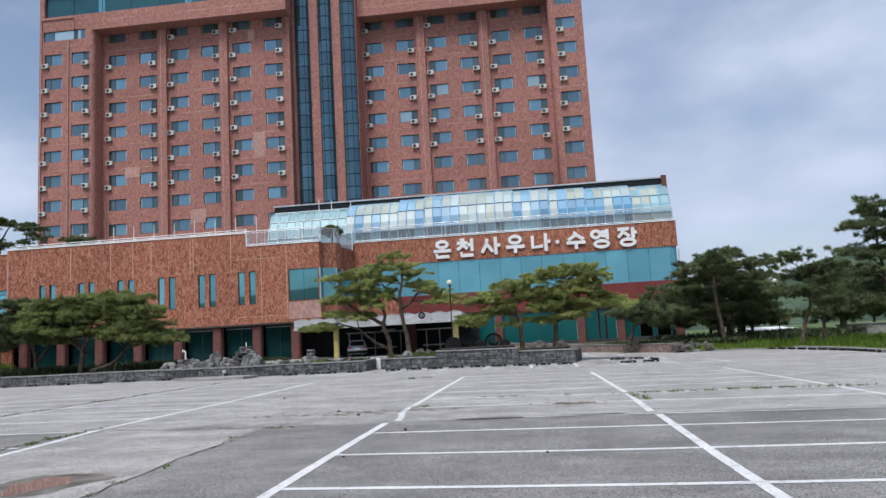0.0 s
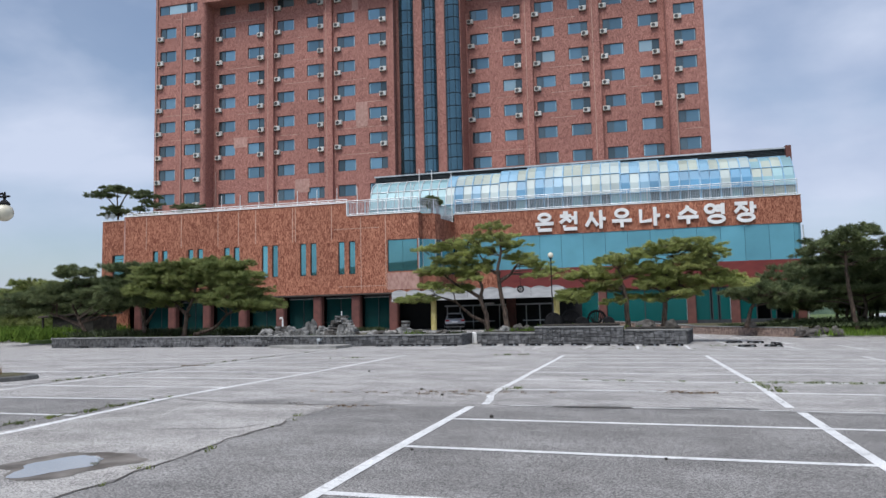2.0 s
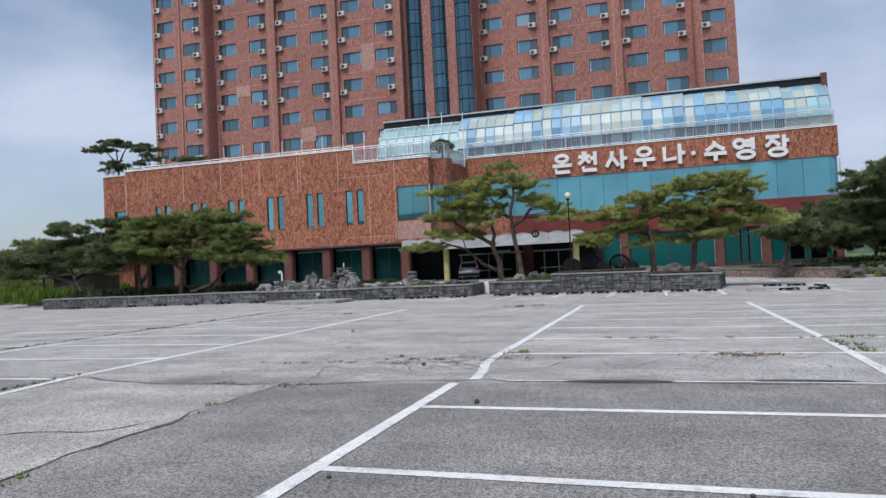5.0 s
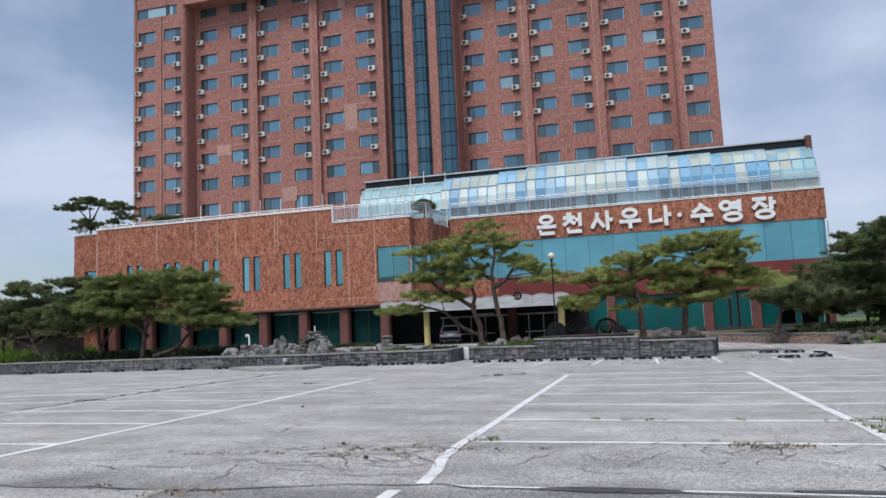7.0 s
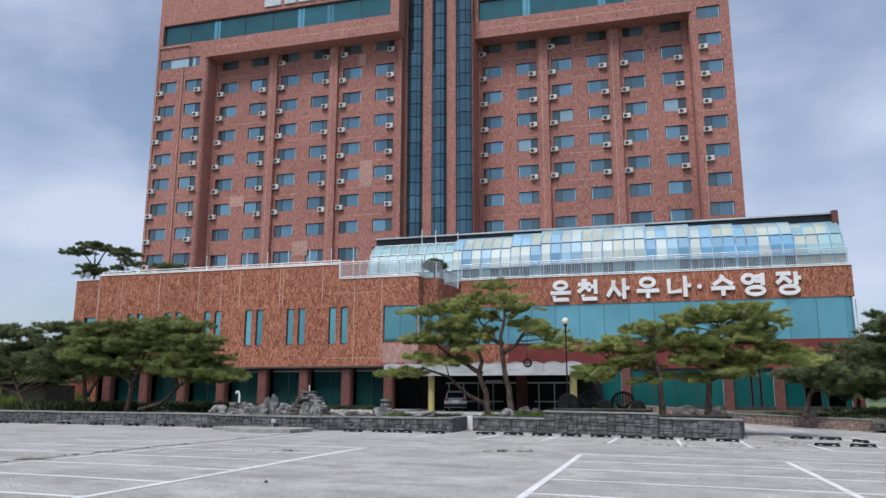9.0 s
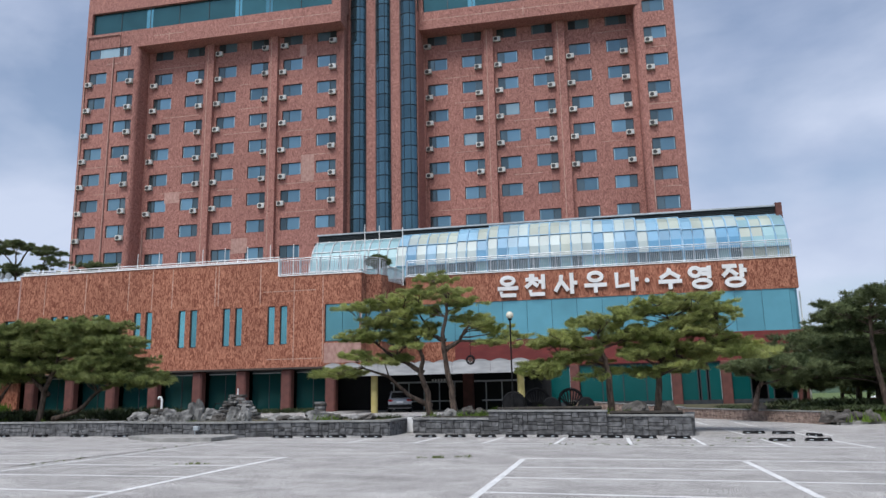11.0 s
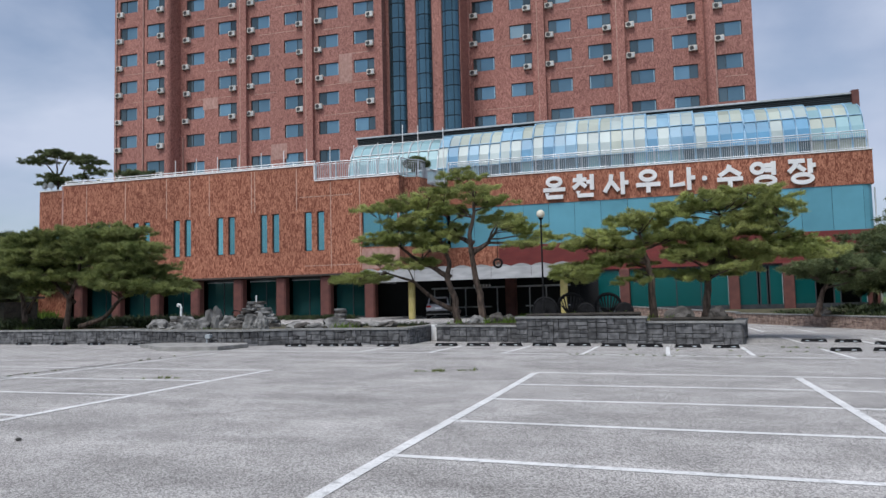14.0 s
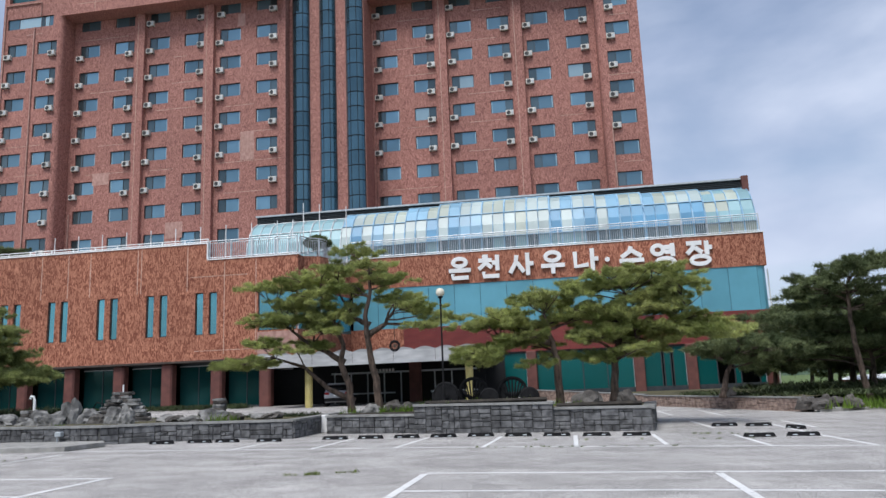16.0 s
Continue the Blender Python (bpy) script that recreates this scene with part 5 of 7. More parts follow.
# ---- plants ----
def needles(pads, rnd, per=150, blade=0.25, wide=0.032, blades=14, up=0.35, tuft=1.0):
    """Needle tufts set along ragged sprays that spread outwards from each layer of the crown."""
    V, W = [], []
    for cx, cy, cz, rx, ry, rz in pads:
        count = int(per * max(0.5, rx * ry))
        sprays = max(7, int(9 * rx * ry / tuft))
        for _ in range(sprays):
            t, r = rnd.uniform(0, 6.283), math.sqrt(rnd.random()) * 0.75
            x, y, z = cx + rx * r * math.cos(t), cy + ry * r * math.sin(t), cz - 0.12 + rz * (0.55 * (1 - r * r) + rnd.uniform(-0.55, 0.35))
            a = t + rnd.gauss(0, 0.8)
            l = rnd.uniform(0.25, 0.65) * max(rx, 0.5) * (0.7 + 0.6 * r)
            d = (math.cos(a), math.sin(a), rnd.uniform(-0.15, 0.22))
            for _ in range(max(2, count // sprays)):
                k = rnd.random() ** 0.8
                j = 0.07 * tuft + 0.09 * tuft * (1 - k)
                V.append((x + d[0] * l * k + rnd.gauss(0, j), y + d[1] * l * k + rnd.gauss(0, j), z + d[2] * l * k + rnd.gauss(0, 0.45 * j)))
                W.append((d[0] * 0.7, d[1] * 0.7, 0.8 * up))
    c = np.array(V)
    g = np.random.default_rng(rnd.randint(0, 10 ** 6))
    n = len(c)
    d = g.normal(size=(n, blades, 3)) * 0.6 + np.array(W)[:, None, :]
    d /= np.linalg.norm(d, axis=2, keepdims=True)
    side = np.cross(d, g.normal(size=(n, blades, 3)))
    side /= np.linalg.norm(side, axis=2, keepdims=True)
    L = blade * g.uniform(0.6, 1.25, (n, blades, 1))
    p = c[:, None, :] + g.normal(scale=0.02, size=(n, blades, 3))
    return np.stack([p - side * wide / 2, p + side * wide / 2, p + d * L], axis=2).reshape(-1, 3)


def tri_mesh(name, tri, material):
    me = bpy.data.meshes.new(name)
    k = len(tri)
    me.vertices.add(k)
    me.vertices.foreach_set("co", np.ascontiguousarray(tri, dtype=np.float32).ravel())
    me.loops.add(k)
    me.loops.foreach_set("vertex_index", np.arange(k, dtype=np.int32))
    me.polygons.add(k // 3)
    me.polygons.foreach_set("loop_start", np.arange(0, k, 3, dtype=np.int32))
    me.materials.append(material)
    me.update(calc_edges=True)
    return me


def bent(a, b, rnd, n=5, sag=0.12):
    a, b = Vector(a), Vector(b)
    l = (b - a).length
    off = Vector((rnd.uniform(-1, 1), rnd.uniform(-1, 1), rnd.uniform(-0.3, 0.8))) * sag * l
    return [a.lerp(b, k / n) + off * math.sin(math.pi * k / n) + Vector((rnd.uniform(-1, 1), rnd.uniform(-1, 1), rnd.uniform(-1, 1))) * 0.02 * l * (0 < k < n) for k in range(n + 1)]


def pine(y, zb, trunks, spots, label, seed, size=0.85, dark=False, spread=1.1, thick=0.16, per=150, flat=0.38, group="garden pines", fill=1, blade=0.25, wide=0.032, tuft=1.0, lift=0.0):
    """A garden pine: trunks as lines of (x, z), cushions of needles at (x, z)."""
    rnd = random.Random(seed)
    spots = [(x, z + lift) for x, z in spots]
    x0 = trunks[0][0][0]
    t = base("pine_tree", (x0, y, zb), label, "tree", group)
    inv = Matrix.Translation((-x0, -y, -zb))
    ends = []
    for j, tr in enumerate(trunks):
        pts = [Vector((x, y + 0.25 * j + 0.15 * math.sin(z + j), z)) for x, z in tr]
        pts[0].z = min(pts[0].z, zb) - 0.1 if j == 0 else pts[0].z
        fine = []
        for a, b in zip(pts, pts[1:]):
            fine += [a.lerp(b, k / 4) + Vector((rnd.uniform(-0.03, 0.03), rnd.uniform(-0.03, 0.03), 0)) for k in range(4)]
        fine.append(pts[-1])
        r0 = thick * (1 if j == 0 else 0.8)
        rad = [r0 * (1.25 if k == 0 else 1) * (1 - 0.72 * k / (len(fine) - 1)) for k in range(len(fine))]
        part("trunk" if j == 0 else "limb", Shape().tube(fine, rad, 9), BARK, t, at=inv, smooth=True)
        ends += list(zip(fine, rad))[len(fine) // 3:]
    pads = []
    more = [(x + rnd.uniform(-0.65, 0.65) * size, z + rnd.uniform(-0.45, 0.12) * size) for x, z in spots for _ in range(fill)]
    for x, z in list(spots) + more:
        dy = rnd.uniform(-spread, spread)
        s = size * rnd.uniform(0.75, 1.2)
        pads.append((x, y + dy, z - 0.15, s * rnd.uniform(1, 1.3), s * rnd.uniform(1, 1.3), flat * rnd.uniform(0.8, 1.3)))
        goal = Vector((x, y + dy, z - 0.25))
        p, r = min(ends, key=lambda e: (e[0] - goal).length + 1.2 * max(0, e[0].z - goal.z + 0.2))
        path = bent(p, goal, rnd)
        k0 = min(r * 0.6, 0.07)
        part("branch", Shape().tube(path, [k0 * (1 - 0.75 * k / 5) for k in range(6)], 6), BARK, t, at=inv, smooth=True)
        for _ in range(2):
            q = path[4] if rnd.random() < 0.5 else path[3]
            e = goal + Vector((rnd.uniform(-s, s), rnd.uniform(-s, s), rnd.uniform(0, 0.2)))
            part("twig", Shape().tube(bent(q, e, rnd, 3), [0.025, 0.02, 0.014, 0.008], 5), BARK, t, at=inv)
    part("crown", tri_mesh("crown", needles(pads, rnd, per, blade, wide, 14, 0.35, tuft), (NEEDLE, NEEDLE_DARK, NEEDLE_MID)[dark]), None, t, at=inv)
    return t


def make_trees():
    tall = pine(44.9, 0.70, [[(-7.0, 0.7), (-7.1, 1.9), (-7.35, 3.0), (-7.4, 4.3), (-7.2, 5.3), (-7.3, 6.3)], [(-7.35, 3.6), (-6.7, 4.0), (-6.3, 4.6)], [(-7.4, 4.0), (-8.0, 4.3), (-8.6, 5.2)]],
         [(-7.4, 6.9), (-7.0, 6.3), (-8.2, 6.5), (-6.5, 6.0), (-8.7, 5.6), (-7.7, 5.6), (-6.2, 5.3), (-5.7, 4.9), (-4.9, 4.6), (-4.4, 4.25), (-8.9, 4.9)], "tall garden pine with bright green needle sprays in the stone planter", 11, 0.78, fill=1, flat=0.26, per=430, blade=0.15, wide=0.018, tuft=0.5)
    part("limb", Shape().tube([(0.35, 0, 3.3), (0.7, -0.9, 3.65), (1.15, -2.05, 3.78)], [0.06, 0.04, 0.02], 7), BARK, tall, smooth=True)
    pine(45.3, 0.70, [[(-8.2, 0.7), (-8.3, 1.7), (-8.6, 2.6), (-8.45, 3.3), (-8.9, 4.4), (-9.4, 5.5)], [(-8.5, 2.6), (-9.3, 3.1), (-10.2, 3.6), (-10.9, 4.2)], [(-8.2, 1.1), (-9.2, 1.6), (-10.2, 2.5), (-11.4, 2.9)]],
         [(-9.3, 6.2), (-10.4, 6.1), (-11.2, 5.9), (-9.5, 5.4), (-10.6, 5.2), (-10.4, 4.5), (-9.3, 4.2), (-11.3, 3.6), (-12.2, 3.1), (-13.0, 2.85), (-9.9, 3.5), (-11.3, 4.5), (-8.7, 4.6)], "leaning garden pine with spreading limbs in the stone planter", 12, 0.74, fill=2, flat=0.24, per=400, blade=0.15, wide=0.018, tuft=0.5)
    pine(44.5, 0.72, [[(-0.2, 0.8), (-0.22, 2.3), (-0.4, 3.2), (-0.6, 4.0)], [(-0.3, 2.9), (-1.2, 3.2), (-2.2, 3.2)]],
         [(-2.6, 3.9), (-1.8, 4.35), (-0.9, 4.8), (0.0, 4.85), (-2.7, 3.0), (-1.6, 3.3), (-0.3, 2.65), (-3.2, 2.8), (0.4, 4.0), (-1.0, 3.8), (-2.2, 4.0)], "umbrella-shaped garden pine in the stone planter", 13, 0.75, fill=2, flat=0.26, per=430, blade=0.15, wide=0.018, tuft=0.48)
    pine(44.9, 0.72, [[(1.7, 0.8), (1.85, 2.2), (2.2, 3.4), (2.4, 4.6)], [(2.0, 2.6), (2.9, 3.2), (4.0, 3.5)]],
         [(1.0, 5.15), (2.0, 5.45), (3.0, 5.6), (3.7, 5.5), (4.3, 5.1), (2.7, 4.4), (3.9, 4.3), (4.6, 3.8), (3.5, 3.6), (2.1, 4.0), (1.4, 3.7), (1.9, 2.7), (4.7, 3.3), (3.1, 3.1), (5.3, 3.5), (1.5, 4.4), (0.6, 4.4), (3.4, 4.7), (2.6, 3.6), (0.9, 3.4)], "broad umbrella-shaped garden pine in the stone planter", 14, 0.82, fill=2, flat=0.26, per=430, blade=0.15, wide=0.018, tuft=0.48)
    pine(55.0, 0.55, [[(7.3, 0.6), (7.6, 1.5), (7.95, 2.2), (8.3, 2.9)]],
         [(7.5, 3.0), (8.0, 3.35), (8.8, 3.2), (9.5, 3.3), (10.0, 2.8), (8.5, 2.7), (6.8, 2.9), (10.4, 3.0)], "dark pine leaning over the raised shrub bed", 15, 0.85, True, fill=2, per=230, blade=0.2, wide=0.026)
    pine(45.2, 0.66, [[(-28.4, 0.7), (-28.2, 2.2), (-27.6, 3.4), (-27.2, 4.6)], [(-27.8, 0.8), (-26.4, 1.2), (-25.3, 2.1), (-24.4, 2.5), (-23.4, 2.6)], [(-28.2, 2.0), (-29.4, 3.0), (-30.2, 3.8)]],
         [(-27.3, 5.4), (-25.8, 5.4), (-24.6, 5.0), (-23.8, 4.4), (-28.8, 5.2), (-30.0, 5.0), (-30.4, 4.3), (-28.6, 4.4), (-26.7, 4.6), (-25.3, 4.0), (-24.4, 3.5), (-23.9, 3.4), (-27.8, 3.4), (-26.0, 3.2), (-23.2, 2.5), (-23.8, 2.7), (-31.0, 3.6), (-29.7, 3.2), (-26.0, 4.8), (-29.5, 4.7)], "large low spreading garden pine behind the stone wall", 16, 1.08, 2, per=300, fill=3, blade=0.18, wide=0.022, tuft=0.6, flat=0.32, lift=0.3)
    pine(46.5, 0.64, [[(-32.3, 0.7), (-32.4, 2.0), (-32.6, 3.2), (-32.9, 4.4)], [(-32.4, 1.6), (-31.5, 2.6)]],
         [(-33.0, 5.0), (-31.8, 4.3), (-32.6, 3.5), (-30.9, 3.5), (-33.6, 4.2), (-31.4, 2.8), (-34.1, 3.1), (-32.4, 4.5)], "dense garden pine behind the stone wall", 17, 1.0, True, per=190, fill=3, lift=0.6)
    pine(49.2, 0.62, [[(-39.0, 0.7), (-39.8, 1.8), (-40.4, 3.0), (-40.0, 4.6)], [(-39.8, 1.6), (-42, 2.4), (-44, 3.0)]],
         [(-39.8, 5.5), (-40.9, 4.5), (-43.0, 4.1), (-44.9, 3.7), (-42.1, 3.4), (-38.7, 4.6), (-37.8, 3.9), (-40.3, 3.5), (-37.1, 3.0), (-45.9, 3.0), (-43.8, 2.8), (-36.4, 3.9)], "wide dark garden pine at the end of the stone wall", 18, 1.15, True, per=170, fill=3, lift=0.35)
    pine(58.0, 0.3, [[(-47.0, 0.3), (-47.1, 2.5), (-47.0, 5.2)]], [(-47.0, 5.6), (-47.8, 4.9), (-46.2, 4.8), (-48.3, 4.0), (-46.0, 3.9), (-47.2, 3.4), (-48.8, 3.0), (-45.8, 2.9)], "loose young pine beside a dark shed", 19, 0.9, True, per=90)
    pine(56.0, 0.15, [[(14.2, 0.3), (13.95, 2.2), (13.75, 4.0), (13.8, 5.6), (14.3, 6.3)]],
         [(14.0, 6.6), (15.3, 6.9), (16.7, 6.1), (12.7, 6.3), (14.3, 5.7), (15.9, 5.0), (11.9, 5.7), (13.0, 5.0), (16.9, 5.2)], "tall pine with a bare trunk on the grass verge", 20, 1.0, True, fill=1, per=190)
    pine(58.5, 0.15, [[(15.4, 0.3), (15.5, 2.0), (15.3, 3.6)]], [(12.9, 3.7), (15.4, 3.4), (17.1, 3.9), (17.8, 2.9), (14.2, 3.0), (16.3, 4.4), (13.8, 4.4), (11.4, 3.2), (12.2, 4.4), (11.0, 2.6)], "low dark pine on the grass verge", 21, 1.2, True, fill=2)
    pine(50.0, 0.1, [[(17.4, 0.3), (17.7, 1.4), (18.1, 2.4), (18.2, 4.4)], [(18.8, 0.2), (19.0, 1.6), (19.1, 2.8)]],
         [(17.7, 5.8), (18.3, 5.0), (18.9, 4.2), (17.8, 3.6), (19.3, 2.9), (16.8, 3.7), (19.1, 5.1), (17.2, 4.7)], "upright dark pine pair on the grass verge", 22, 0.8, True, fill=2)
    pine(46.0, 0.05, [[(21.2, 0.2), (21.1, 2.5), (20.8, 5.0), (20.7, 7.8)]],
         [(20.3, 8.3), (21.0, 7.7), (20.0, 7.1), (21.2, 6.6), (19.4, 5.8), (20.7, 5.3), (20.0, 4.5), (20.9, 3.6), (19.1, 3.0), (20.0, 2.4), (21.4, 2.0), (22.2, 5.6), (22.4, 7.2), (22.6, 4.0)], "tall dark pine at the edge of the car park", 23, 0.85, True, fill=2)
    for k, (x, y) in enumerate(((24.5, 62), (28, 70), (33, 76), (19.5, 78), (38, 66), (12.5, 66), (30, 58), (16.9, 66), (17.8, 73), (20.6, 79.5), (22.6, 83), (17.9, 62.5), (19.0, 69))):
        h = 4.6 + (k * 37 % 20) / 10
        pine(y, 0.0, [[(x, 0), (x + 0.2, h * 0.5), (x, h * 0.9)]], [(x + random.uniform(-1.6, 1.6), h * f) for f in (1, 0.9, 0.85, 0.75, 0.7, 0.62, 0.55, 0.5, 0.45, 0.4)], "dark pine in the park beyond the verge", 40 + k, 1.15, True, per=48, blade=0.33, wide=0.05, group="park pines", fill=2)
    for k, (x, y, h) in enumerate(((18.7, 80, 8.2), (18.4, 70.5, 5.6), (20.4, 76, 5.6))):
        pine(y, 0.0, [[(x, 0), (x + 0.3, h * 0.45), (x, h * 0.9)]], [(x + random.uniform(-1.7, 1.7), h * f) for f in (1, 0.93, 0.86, 0.8, 0.72, 0.66, 0.58, 0.5, 0.44, 0.36)], "tall leafy tree beside the annex corner", 90 + k, 1.3, 2, per=60, blade=0.3, wide=0.05, group="park pines", fill=2)
    for k, (x, y) in enumerate(((-56, 66), (-59, 70), (-63, 67), (-68, 72), (-53, 64), (-58, 74), (-64, 82), (-72, 80), (-80, 90), (-90, 96), (-100, 92), (-112, 100))):
        h = 5.2 + (k * 29 % 18) / 10
        pine(y, 0.0, [[(x, 0), (x + 0.2, h * 0.5), (x, h * 0.9)]], [(x + random.uniform(-1.8, 1.8), h * f) for f in (1, 0.92, 0.85, 0.72, 0.65, 0.58, 0.5, 0.42, 0.35)], "distant leafy tree beyond the hedge", 60 + k, 1.5, 2, per=34, blade=0.36, wide=0.06, group="distant trees", fill=2)
    pine(70.4, 11.5, [[(-53.0, 11.6), (-53.3, 13.6), (-53.4, 15.2), (-53.2, 16.0)], [(-53.3, 13.8), (-54.3, 15.0), (-55.0, 15.7)], [(-53.3, 14.4), (-52.6, 15.4), (-52.0, 16.1)]],
         [(-54.0, 16.6), (-55.3, 16.1), (-52.4, 16.5), (-53.1, 16.2), (-54.6, 15.9), (-53.5, 14.3), (-54.0, 14.0), (-52.8, 14.2)], "flat-topped pine standing on the podium roof", 80, 0.8, True, spread=0.9, thick=0.12, flat=0.17, fill=3, blade=0.2, wide=0.026, tuft=0.75, per=150)
    pine(70.6, 11.5, [[(-50.9, 11.6), (-50.8, 13.4), (-50.4, 14.8), (-50.0, 15.6)]],
         [(-49.9, 15.9), (-50.7, 15.5), (-49.1, 15.6), (-49.0, 14.6), (-50.8, 14.3), (-49.7, 15.0), (-49.2, 13.5), (-50.2, 13.3)], "flat-topped pine standing on the podium roof", 81, 0.55, True, spread=0.7, thick=0.10, flat=0.17, fill=3, blade=0.2, wide=0.026, tuft=0.75, per=150)
    pine(70.8, 11.5, [[(-44.9, 11.6), (-44.9, 13.2)]], [(-44.9, 14.0), (-45.8, 13.95), (-44.1, 13.9)], "small dark pine on the podium roof", 82, 0.8, True)
    pine(72.0, 11.5, [[(-18.6, 11.6), (-18.6, 12.9)]], [(-18.6, 13.45), (-18.5, 13.2), (-18.75, 13.25), (-18.3, 13.1), (-18.9, 13.1), (-18.6, 13.0)], "small round dark shrub on the roof terrace", 83, 0.42, True, spread=0.3, per=420, flat=0.3, fill=2)


make_trees()


def blades(name, spots, material, label, category, h=0.25, w=0.02, n=14, spread=0.1, kind="stuff", lean=0.5, top=True):
    rnd = random.Random(name + str(len(spots)))
    tri = []
    for x, y, z, s in spots:
        for _ in range(n):
            a, r = rnd.uniform(0, 6.283), spread * s * math.sqrt(rnd.random())
            bx, by = x + r * math.cos(a), y + r * math.sin(a)
            d = rnd.uniform(0, 6.283)
            l = h * s * rnd.uniform(0.5, 1.2)
            tx, ty = bx + l * lean * rnd.uniform(-1, 1), by + l * lean * rnd.uniform(-1, 1)
            ww = w * s
            tri += [(bx - ww * math.cos(d), by - ww * math.sin(d), z - 0.01), (bx + ww * math.cos(d), by + ww * math.sin(d), z - 0.01), (tx, ty, z + l)]
    ob = part(name, tri_mesh(name, np.array(tri), material), None)
    return tagged(ob, label, category, kind=kind)


# ---- verges, kerbs and background ----
VERGE = [(10.2, 50.6), (12.2, 51.6), (14.4, 51.4), (16.0, 49.0), (16.8, 44.5), (16.6, 39), (15.9, 33), (14.8, 20), (14.2, 5), (14, -20)]


def make_verge():
    s = Shape()
    v = []
    for x, y in VERGE:
        v += [(x, y, gz(x, y) + 0.13), (x + (70 if y < 48 else 60), y + (0 if y < 48 else 30), gz(60, y) + 0.13)]
    s.add(v, [(2 * i, 2 * i + 2, 2 * i + 3, 2 * i + 1) for i in range(len(VERGE) - 1)])
    s.f = [tuple(reversed(f)) for f in s.f]
    turf = mat("turf", (0.06, 0.10, 0.025), (0.12, 0.16, 0.05), 1.0, rough=1.0, bump=0.5, fine=8)
    tagged(part("grass_verge", s, turf), "rough green grass verge along the car park", "verge", kind="structure")
    lawn = Shape()
    for x0, x1, y0, y1 in ((17.2, 320, 51.0, 320), (10.3, 17.2, 78, 320), (-320, -55, 52, 320), (-46.5, -43.5, 51.6, 60)):
        lawn.box(x0, y0, -0.3, x1, y1, gz(x1, y1) + 0.02 if x1 < 0 else 0.0)
    tagged(part("park_lawn", lawn, turf), "rough grass of the park beyond the car park", "lawn", kind="structure")
    k = base("kerb", (*VERGE[3], gz(*VERGE[3])), "pale concrete kerb round the grass verge", "kerb", kind="structure")
    inv = k.matrix_basis.inverted()
    for (xa, ya), (xb, yb) in zip(VERGE, VERGE[1:]):
        ln = math.hypot(xb - xa, yb - ya)
        n = max(1, round(ln / 1.0))
        for i in range(n):
            x, y = xa + (xb - xa) * i / n, ya + (yb - ya) * i / n
            m = Matrix.Translation((x, y, gz(x, y) - 0.05)) @ Matrix.Rotation(math.atan2(yb - ya, xb - xa), 4, "Z")
            part("kerb_stone", Shape().box(0.005, -0.08, 0, ln / n - 0.005, 0.08, 0.21, 0.015), KERB, k, at=inv @ m)
    rnd = random.Random(5)
    spots = []
    for _ in range(2600):
        x, y = rnd.uniform(10.5, 30), rnd.uniform(30, 60)
        edge = 16.9 if y < 47 else 16.9 - (y - 47) * 1.9
        if x > edge + 0.2 and y < 51.5 + (x - 10) * 0.6:
            spots.append((x, y, gz(x, y) + 0.13, rnd.uniform(0.7, 1.5)))
    blades("tall_grass", spots, GRASS, "tall bright green grass along the verge", "grass", 0.36, 0.022, 12, 0.22)
    spots = []
    for _ in range(3000):
        x, y = rnd.uniform(-75, -46.5), rnd.uniform(53.5, 64)
        spots.append((x, y, gz(x, y) + rnd.uniform(0, 0.75), rnd.uniform(0.9, 1.6)))
    blades("hedge", spots, GRASS, "bright green clipped hedge beside the car park", "hedge", 0.45, 0.035, 12, 0.3)
    spots = []
    for _ in range(1900):
        x, y = rnd.uniform(11, 24), rnd.uniform(57, 70)
        spots.append((x, y, rnd.uniform(0, 0.6), rnd.uniform(0.8, 1.6)))
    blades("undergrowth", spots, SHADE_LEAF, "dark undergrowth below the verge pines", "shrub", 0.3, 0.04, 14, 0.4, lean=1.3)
    spots = []
    for _ in range(900):
        x = rnd.uniform(6.5, 15)
        y = rnd.uniform(53, 64)
        if y > 63.3 - (x - 4.4) * 2.1 + 0.6:
            spots.append((x, y, 0.5, rnd.uniform(0.8, 1.6)))
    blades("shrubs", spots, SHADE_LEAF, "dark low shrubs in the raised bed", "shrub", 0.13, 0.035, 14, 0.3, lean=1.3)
    spots = []
    for x0, x1, y0, y1, n, z in ((-6.6, -5.2, 42.7, 43.6, 60, 0.68), (-5.0, -0.8, 42.3, 43.4, 90, 0.80), (-8.0, -6.4, 43, 44, 20, 0.66), (-0.4, 0.4, 42.3, 43, 12, 0.7), (-12.4, -11.2, 41.2, 41.8, 26, 0.64), (-17.4, -17.1, 40.6, 40.9, 8, 0.66), (-34, -21, 42.6, 44, 20, 0.62)):
        spots += [(rnd.uniform(x0, x1), rnd.uniform(y0, y1), z, rnd.uniform(0.6, 1.4)) for _ in range(n)]
    low = []
    for _ in range(1500):
        x, y = rnd.uniform(-54, -21.5), rnd.uniform(64.8, 66.2)
        low.append((x, y, gz(x, y) + rnd.uniform(0, 0.25), rnd.uniform(0.7, 1.3)))
    under = []
    for x0, x1, y0, y1, n in ((-38, -29.5, 46, 49.5, 420), (-27, -22, 47, 49, 120), (-36, -24, 50, 52, 380), (-21, -9.6, 44.6, 46.0, 240)):
        under += [(rnd.uniform(x0, x1), rnd.uniform(y0, y1), 0.55 + rnd.uniform(0, 0.5 if x0 < -21 else 0.1), rnd.uniform(0.7, 1.4) * (1 if x0 < -21 else 0.6)) for _ in range(n)]
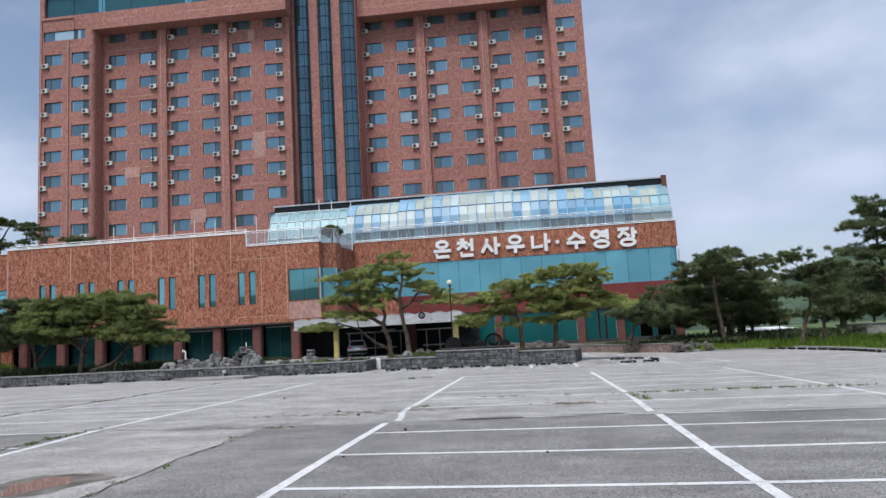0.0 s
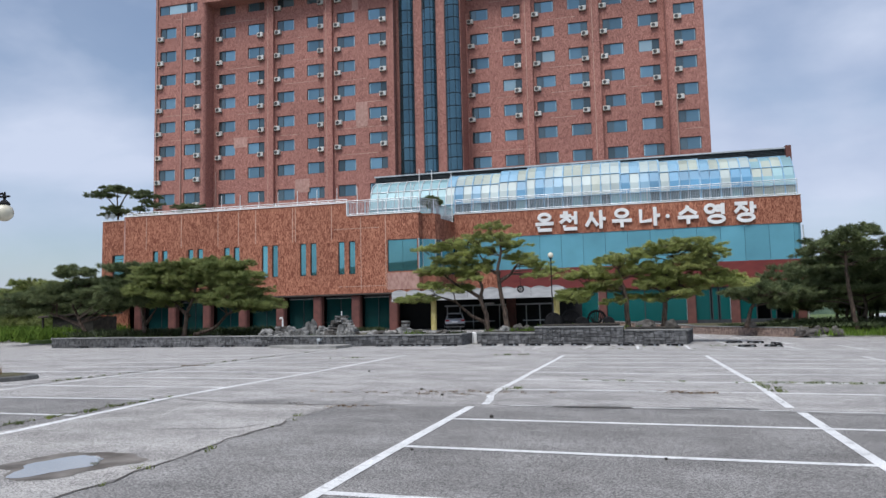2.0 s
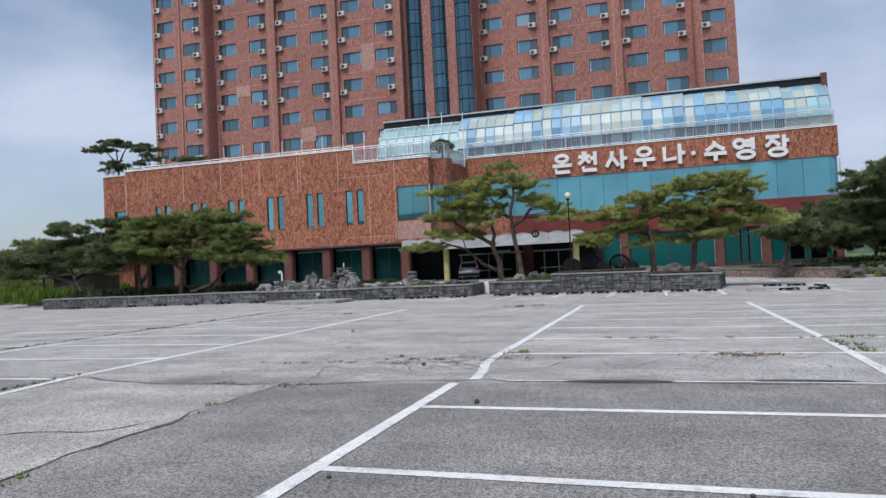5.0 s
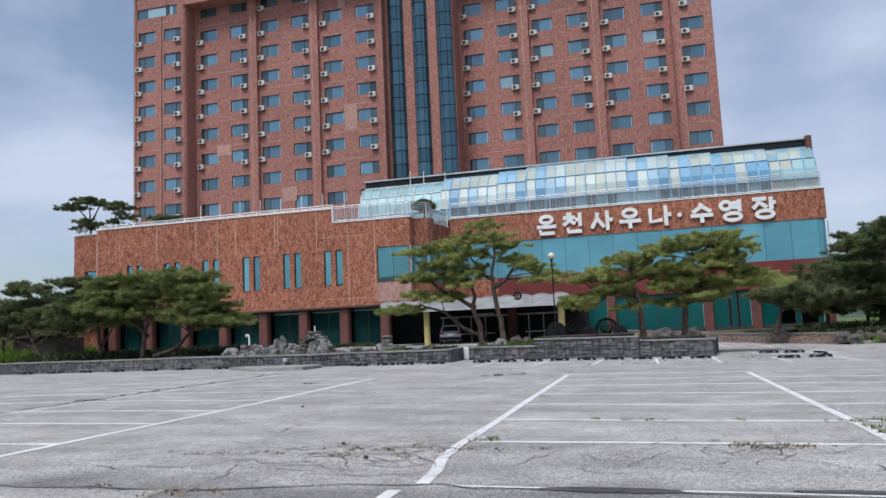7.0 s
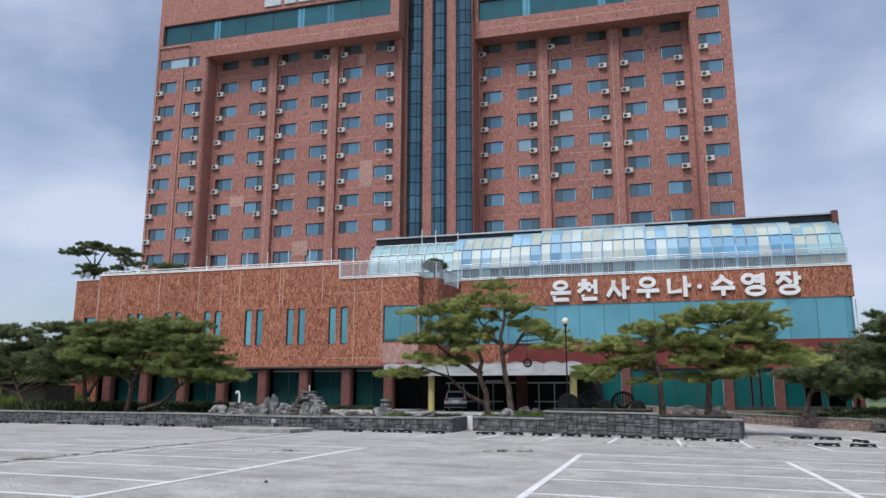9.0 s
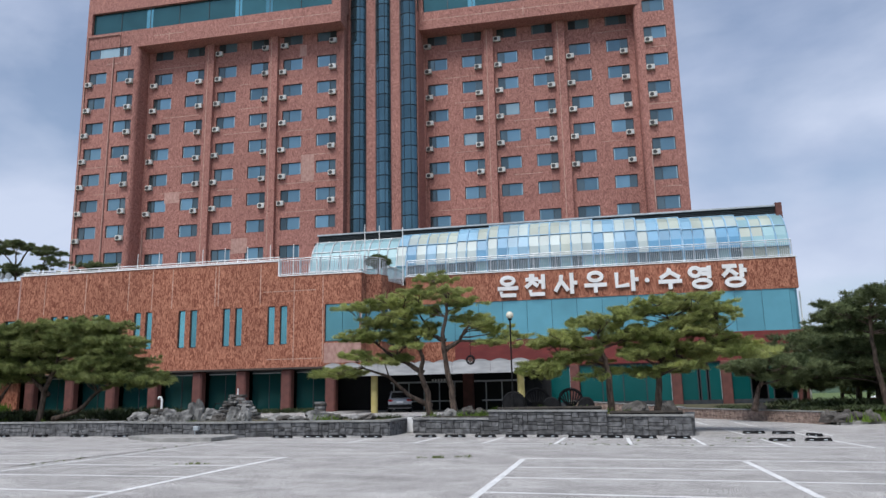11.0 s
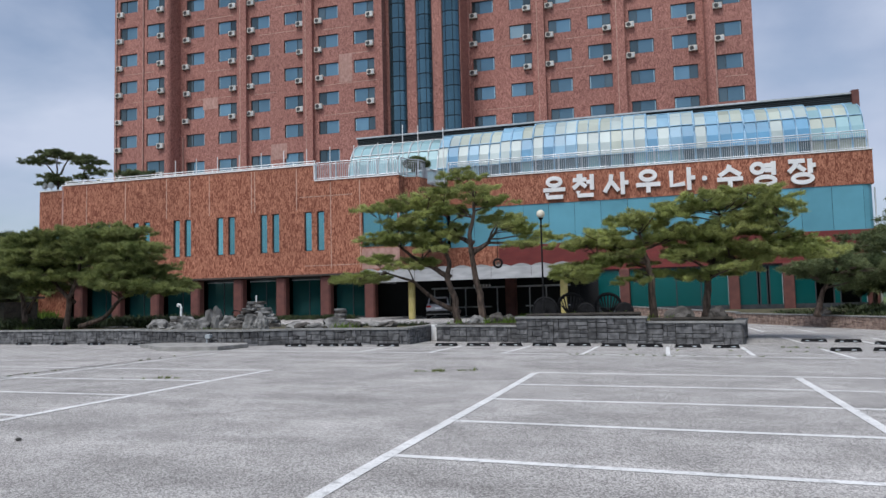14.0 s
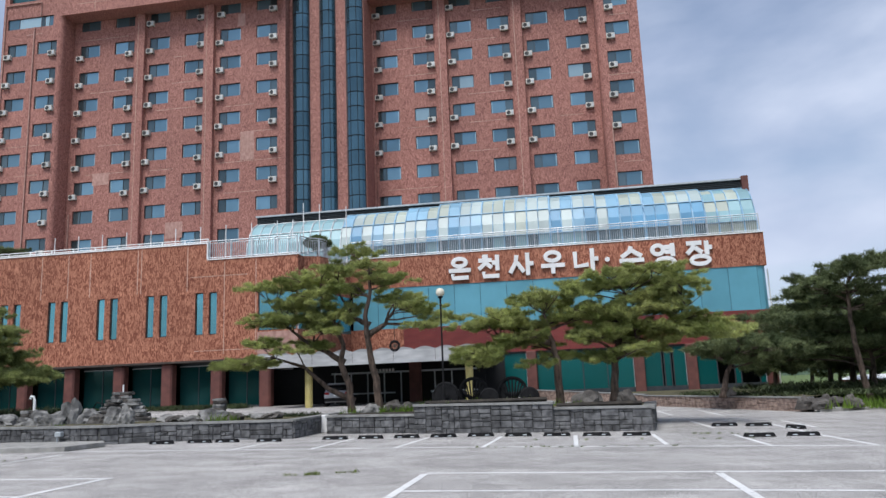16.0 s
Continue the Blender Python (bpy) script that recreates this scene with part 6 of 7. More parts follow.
    # Shrubs added to darken shaded ground; the hedge shares their darkened leaf colour.
    blades("shade_shrubs", under, SHADE_LEAF, "dark shrubs added to stand in for shade behind the stone walls", "shrub", 0.26, 0.035, 14, 0.32, lean=1.2)
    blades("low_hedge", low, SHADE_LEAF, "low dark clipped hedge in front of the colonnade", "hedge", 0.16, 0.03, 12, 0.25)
    blades("planter_grass", spots[::2], GRASS, "grass and weeds growing in the planters", "grass", 0.24, 0.014, 12, 0.12)


make_verge()


def make_weeds():
    rnd = random.Random(8)
    w = []
    for a, b, n, s in (((-1.2, 19.85), (9, 19.4), 60, 0.5), ((2.55, 19.9), (2.8, 17.4), 20, 0.8), ((-8.78, 8), (-8.68, 15), 60, 0.6), ((-5.2, 30.7), (-4.0, 31.2), 16, 0.9), ((-11, 28.3), (-9.6, 28.6), 10, 0.6), ((-2.5, 17.3), (-2.2, 17.9), 6, 0.7), ((-4.6, 8.0), (-4.9, 13.9), 9, 0.5), ((-14.1, 18), (-14.1, 36), 46, 0.6), ((-2.5, 36.3), (2.6, 36.0), 26, 0.55), ((-1, 38.5), (6, 37.8), 14, 0.6), ((3, 19.7), (8, 19.4), 50, 0.8), ((3.4, 40), (5, 39.6), 16, 0.6)):
        for _ in range(n):
            k = rnd.random()
            x, y = a[0] + (b[0] - a[0]) * k + rnd.gauss(0, 0.05), a[1] + (b[1] - a[1]) * k + rnd.gauss(0, 0.05)
            w.append((x, y, gz(x, y) + 0.01, s * rnd.uniform(0.5, 1.5)))
    blades("weeds", w, WEED, "small green weeds growing out of asphalt cracks", "weed", 0.062, 0.012, 10, 0.08, lean=1.3)
    d = []
    for cx, cy, sx, n in ((1.0, 17.3, 0.35, 26), (-3.3, 16.9, 0.7, 24), (-4.2, 16.4, 0.8, 14), (-4.8, 14.2, 0.5, 12), (-14.0, 24, 0.2, 16)):
        for _ in range(n):
            x, y = rnd.gauss(cx, sx), rnd.gauss(cy, 0.12)
            d.append((x, y, gz(x, y) + 0.01, rnd.uniform(0.3, 1.0)))
    blades("dry_weeds", d, DRY, "dry brown weeds lying over broken asphalt", "weed", 0.035, 0.010, 12, 0.14, lean=3.0)
    for x, y, s in ((-1.98, 13.24, 0.035), (-3.5, 16.2, 0.03), (-2.35, 10.35, 0.018), (0.4, 10.4, 0.016), (-4.2, 17.2, 0.03), (-7.1, 22.0, 0.03)):
        r = part("pebble", Shape().box(-s, -s * 0.8, -0.005, s, s * 0.8, s * 1.1, s * 0.35), ROCK_DARK, at=pose(x, y, gz(x, y) + 0.005, 0, 0, 40 * x))
        tagged(r, "small dark stone lying on the asphalt", "stone", "loose stones")


make_weeds()


def make_island():
    """A small overgrown traffic island at the lot's edge."""
    i = base("traffic_island", (-17.3, 18.4, gz(-17.3, 18.4) - 0.06), "small overgrown planting island with dry shrubs", "planting island")
    n = 22
    ring = [(2.1 * math.cos(6.283 * k / n), 1.5 * math.sin(6.283 * k / n)) for k in range(n)]
    v = [(x, y, 0) for x, y in ring] + [(x * 0.97, y * 0.96, 0.15) for x, y in ring] + [(x * 0.85, y * 0.82, 0.17) for x, y in ring]
    part("kerb_ring", Shape().add(v, [(r * n + k, r * n + (k + 1) % n, (r + 1) * n + (k + 1) % n, (r + 1) * n + k) for r in range(2) for k in range(n)]), MORTAR, i)
    part("soil", Shape().add([(0, 0, 0.28)] + [(x * 0.86, y * 0.83, 0.165) for x, y in ring], [(0, 1 + k, 1 + (k + 1) % n) for k in range(n)]), SOIL, i)
    rnd = random.Random(31)
    z = gz(-17.3, 18.4) - 0.04
    g = [(-17.9 + rnd.gauss(-0.2, 0.5), 18.4 + rnd.gauss(0, 0.35), z + 0.15, rnd.uniform(0.6, 1.5)) for _ in range(110)]
    blades("island_shrub", g, GRASS, "yellow-green shrub on the small traffic island", "shrub", 0.34, 0.02, 14, 0.2)
    g = [(-16.6 + rnd.gauss(0, 0.22), 18.2 + rnd.gauss(0, 0.25), z + 0.15, rnd.uniform(0.6, 1.2)) for _ in range(40)]
    blades("island_dry_shrub", g, DRY, "dry brown shrub on the small traffic island", "shrub", 0.28, 0.015, 14, 0.15)


make_island()


def make_hills():
    s = Shape()
    n = 150
    rows = 5
    v = []
    for i in range(n):
        t = 6.28318 * i / n
        dx, dy = math.sin(t), math.cos(t)
        right = max(0.0, math.sin(t)) * max(0.0, dy + 0.35)
        back = max(0.0, -dy)
        peak = 7 + 33 * min(1, 1.6 * right) + 40 * back ** 1.2 * (0.9 + 0.25 * math.sin(9 * t + 1))
        peak *= 1 + 0.35 * noise.noise((4 * dx, 4 * dy, 1.7)) + 0.12 * noise.noise((14 * dx, 14 * dy, 0.4))
        for k in range(rows):
            f = k / (rows - 1)
            rad = 330 + 120 * f
            v.append((dx * rad, dy * rad + 20, -1 + peak * math.sin(1.5708 * f) + (1.2 * noise.noise((40 * dx, 40 * dy, k)) if 0 < k else 0)))
    f = [(i * rows + k, ((i + 1) % n) * rows + k, ((i + 1) % n) * rows + k + 1, i * rows + k + 1) for i in range(n) for k in range(rows - 1)]
    s.add(v, f)
    tagged(part("backdrop_hills", s, HILL, smooth=True), "low wooded hills round the horizon", "hill", kind="structure")


make_hills()

# ---- rock garden ----
def rock_shape(sx, sy, sz, seed, sharp=0.45, sub=3):
    bm = bmesh.new()
    bmesh.ops.create_icosphere(bm, subdivisions=sub, radius=1.0)
    for v in bm.verts:
        p = v.co
        n = noise.noise(p * 1.3 + Vector((seed, 0, 0))) * sharp + abs(noise.noise(p * 2.6 + Vector((0, seed, 0)))) * sharp * 0.8 + noise.noise(p * 6 + Vector((0, 0, seed))) * 0.10
        q = p * (0.85 + n)
        v.co = Vector((q.x * sx, q.y * sy, max(-0.35, q.z) * sz))
    s = Shape()
    s.v = [tuple(v.co) for v in bm.verts]
    s.f = [tuple(v.index for v in f.verts) for f in bm.faces]
    bm.free()
    return s


def rock(x, y, z, sx, sy, sz, seed, label="weathered grey garden rock in the planter", material=None, turn=0):
    ob = part("garden_rock", rock_shape(sx, sy, sz, seed), material or ROCK, at=pose(x, y, z + 0.3 * sz, 0, 0, turn))
    return tagged(ob, label, "rock", "garden rocks")


def make_rocks():
    z = 0.66
    rock(-18.15, 42.6, z, 0.42, 0.4, 0.72, 3.1, "tall jagged pale grey rock in the rock garden")
    rock(-18.6, 42.3, z, 0.55, 0.5, 0.40, 5.2, turn=30)
    rock(-19.5, 42.5, z, 0.36, 0.4, 0.45, 7.9, turn=70)
    rock(-17.6, 42.9, z, 0.5, 0.5, 0.45, 8.8)
    rock(-16.0, 42.0, z, 0.36, 0.3, 0.55, 9.4, "jagged pale grey rock in the rock garden", turn=15)
    rock(-15.5, 41.9, z, 0.30, 0.3, 0.48, 11.7, turn=50)
    rock(-16.8, 42.2, z, 0.36, 0.3, 0.30, 13.3, material=ROCK_DARK)
    for k, (x, y, s) in enumerate(((-13.9, 42.4, 0.30), (-13.2, 42.1, 0.26), (-12.4, 42.4, 0.50), (-11.7, 42.6, 0.34), (-14.4, 42.8, 0.34), (-10.7, 42.7, 0.26), (-10.2, 42.5, 0.3), (-20.6, 43.4, 0.45), (-21.3, 43.2, 0.5))):
        rock(x, y, z, s * 1.4, s, s * 0.62, 20 + k * 1.7, "low rounded rock along the planter edge", ROCK if k % 3 else ROCK_DARK, 40 * k)
    rock(-6.9, 43.6, z, 0.42, 0.3, 0.30, 41.0, "pale block of rock at a pine's foot")
    rock(-6.2, 43.9, z, 0.40, 0.3, 0.34, 43.0, "dark rounded rock in the stone planter", ROCK_DARK)
    rock(-5.7, 44.1, z, 0.30, 0.3, 0.28, 44.0, "dark rounded rock in the stone planter", ROCK_DARK)
    rock(0.75, 43.2, 0.74, 0.5, 0.35, 0.36, 46.0, "dark boulder between two pine trunks", ROCK_DARK)
    rock(2.05, 43.5, 0.7, 0.36, 0.25, 0.34, 47.0, "dark squat rock at a pine's foot", ROCK_DARK)
    for k in range(7):
        rock(9.9 + 0.35 * k + random.uniform(-0.1, 0.1), 50.9 + 0.15 * k + random.uniform(-0.3, 0.3), 0.0, random.uniform(0.3, 0.5), 0.35, random.uniform(0.25, 0.4), 50 + k * 1.3, "dark stacked rock at the bed's corner", ROCK_DARK, 33 * k)
    rock(7.6, 55.2, 0.55, 0.4, 0.3, 0.28, 61.0, "dark low rock in the raised bed", ROCK_DARK)
    # stacked stone fountain
    f = base("stacked_stone_fountain", (-16.6, 43.4, z - 0.06), "stepped mound of stacked flat grey stones with a spout", "fountain")
    rnd = random.Random(4)
    for lay in range(9):
        w = 1.35 - 0.11 * lay if lay < 7 else 0.46
        n = 6 if lay < 4 else 4 if lay < 7 else 3
        zz = 0.135 * lay
        for k in range(n):
            a = 6.283 * k / n + 0.5 * lay
            s = Shape().box(-0.34 * w, -0.26 * w, 0, 0.34 * w, 0.26 * w, 0.128, 0.03)
            s.v = [(x + rnd.uniform(-0.03, 0.03), y + rnd.uniform(-0.03, 0.03), q) for x, y, q in s.v]
            part("stone", s, ROCK if (k + lay) % 3 else ROCK_DARK, f, at=pose(0.62 * w * math.cos(a), 0.42 * w * math.sin(a), zz + rnd.uniform(0, 0.004), 0, 0, math.degrees(a) + 90))
        part("stone", Shape().box(-0.5 * w, -0.4 * w, 0, 0.5 * w, 0.4 * w, 0.12, 0.02), ROCK_DARK, f, at=(0, 0, zz))
    part("spout", Shape().cyl(0, 0, 1.2, 1.48, 0.03, n=8), WHITE, f)
    part("hose", Shape().tube([(-1.0, -0.3, 0.0), (-1.05, -0.3, 0.6), (-0.9, -0.3, 0.85), (-0.6, -0.3, 0.8), (-0.5, -0.3, 0.5)], [0.025] * 5, 6), METAL_BLACK, f)
    g = base("spout_block", (-20.5, 43.6, z - 0.06), "square stack of grey stones with a white bent pipe", "fountain")
    for lay in range(5):
        for k in range(2):
            part("stone", Shape().box(-0.38 + 0.38 * k, -0.3, 0, 0.0 + 0.38 * k - 0.01, 0.3, 0.125, 0.02), ROCK_DARK if (lay + k) % 2 else ROCK, g, at=(0.02 * (lay % 2), 0, 0.13 * lay))
    part("pipe", Shape().tube([(0.0, 0, 0.63), (0.0, 0, 1.05), (-0.05, 0, 1.16), (-0.16, 0, 1.18), (-0.19, 0, 1.08)], [0.05] * 5, 8), WHITE, g, "white bent pipe")
    p = base("stone_stack", (-12.6, 43.2, z - 0.06), "small round stack of grey stones with a cap", "ornament")
    for lay in range(6):
        part("stone", Shape().lathe([(0.0, 0), (0.24, 0.0), (0.26, 0.06), (0.24, 0.125), (0, 0.125)], n=10), ROCK_DARK if lay % 2 else ROCK, p, at=pose(0.02 * (lay % 3), 0, 0.125 * lay, 0, 0, 40 * lay))
    part("cap", Shape().lathe([(0, 0), (0.25, 0), (0.25, 0.07), (0, 0.08)], n=12), COPING, p, at=(0, 0, 0.75))


make_rocks()


# ---- lamp, ornaments, wheel stops ----
def lamp_post(x, y, z, h, label, r=0.15):
    l = base("street_lamp", (x, y, z), label, "lamp", "globe lamps")
    part("pole", Shape().lathe([(0.10, 0), (0.10, 0.12), (0.06, 0.2), (0.045, 0.9), (0.055, 0.95), (0.035, 1.0), (0.03, h - 0.4), (0.05, h - 0.36), (0.03, h - 0.3), (0.04, h - 0.12), (0.09, h - 0.08), (0.09, h - 0.04), (0, h - 0.04)], n=10), METAL_BLACK, l)
    part("globe", Shape().lathe([(r * math.sin(math.pi * k / 12), h - 0.05 + r - r * math.cos(math.pi * k / 12)) for k in range(13)], n=18), GLOBE, l, "cream opal glass globe", smooth=True)


lamp_post(-4.12, 42.75, 0.6, 4.10, "black post lamp with a cream globe in the planter", 0.155)
lamp_post(17.2, 53.5, 0.1, 4.1, "black post lamp with a cream globe on the verge", 0.16)


def twin_lamp(x, y, z, h):
    """A post with two scrolled arms, a globe hanging under each end."""
    l = base("street_lamp", (x, y, z), "tall black street lamp with two hanging cream globes", "lamp", "globe lamps")
    part("pole", Shape().lathe([(0.13, 0), (0.13, 0.15), (0.075, 0.3), (0.06, 1.2), (0.075, 1.25), (0.05, 1.3), (0.045, h + 0.1), (0.07, h + 0.14), (0.03, h + 0.3), (0.05, h + 0.36), (0, h + 0.45)], n=12), METAL_BLACK, l)
    for s in (-1, 1):
        arc = [(s * 0.62 * math.sin(1.5708 * k / 6), 0, h - 0.25 + 0.42 * math.sin(2.6 * k / 6)) for k in range(7)]
        part("arm", Shape().tube(arc, [0.035] * 7, 8), METAL_BLACK, l)
        ex = s * 0.62
        cap = part("cap", Shape().lathe([(0.02, 0.30), (0.03, 0.20), (0.05, 0.16), (0.03, 0.10), (0.10, 0.04), (0.15, -0.03), (0.13, -0.05)], ex, 0, h - 0.10, 12), METAL_BLACK, l)
        part("cross_bar", Shape().box(ex - 0.17, -0.03, h + 0.05, ex + 0.17, 0.03, h + 0.10, 0.015), METAL_BLACK, l)
        part("globe", Shape().lathe([(0.235 * math.sin(math.pi * k / 12), -0.235 * math.cos(math.pi * k / 12)) for k in range(13)], ex, 0, h - 0.36, 18), GLOBE, l, "cream opal glass globe", smooth=True)


twin_lamp(-16.72, 18.4, gz(-16.7, 18.4) + 0.14, 4.66)


def wheel_ornament(x, y, z, r, label, ribs=0):
    o = base("wheel_ornament", (x, y, z), label, "ornament", "round planter ornaments")
    n = 24
    ring = [(r * math.cos(6.28318 * k / n), 0, r + r * math.sin(6.28318 * k / n)) for k in range(n + 1)]
    part("rim", Shape().tube(ring, [0.06] * (n + 1), 8, False), METAL_BLACK, o, smooth=True)
    if ribs:
        for k in range(ribs):
            a = math.pi * (0.12 + 0.76 * k / (ribs - 1))
            part("rib", Shape().tube([(0, 0, 0.05), (0.6 * r * math.cos(a), -0.12, r * 0.9), (r * math.cos(a), 0, r + r * math.sin(a))], [0.03] * 3, 6), METAL_BLACK, o)
    else:
        part("disc", Shape().tube([(0, -0.05, r), (0, 0.05, r)], [r * 0.92, r * 0.92], 20), METAL_BLACK, o)
        part("hub", Shape().tube([(0, -0.12, r), (0, 0.12, r)], [r * 0.22, r * 0.22], 12), RUBBER, o)


for args in ((-4.15, 43.3, 0.76, 0.44, "large dark wheel standing in the planter"), (-2.6, 43.1, 0.80, 0.29, "dark round wheel standing in the planter"), (-1.2, 43.0, 0.80, 0.28, "dark round wheel standing in the planter"),
             (-3.25, 44.0, 0.78, 0.50, "dark ribbed arch ornament in the planter", 9), (-1.85, 44.0, 0.78, 0.48, "dark ribbed arch ornament in the planter", 9)):
    wheel_ornament(*args)


def hanging_ring():
    """A woven dark ring hung on a cord from a pine branch."""
    o = base("hanging_ornament", (-5.85, 42.9, 3.02), "dark woven ring hanging on a cord from a pine branch", "ornament")
    ring = [(0.16 * math.cos(6.28318 * k / 20), 0, 0.16 * math.sin(6.28318 * k / 20)) for k in range(21)]
    part("ring", Shape().tube(ring, [0.045] * 21, 7, False), METAL_BLACK, o, smooth=True)
    for k in range(4):
        a = 0.785 * k
        part("strand", Shape().tube([(-0.15 * math.cos(a), 0, -0.15 * math.sin(a)), (0.15 * math.cos(a), 0.01, 0.15 * math.sin(a))], [0.018, 0.018], 5), BARK, o)
    part("cord", Shape().tube([(0, 0, 0.16), (0, 0, 1.45)], [0.012, 0.012], 5), METAL_BLACK, o)


hanging_ring()


def wheel_stop(length):
    w = base("wheel_stop", (0, 0, 0), "black rubber wheel stop with white stripes on the asphalt", "wheel stop", "wheel stops")
    h = length / 2
    s = Shape().add([(-h, -0.08, 0), (h, -0.08, 0), (h, 0.08, 0), (-h, 0.08, 0), (-h + 0.05, -0.05, 0.11), (h - 0.05, -0.05, 0.11), (h - 0.05, 0.05, 0.11), (-h + 0.05, 0.05, 0.11)],
                    ((0, 3, 2, 1), (4, 5, 6, 7), (0, 1, 5, 4), (2, 3, 7, 6), (0, 4, 7, 3), (1, 2, 6, 5)))
    part("body", s, RUBBER, w)
    for k in (-0.5, 0.5):
        x = k * h
        part("stripe", Shape().quad((x - 0.06, -0.0735, 0.035), (x + 0.06, -0.0735, 0.035), (x + 0.06, -0.067, 0.058), (x - 0.06, -0.067, 0.058)), FRAME_PALE, w)
    return w


def place_stops():
    first = None
    spots = [(-7.1, 39.85), (-6.0, 39.95), (-4.87, 40.0), (-3.74, 40.1), (-2.6, 40.2), (-1.45, 40.05), (-0.3, 39.9), (0.85, 39.7), (1.97, 39.55), (-12.6, 39.3), (-11.4, 39.45), (-10.5, 39.5), (-9.1, 39.45),
             (5.05, 43.1), (6.03, 42.75), (5.03, 38.35), (6.15, 38.45), (-20.2, 40.3), (-22.5, 40.7), (-24.6, 40.9), (-26.8, 41.2), (-29.0, 41.5), (-31.2, 41.7), (-33.4, 42.0)]
    for i, (x, y) in enumerate(spots):
        m = pose(x, y, gz(x, y) - 0.004, 0, 0, -4 + 3 * math.sin(5 * i))
        if first is None:
            first = wheel_stop(0.82)
            first.matrix_basis = m
        else:
            copy_thing(first, m)
    for i in range(12):
        k = i / 11
        x, y = 15.25 + 1.2 * math.sin(2.0 * k), 49.3 - 12.5 * k
        copy_thing(first, pose(x, y, gz(x, y) - 0.004, 0, 0, 96 + 4 * math.sin(3 * i)))
    copy_thing(first, pose(6.75, 41.3, gz(6.75, 41.3) - 0.004, 0, 0, -70))


place_stops()


# ---- parked car ----
def make_car():
    c = base("parked_car", pose(-14.5, 63.4, gz(-14.5, 63.4), 0, 0, 15) @ Matrix.Scale(0.9, 4), "silver sport utility car parked under the canopy", "car")
    prof = [(0, 0.35), (0.0, 0.75), (0.08, 0.98), (0.18, 1.05), (3.3, 1.0), (4.4, 0.85), (4.5, 0.5), (4.45, 0.32), (0.1, 0.28)]

    def loft(pr, wl, bulge):
        s = Shape()
        n = len(pr)
        v = [(-wl + bulge * (abs(z - 0.7)), y, z) for y, z in pr] + [(wl - bulge * (abs(z - 0.7)), y, z) for y, z in pr]
        s.add(v, [tuple(range(n)), tuple(range(2 * n - 1, n - 1, -1))] + [(i, n + i, n + (i + 1) % n, (i + 1) % n) for i in range(n)])
        return s

    part("body", loft(prof, 0.92, 0.12), CARPAINT, c)
    cab = [(0.22, 1.05), (0.38, 1.45), (0.6, 1.62), (2.4, 1.62), (3.2, 1.02)]
    s = Shape()
    n = len(cab)
    v = [(-0.84 + 0.26 * (z - 1.05), y, z) for y, z in cab] + [(0.84 - 0.26 * (z - 1.05), y, z) for y, z in cab]
    s.add(v, [tuple(range(n)), tuple(range(2 * n - 1, n - 1, -1))] + [(i, n + i, n + (i + 1) % n, (i + 1) % n) for i in range(n)])
    part("cabin", s, CARPAINT, c)
    part("rear_window", Shape().quad((-0.70, 0.225, 1.10), (0.70, 0.225, 1.10), (0.62, 0.40, 1.50), (-0.62, 0.40, 1.50)), CARGLASS, c)
    for sx in (-1, 1):
        part("side_window", Shape().quad((sx * 0.835, 0.55, 1.10), (sx * 0.835, 2.9, 1.10), (sx * 0.725, 2.2, 1.53), (sx * 0.725, 0.7, 1.53)), CARGLASS, c)
        part("tail_light", Shape().box(sx * 0.72 - 0.17, -0.02, 0.84, sx * 0.72 + 0.17, 0.1, 0.98, 0.03), LAMPRED, c)
        for y in (0.8, 3.6):
            w = part("wheel", Shape().tube([(sx * 0.70, y, 0.34), (sx * 0.93, y, 0.34)], [0.34, 0.34], 20), RUBBER, c)
            part("rim", Shape().tube([(sx * 0.90, y, 0.34), (sx * 0.94, y, 0.34)], [0.21, 0.21], 12), FRAME_PALE, w)
    part("bumper", Shape().box(-0.9, -0.1, 0.36, 0.9, 0.1, 0.60, 0.05), RUBBER, c)
    part("number_plate", Shape().box(-0.26, -0.03, 0.72, 0.26, 0.0, 0.84), WHITE, c)
    part("spoiler", Shape().box(-0.6, 0.28, 1.55, 0.6, 0.7, 1.63, 0.02), CARPAINT, c)


make_car()


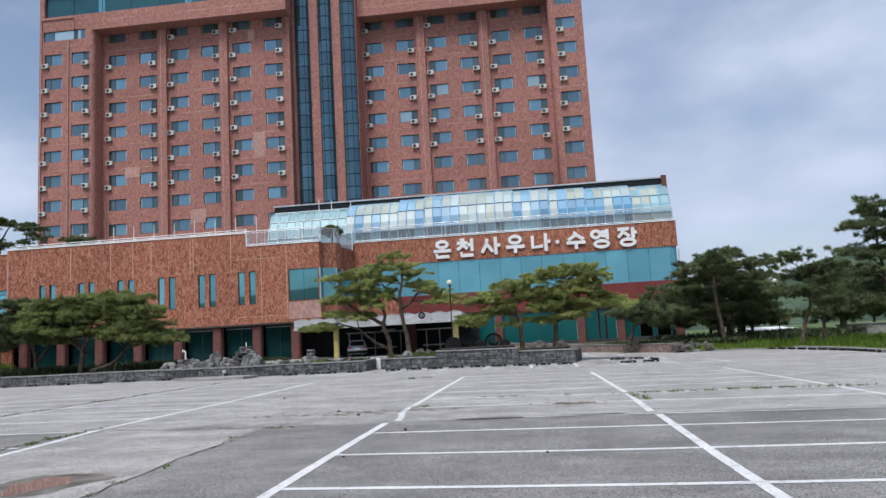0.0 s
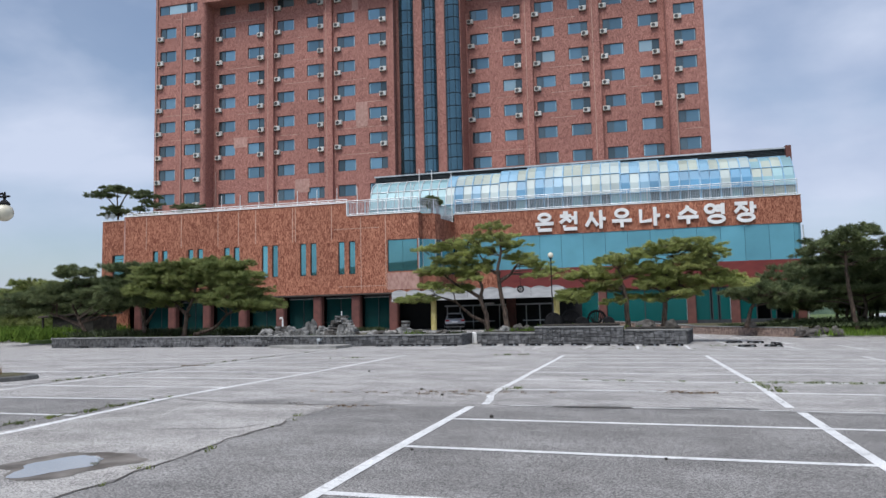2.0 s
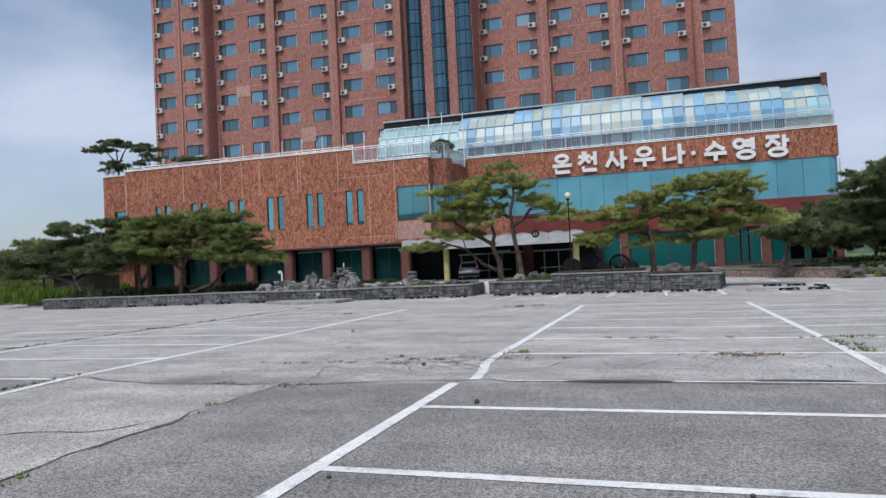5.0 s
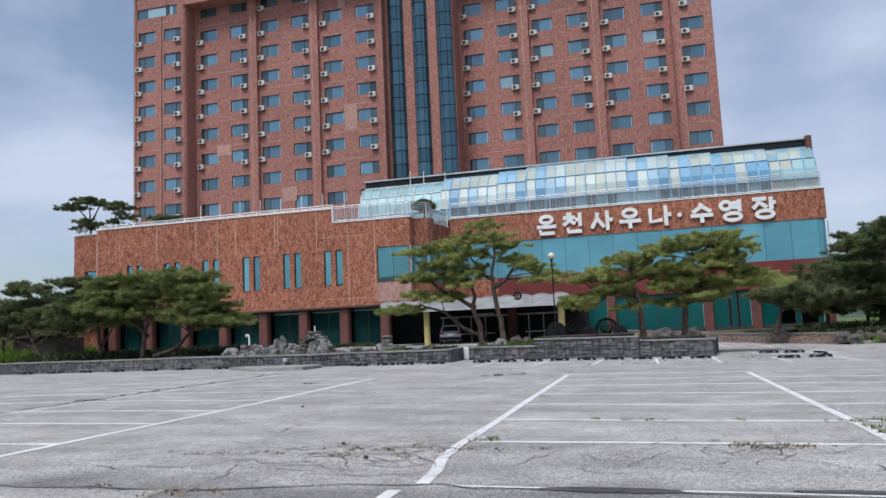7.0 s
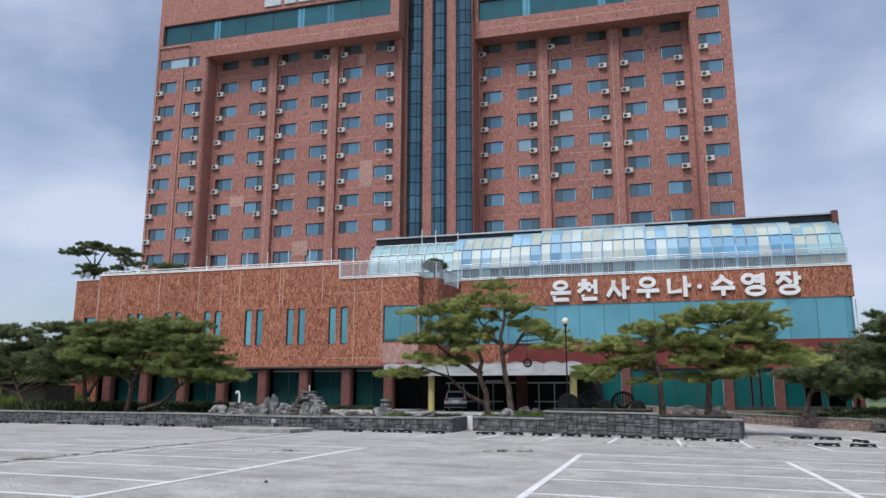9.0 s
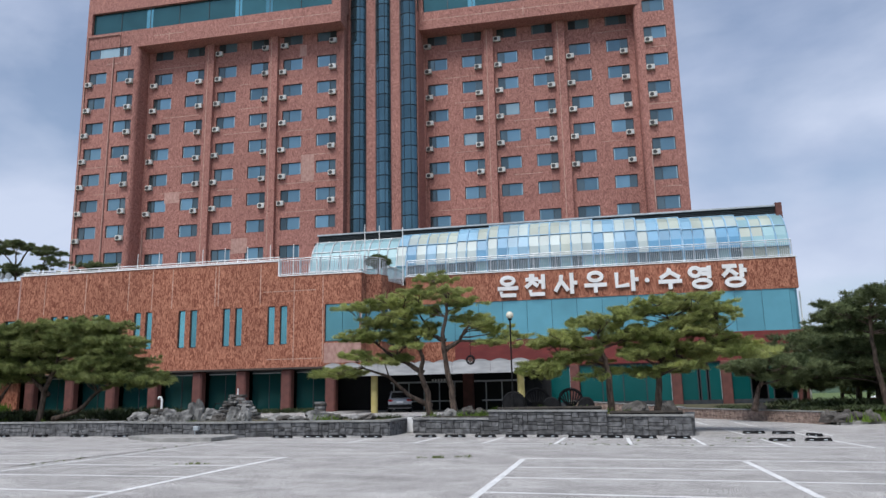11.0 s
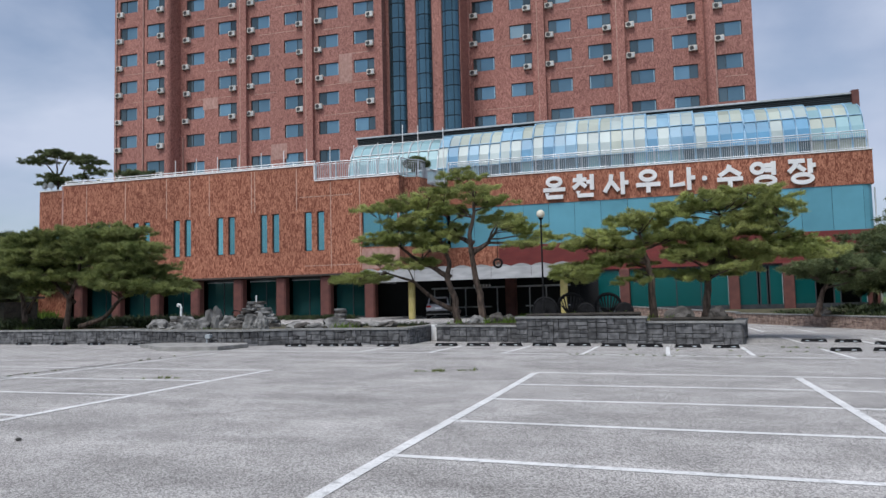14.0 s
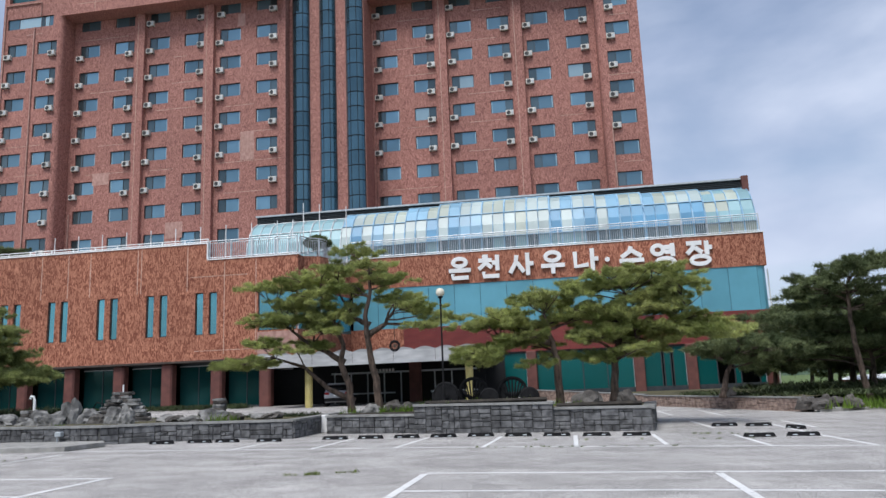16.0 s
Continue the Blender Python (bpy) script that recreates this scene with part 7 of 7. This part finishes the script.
# ---- sheds and park beyond ----
def make_background():
    s = base("dark_shed", (-48, 57.5, gz(-48, 57)), "low dark timber shed with a sloping roof", "shed")
    part("wall", Shape().box(-1.6, 0, 0, 2.6, 3.0, 2.0), TIMBER, s)
    part("roof", Shape().add([(-2.8, -0.4, 1.98), (2.9, -0.4, 2.25), (2.9, 3.4, 2.25), (-2.8, 3.4, 1.98), (-2.8, -0.4, 2.12), (2.9, -0.4, 2.39), (2.9, 3.4, 2.39), (-2.8, 3.4, 2.12)],
                             ((0, 3, 2, 1), (4, 5, 6, 7), (0, 1, 5, 4), (2, 3, 7, 6), (0, 4, 7, 3), (1, 2, 6, 5))), SOFFIT, s)
    part("post", Shape().box(-2.6, -0.2, 0, -2.45, -0.05, 2.02), TIMBER, s)
    h = base("park_pavilion", (26.6, 85, 0), "long low white shed with a red roof beyond the trees", "building")
    part("wall", Shape().box(-2.8, 0, 0, 2.8, 4, 0.42), WHITE, h)
    part("fascia", Shape().box(-2.9, -0.1, 0.42, 2.9, 4.1, 0.66), LAMPRED, h)
    part("roof", Shape().add([(-3.0, -0.3, 0.665), (3.0, -0.3, 0.665), (3.0, 4.4, 0.665), (-3.0, 4.4, 0.665), (-2.4, 2, 1.05), (1.2, 2, 1.05)], ((0, 1, 5, 4), (2, 3, 4, 5), (1, 2, 5), (3, 0, 4), (0, 3, 2, 1))), WHITE, h)
    g = base("garden_wall", (36, 74, 0), "low pale stone garden wall beyond the trees", "wall")
    part("body", Shape().box(-7, 0, -0.2, 12, 0.5, 0.85, 0.03), KERB, g)
    part("coping", Shape().box(-7.1, -0.1, 0.853, 12.1, 0.6, 1.0, 0.03), COPING, g)
    st = base("stone_stand", (26.05, 62, gz(25, 60) + 0.12), "pale stone pedestal standing in the grass", "ornament")
    part("foot", Shape().box(-0.42, -0.42, 0, 0.42, 0.42, 0.18, 0.03), COPING, st)
    part("shaft", Shape().box(-0.25, -0.25, 0.18, 0.25, 0.25, 0.75, 0.03), COPING, st)
    part("top", Shape().box(-0.55, -0.45, 0.75, 0.55, 0.45, 0.98, 0.05), COPING, st)


make_background()


def floodlight(x, y, z, turn):
    f = base("floodlight", pose(x, y, z, 0, 0, turn), "round grey floodlight on the parapet corner", "lamp", "parapet floodlights")
    part("stand", Shape().box(-0.03, -0.03, 0, 0.03, 0.03, 0.35), RAIL, f)
    part("housing", Shape().tube([(0, 0.22, 0.5), (0, 0.05, 0.5), (0, -0.18, 0.5)], [0.10, 0.24, 0.30], 14), RAIL, f)
    part("lens", Shape().tube([(0, -0.182, 0.5), (0, -0.19, 0.5)], [0.27, 0.27], 14), FRAME_PALE, f)


floodlight(-54.1, 69.9, 12.72, -20)
floodlight(-53.4, 69.9, 12.72, 15)
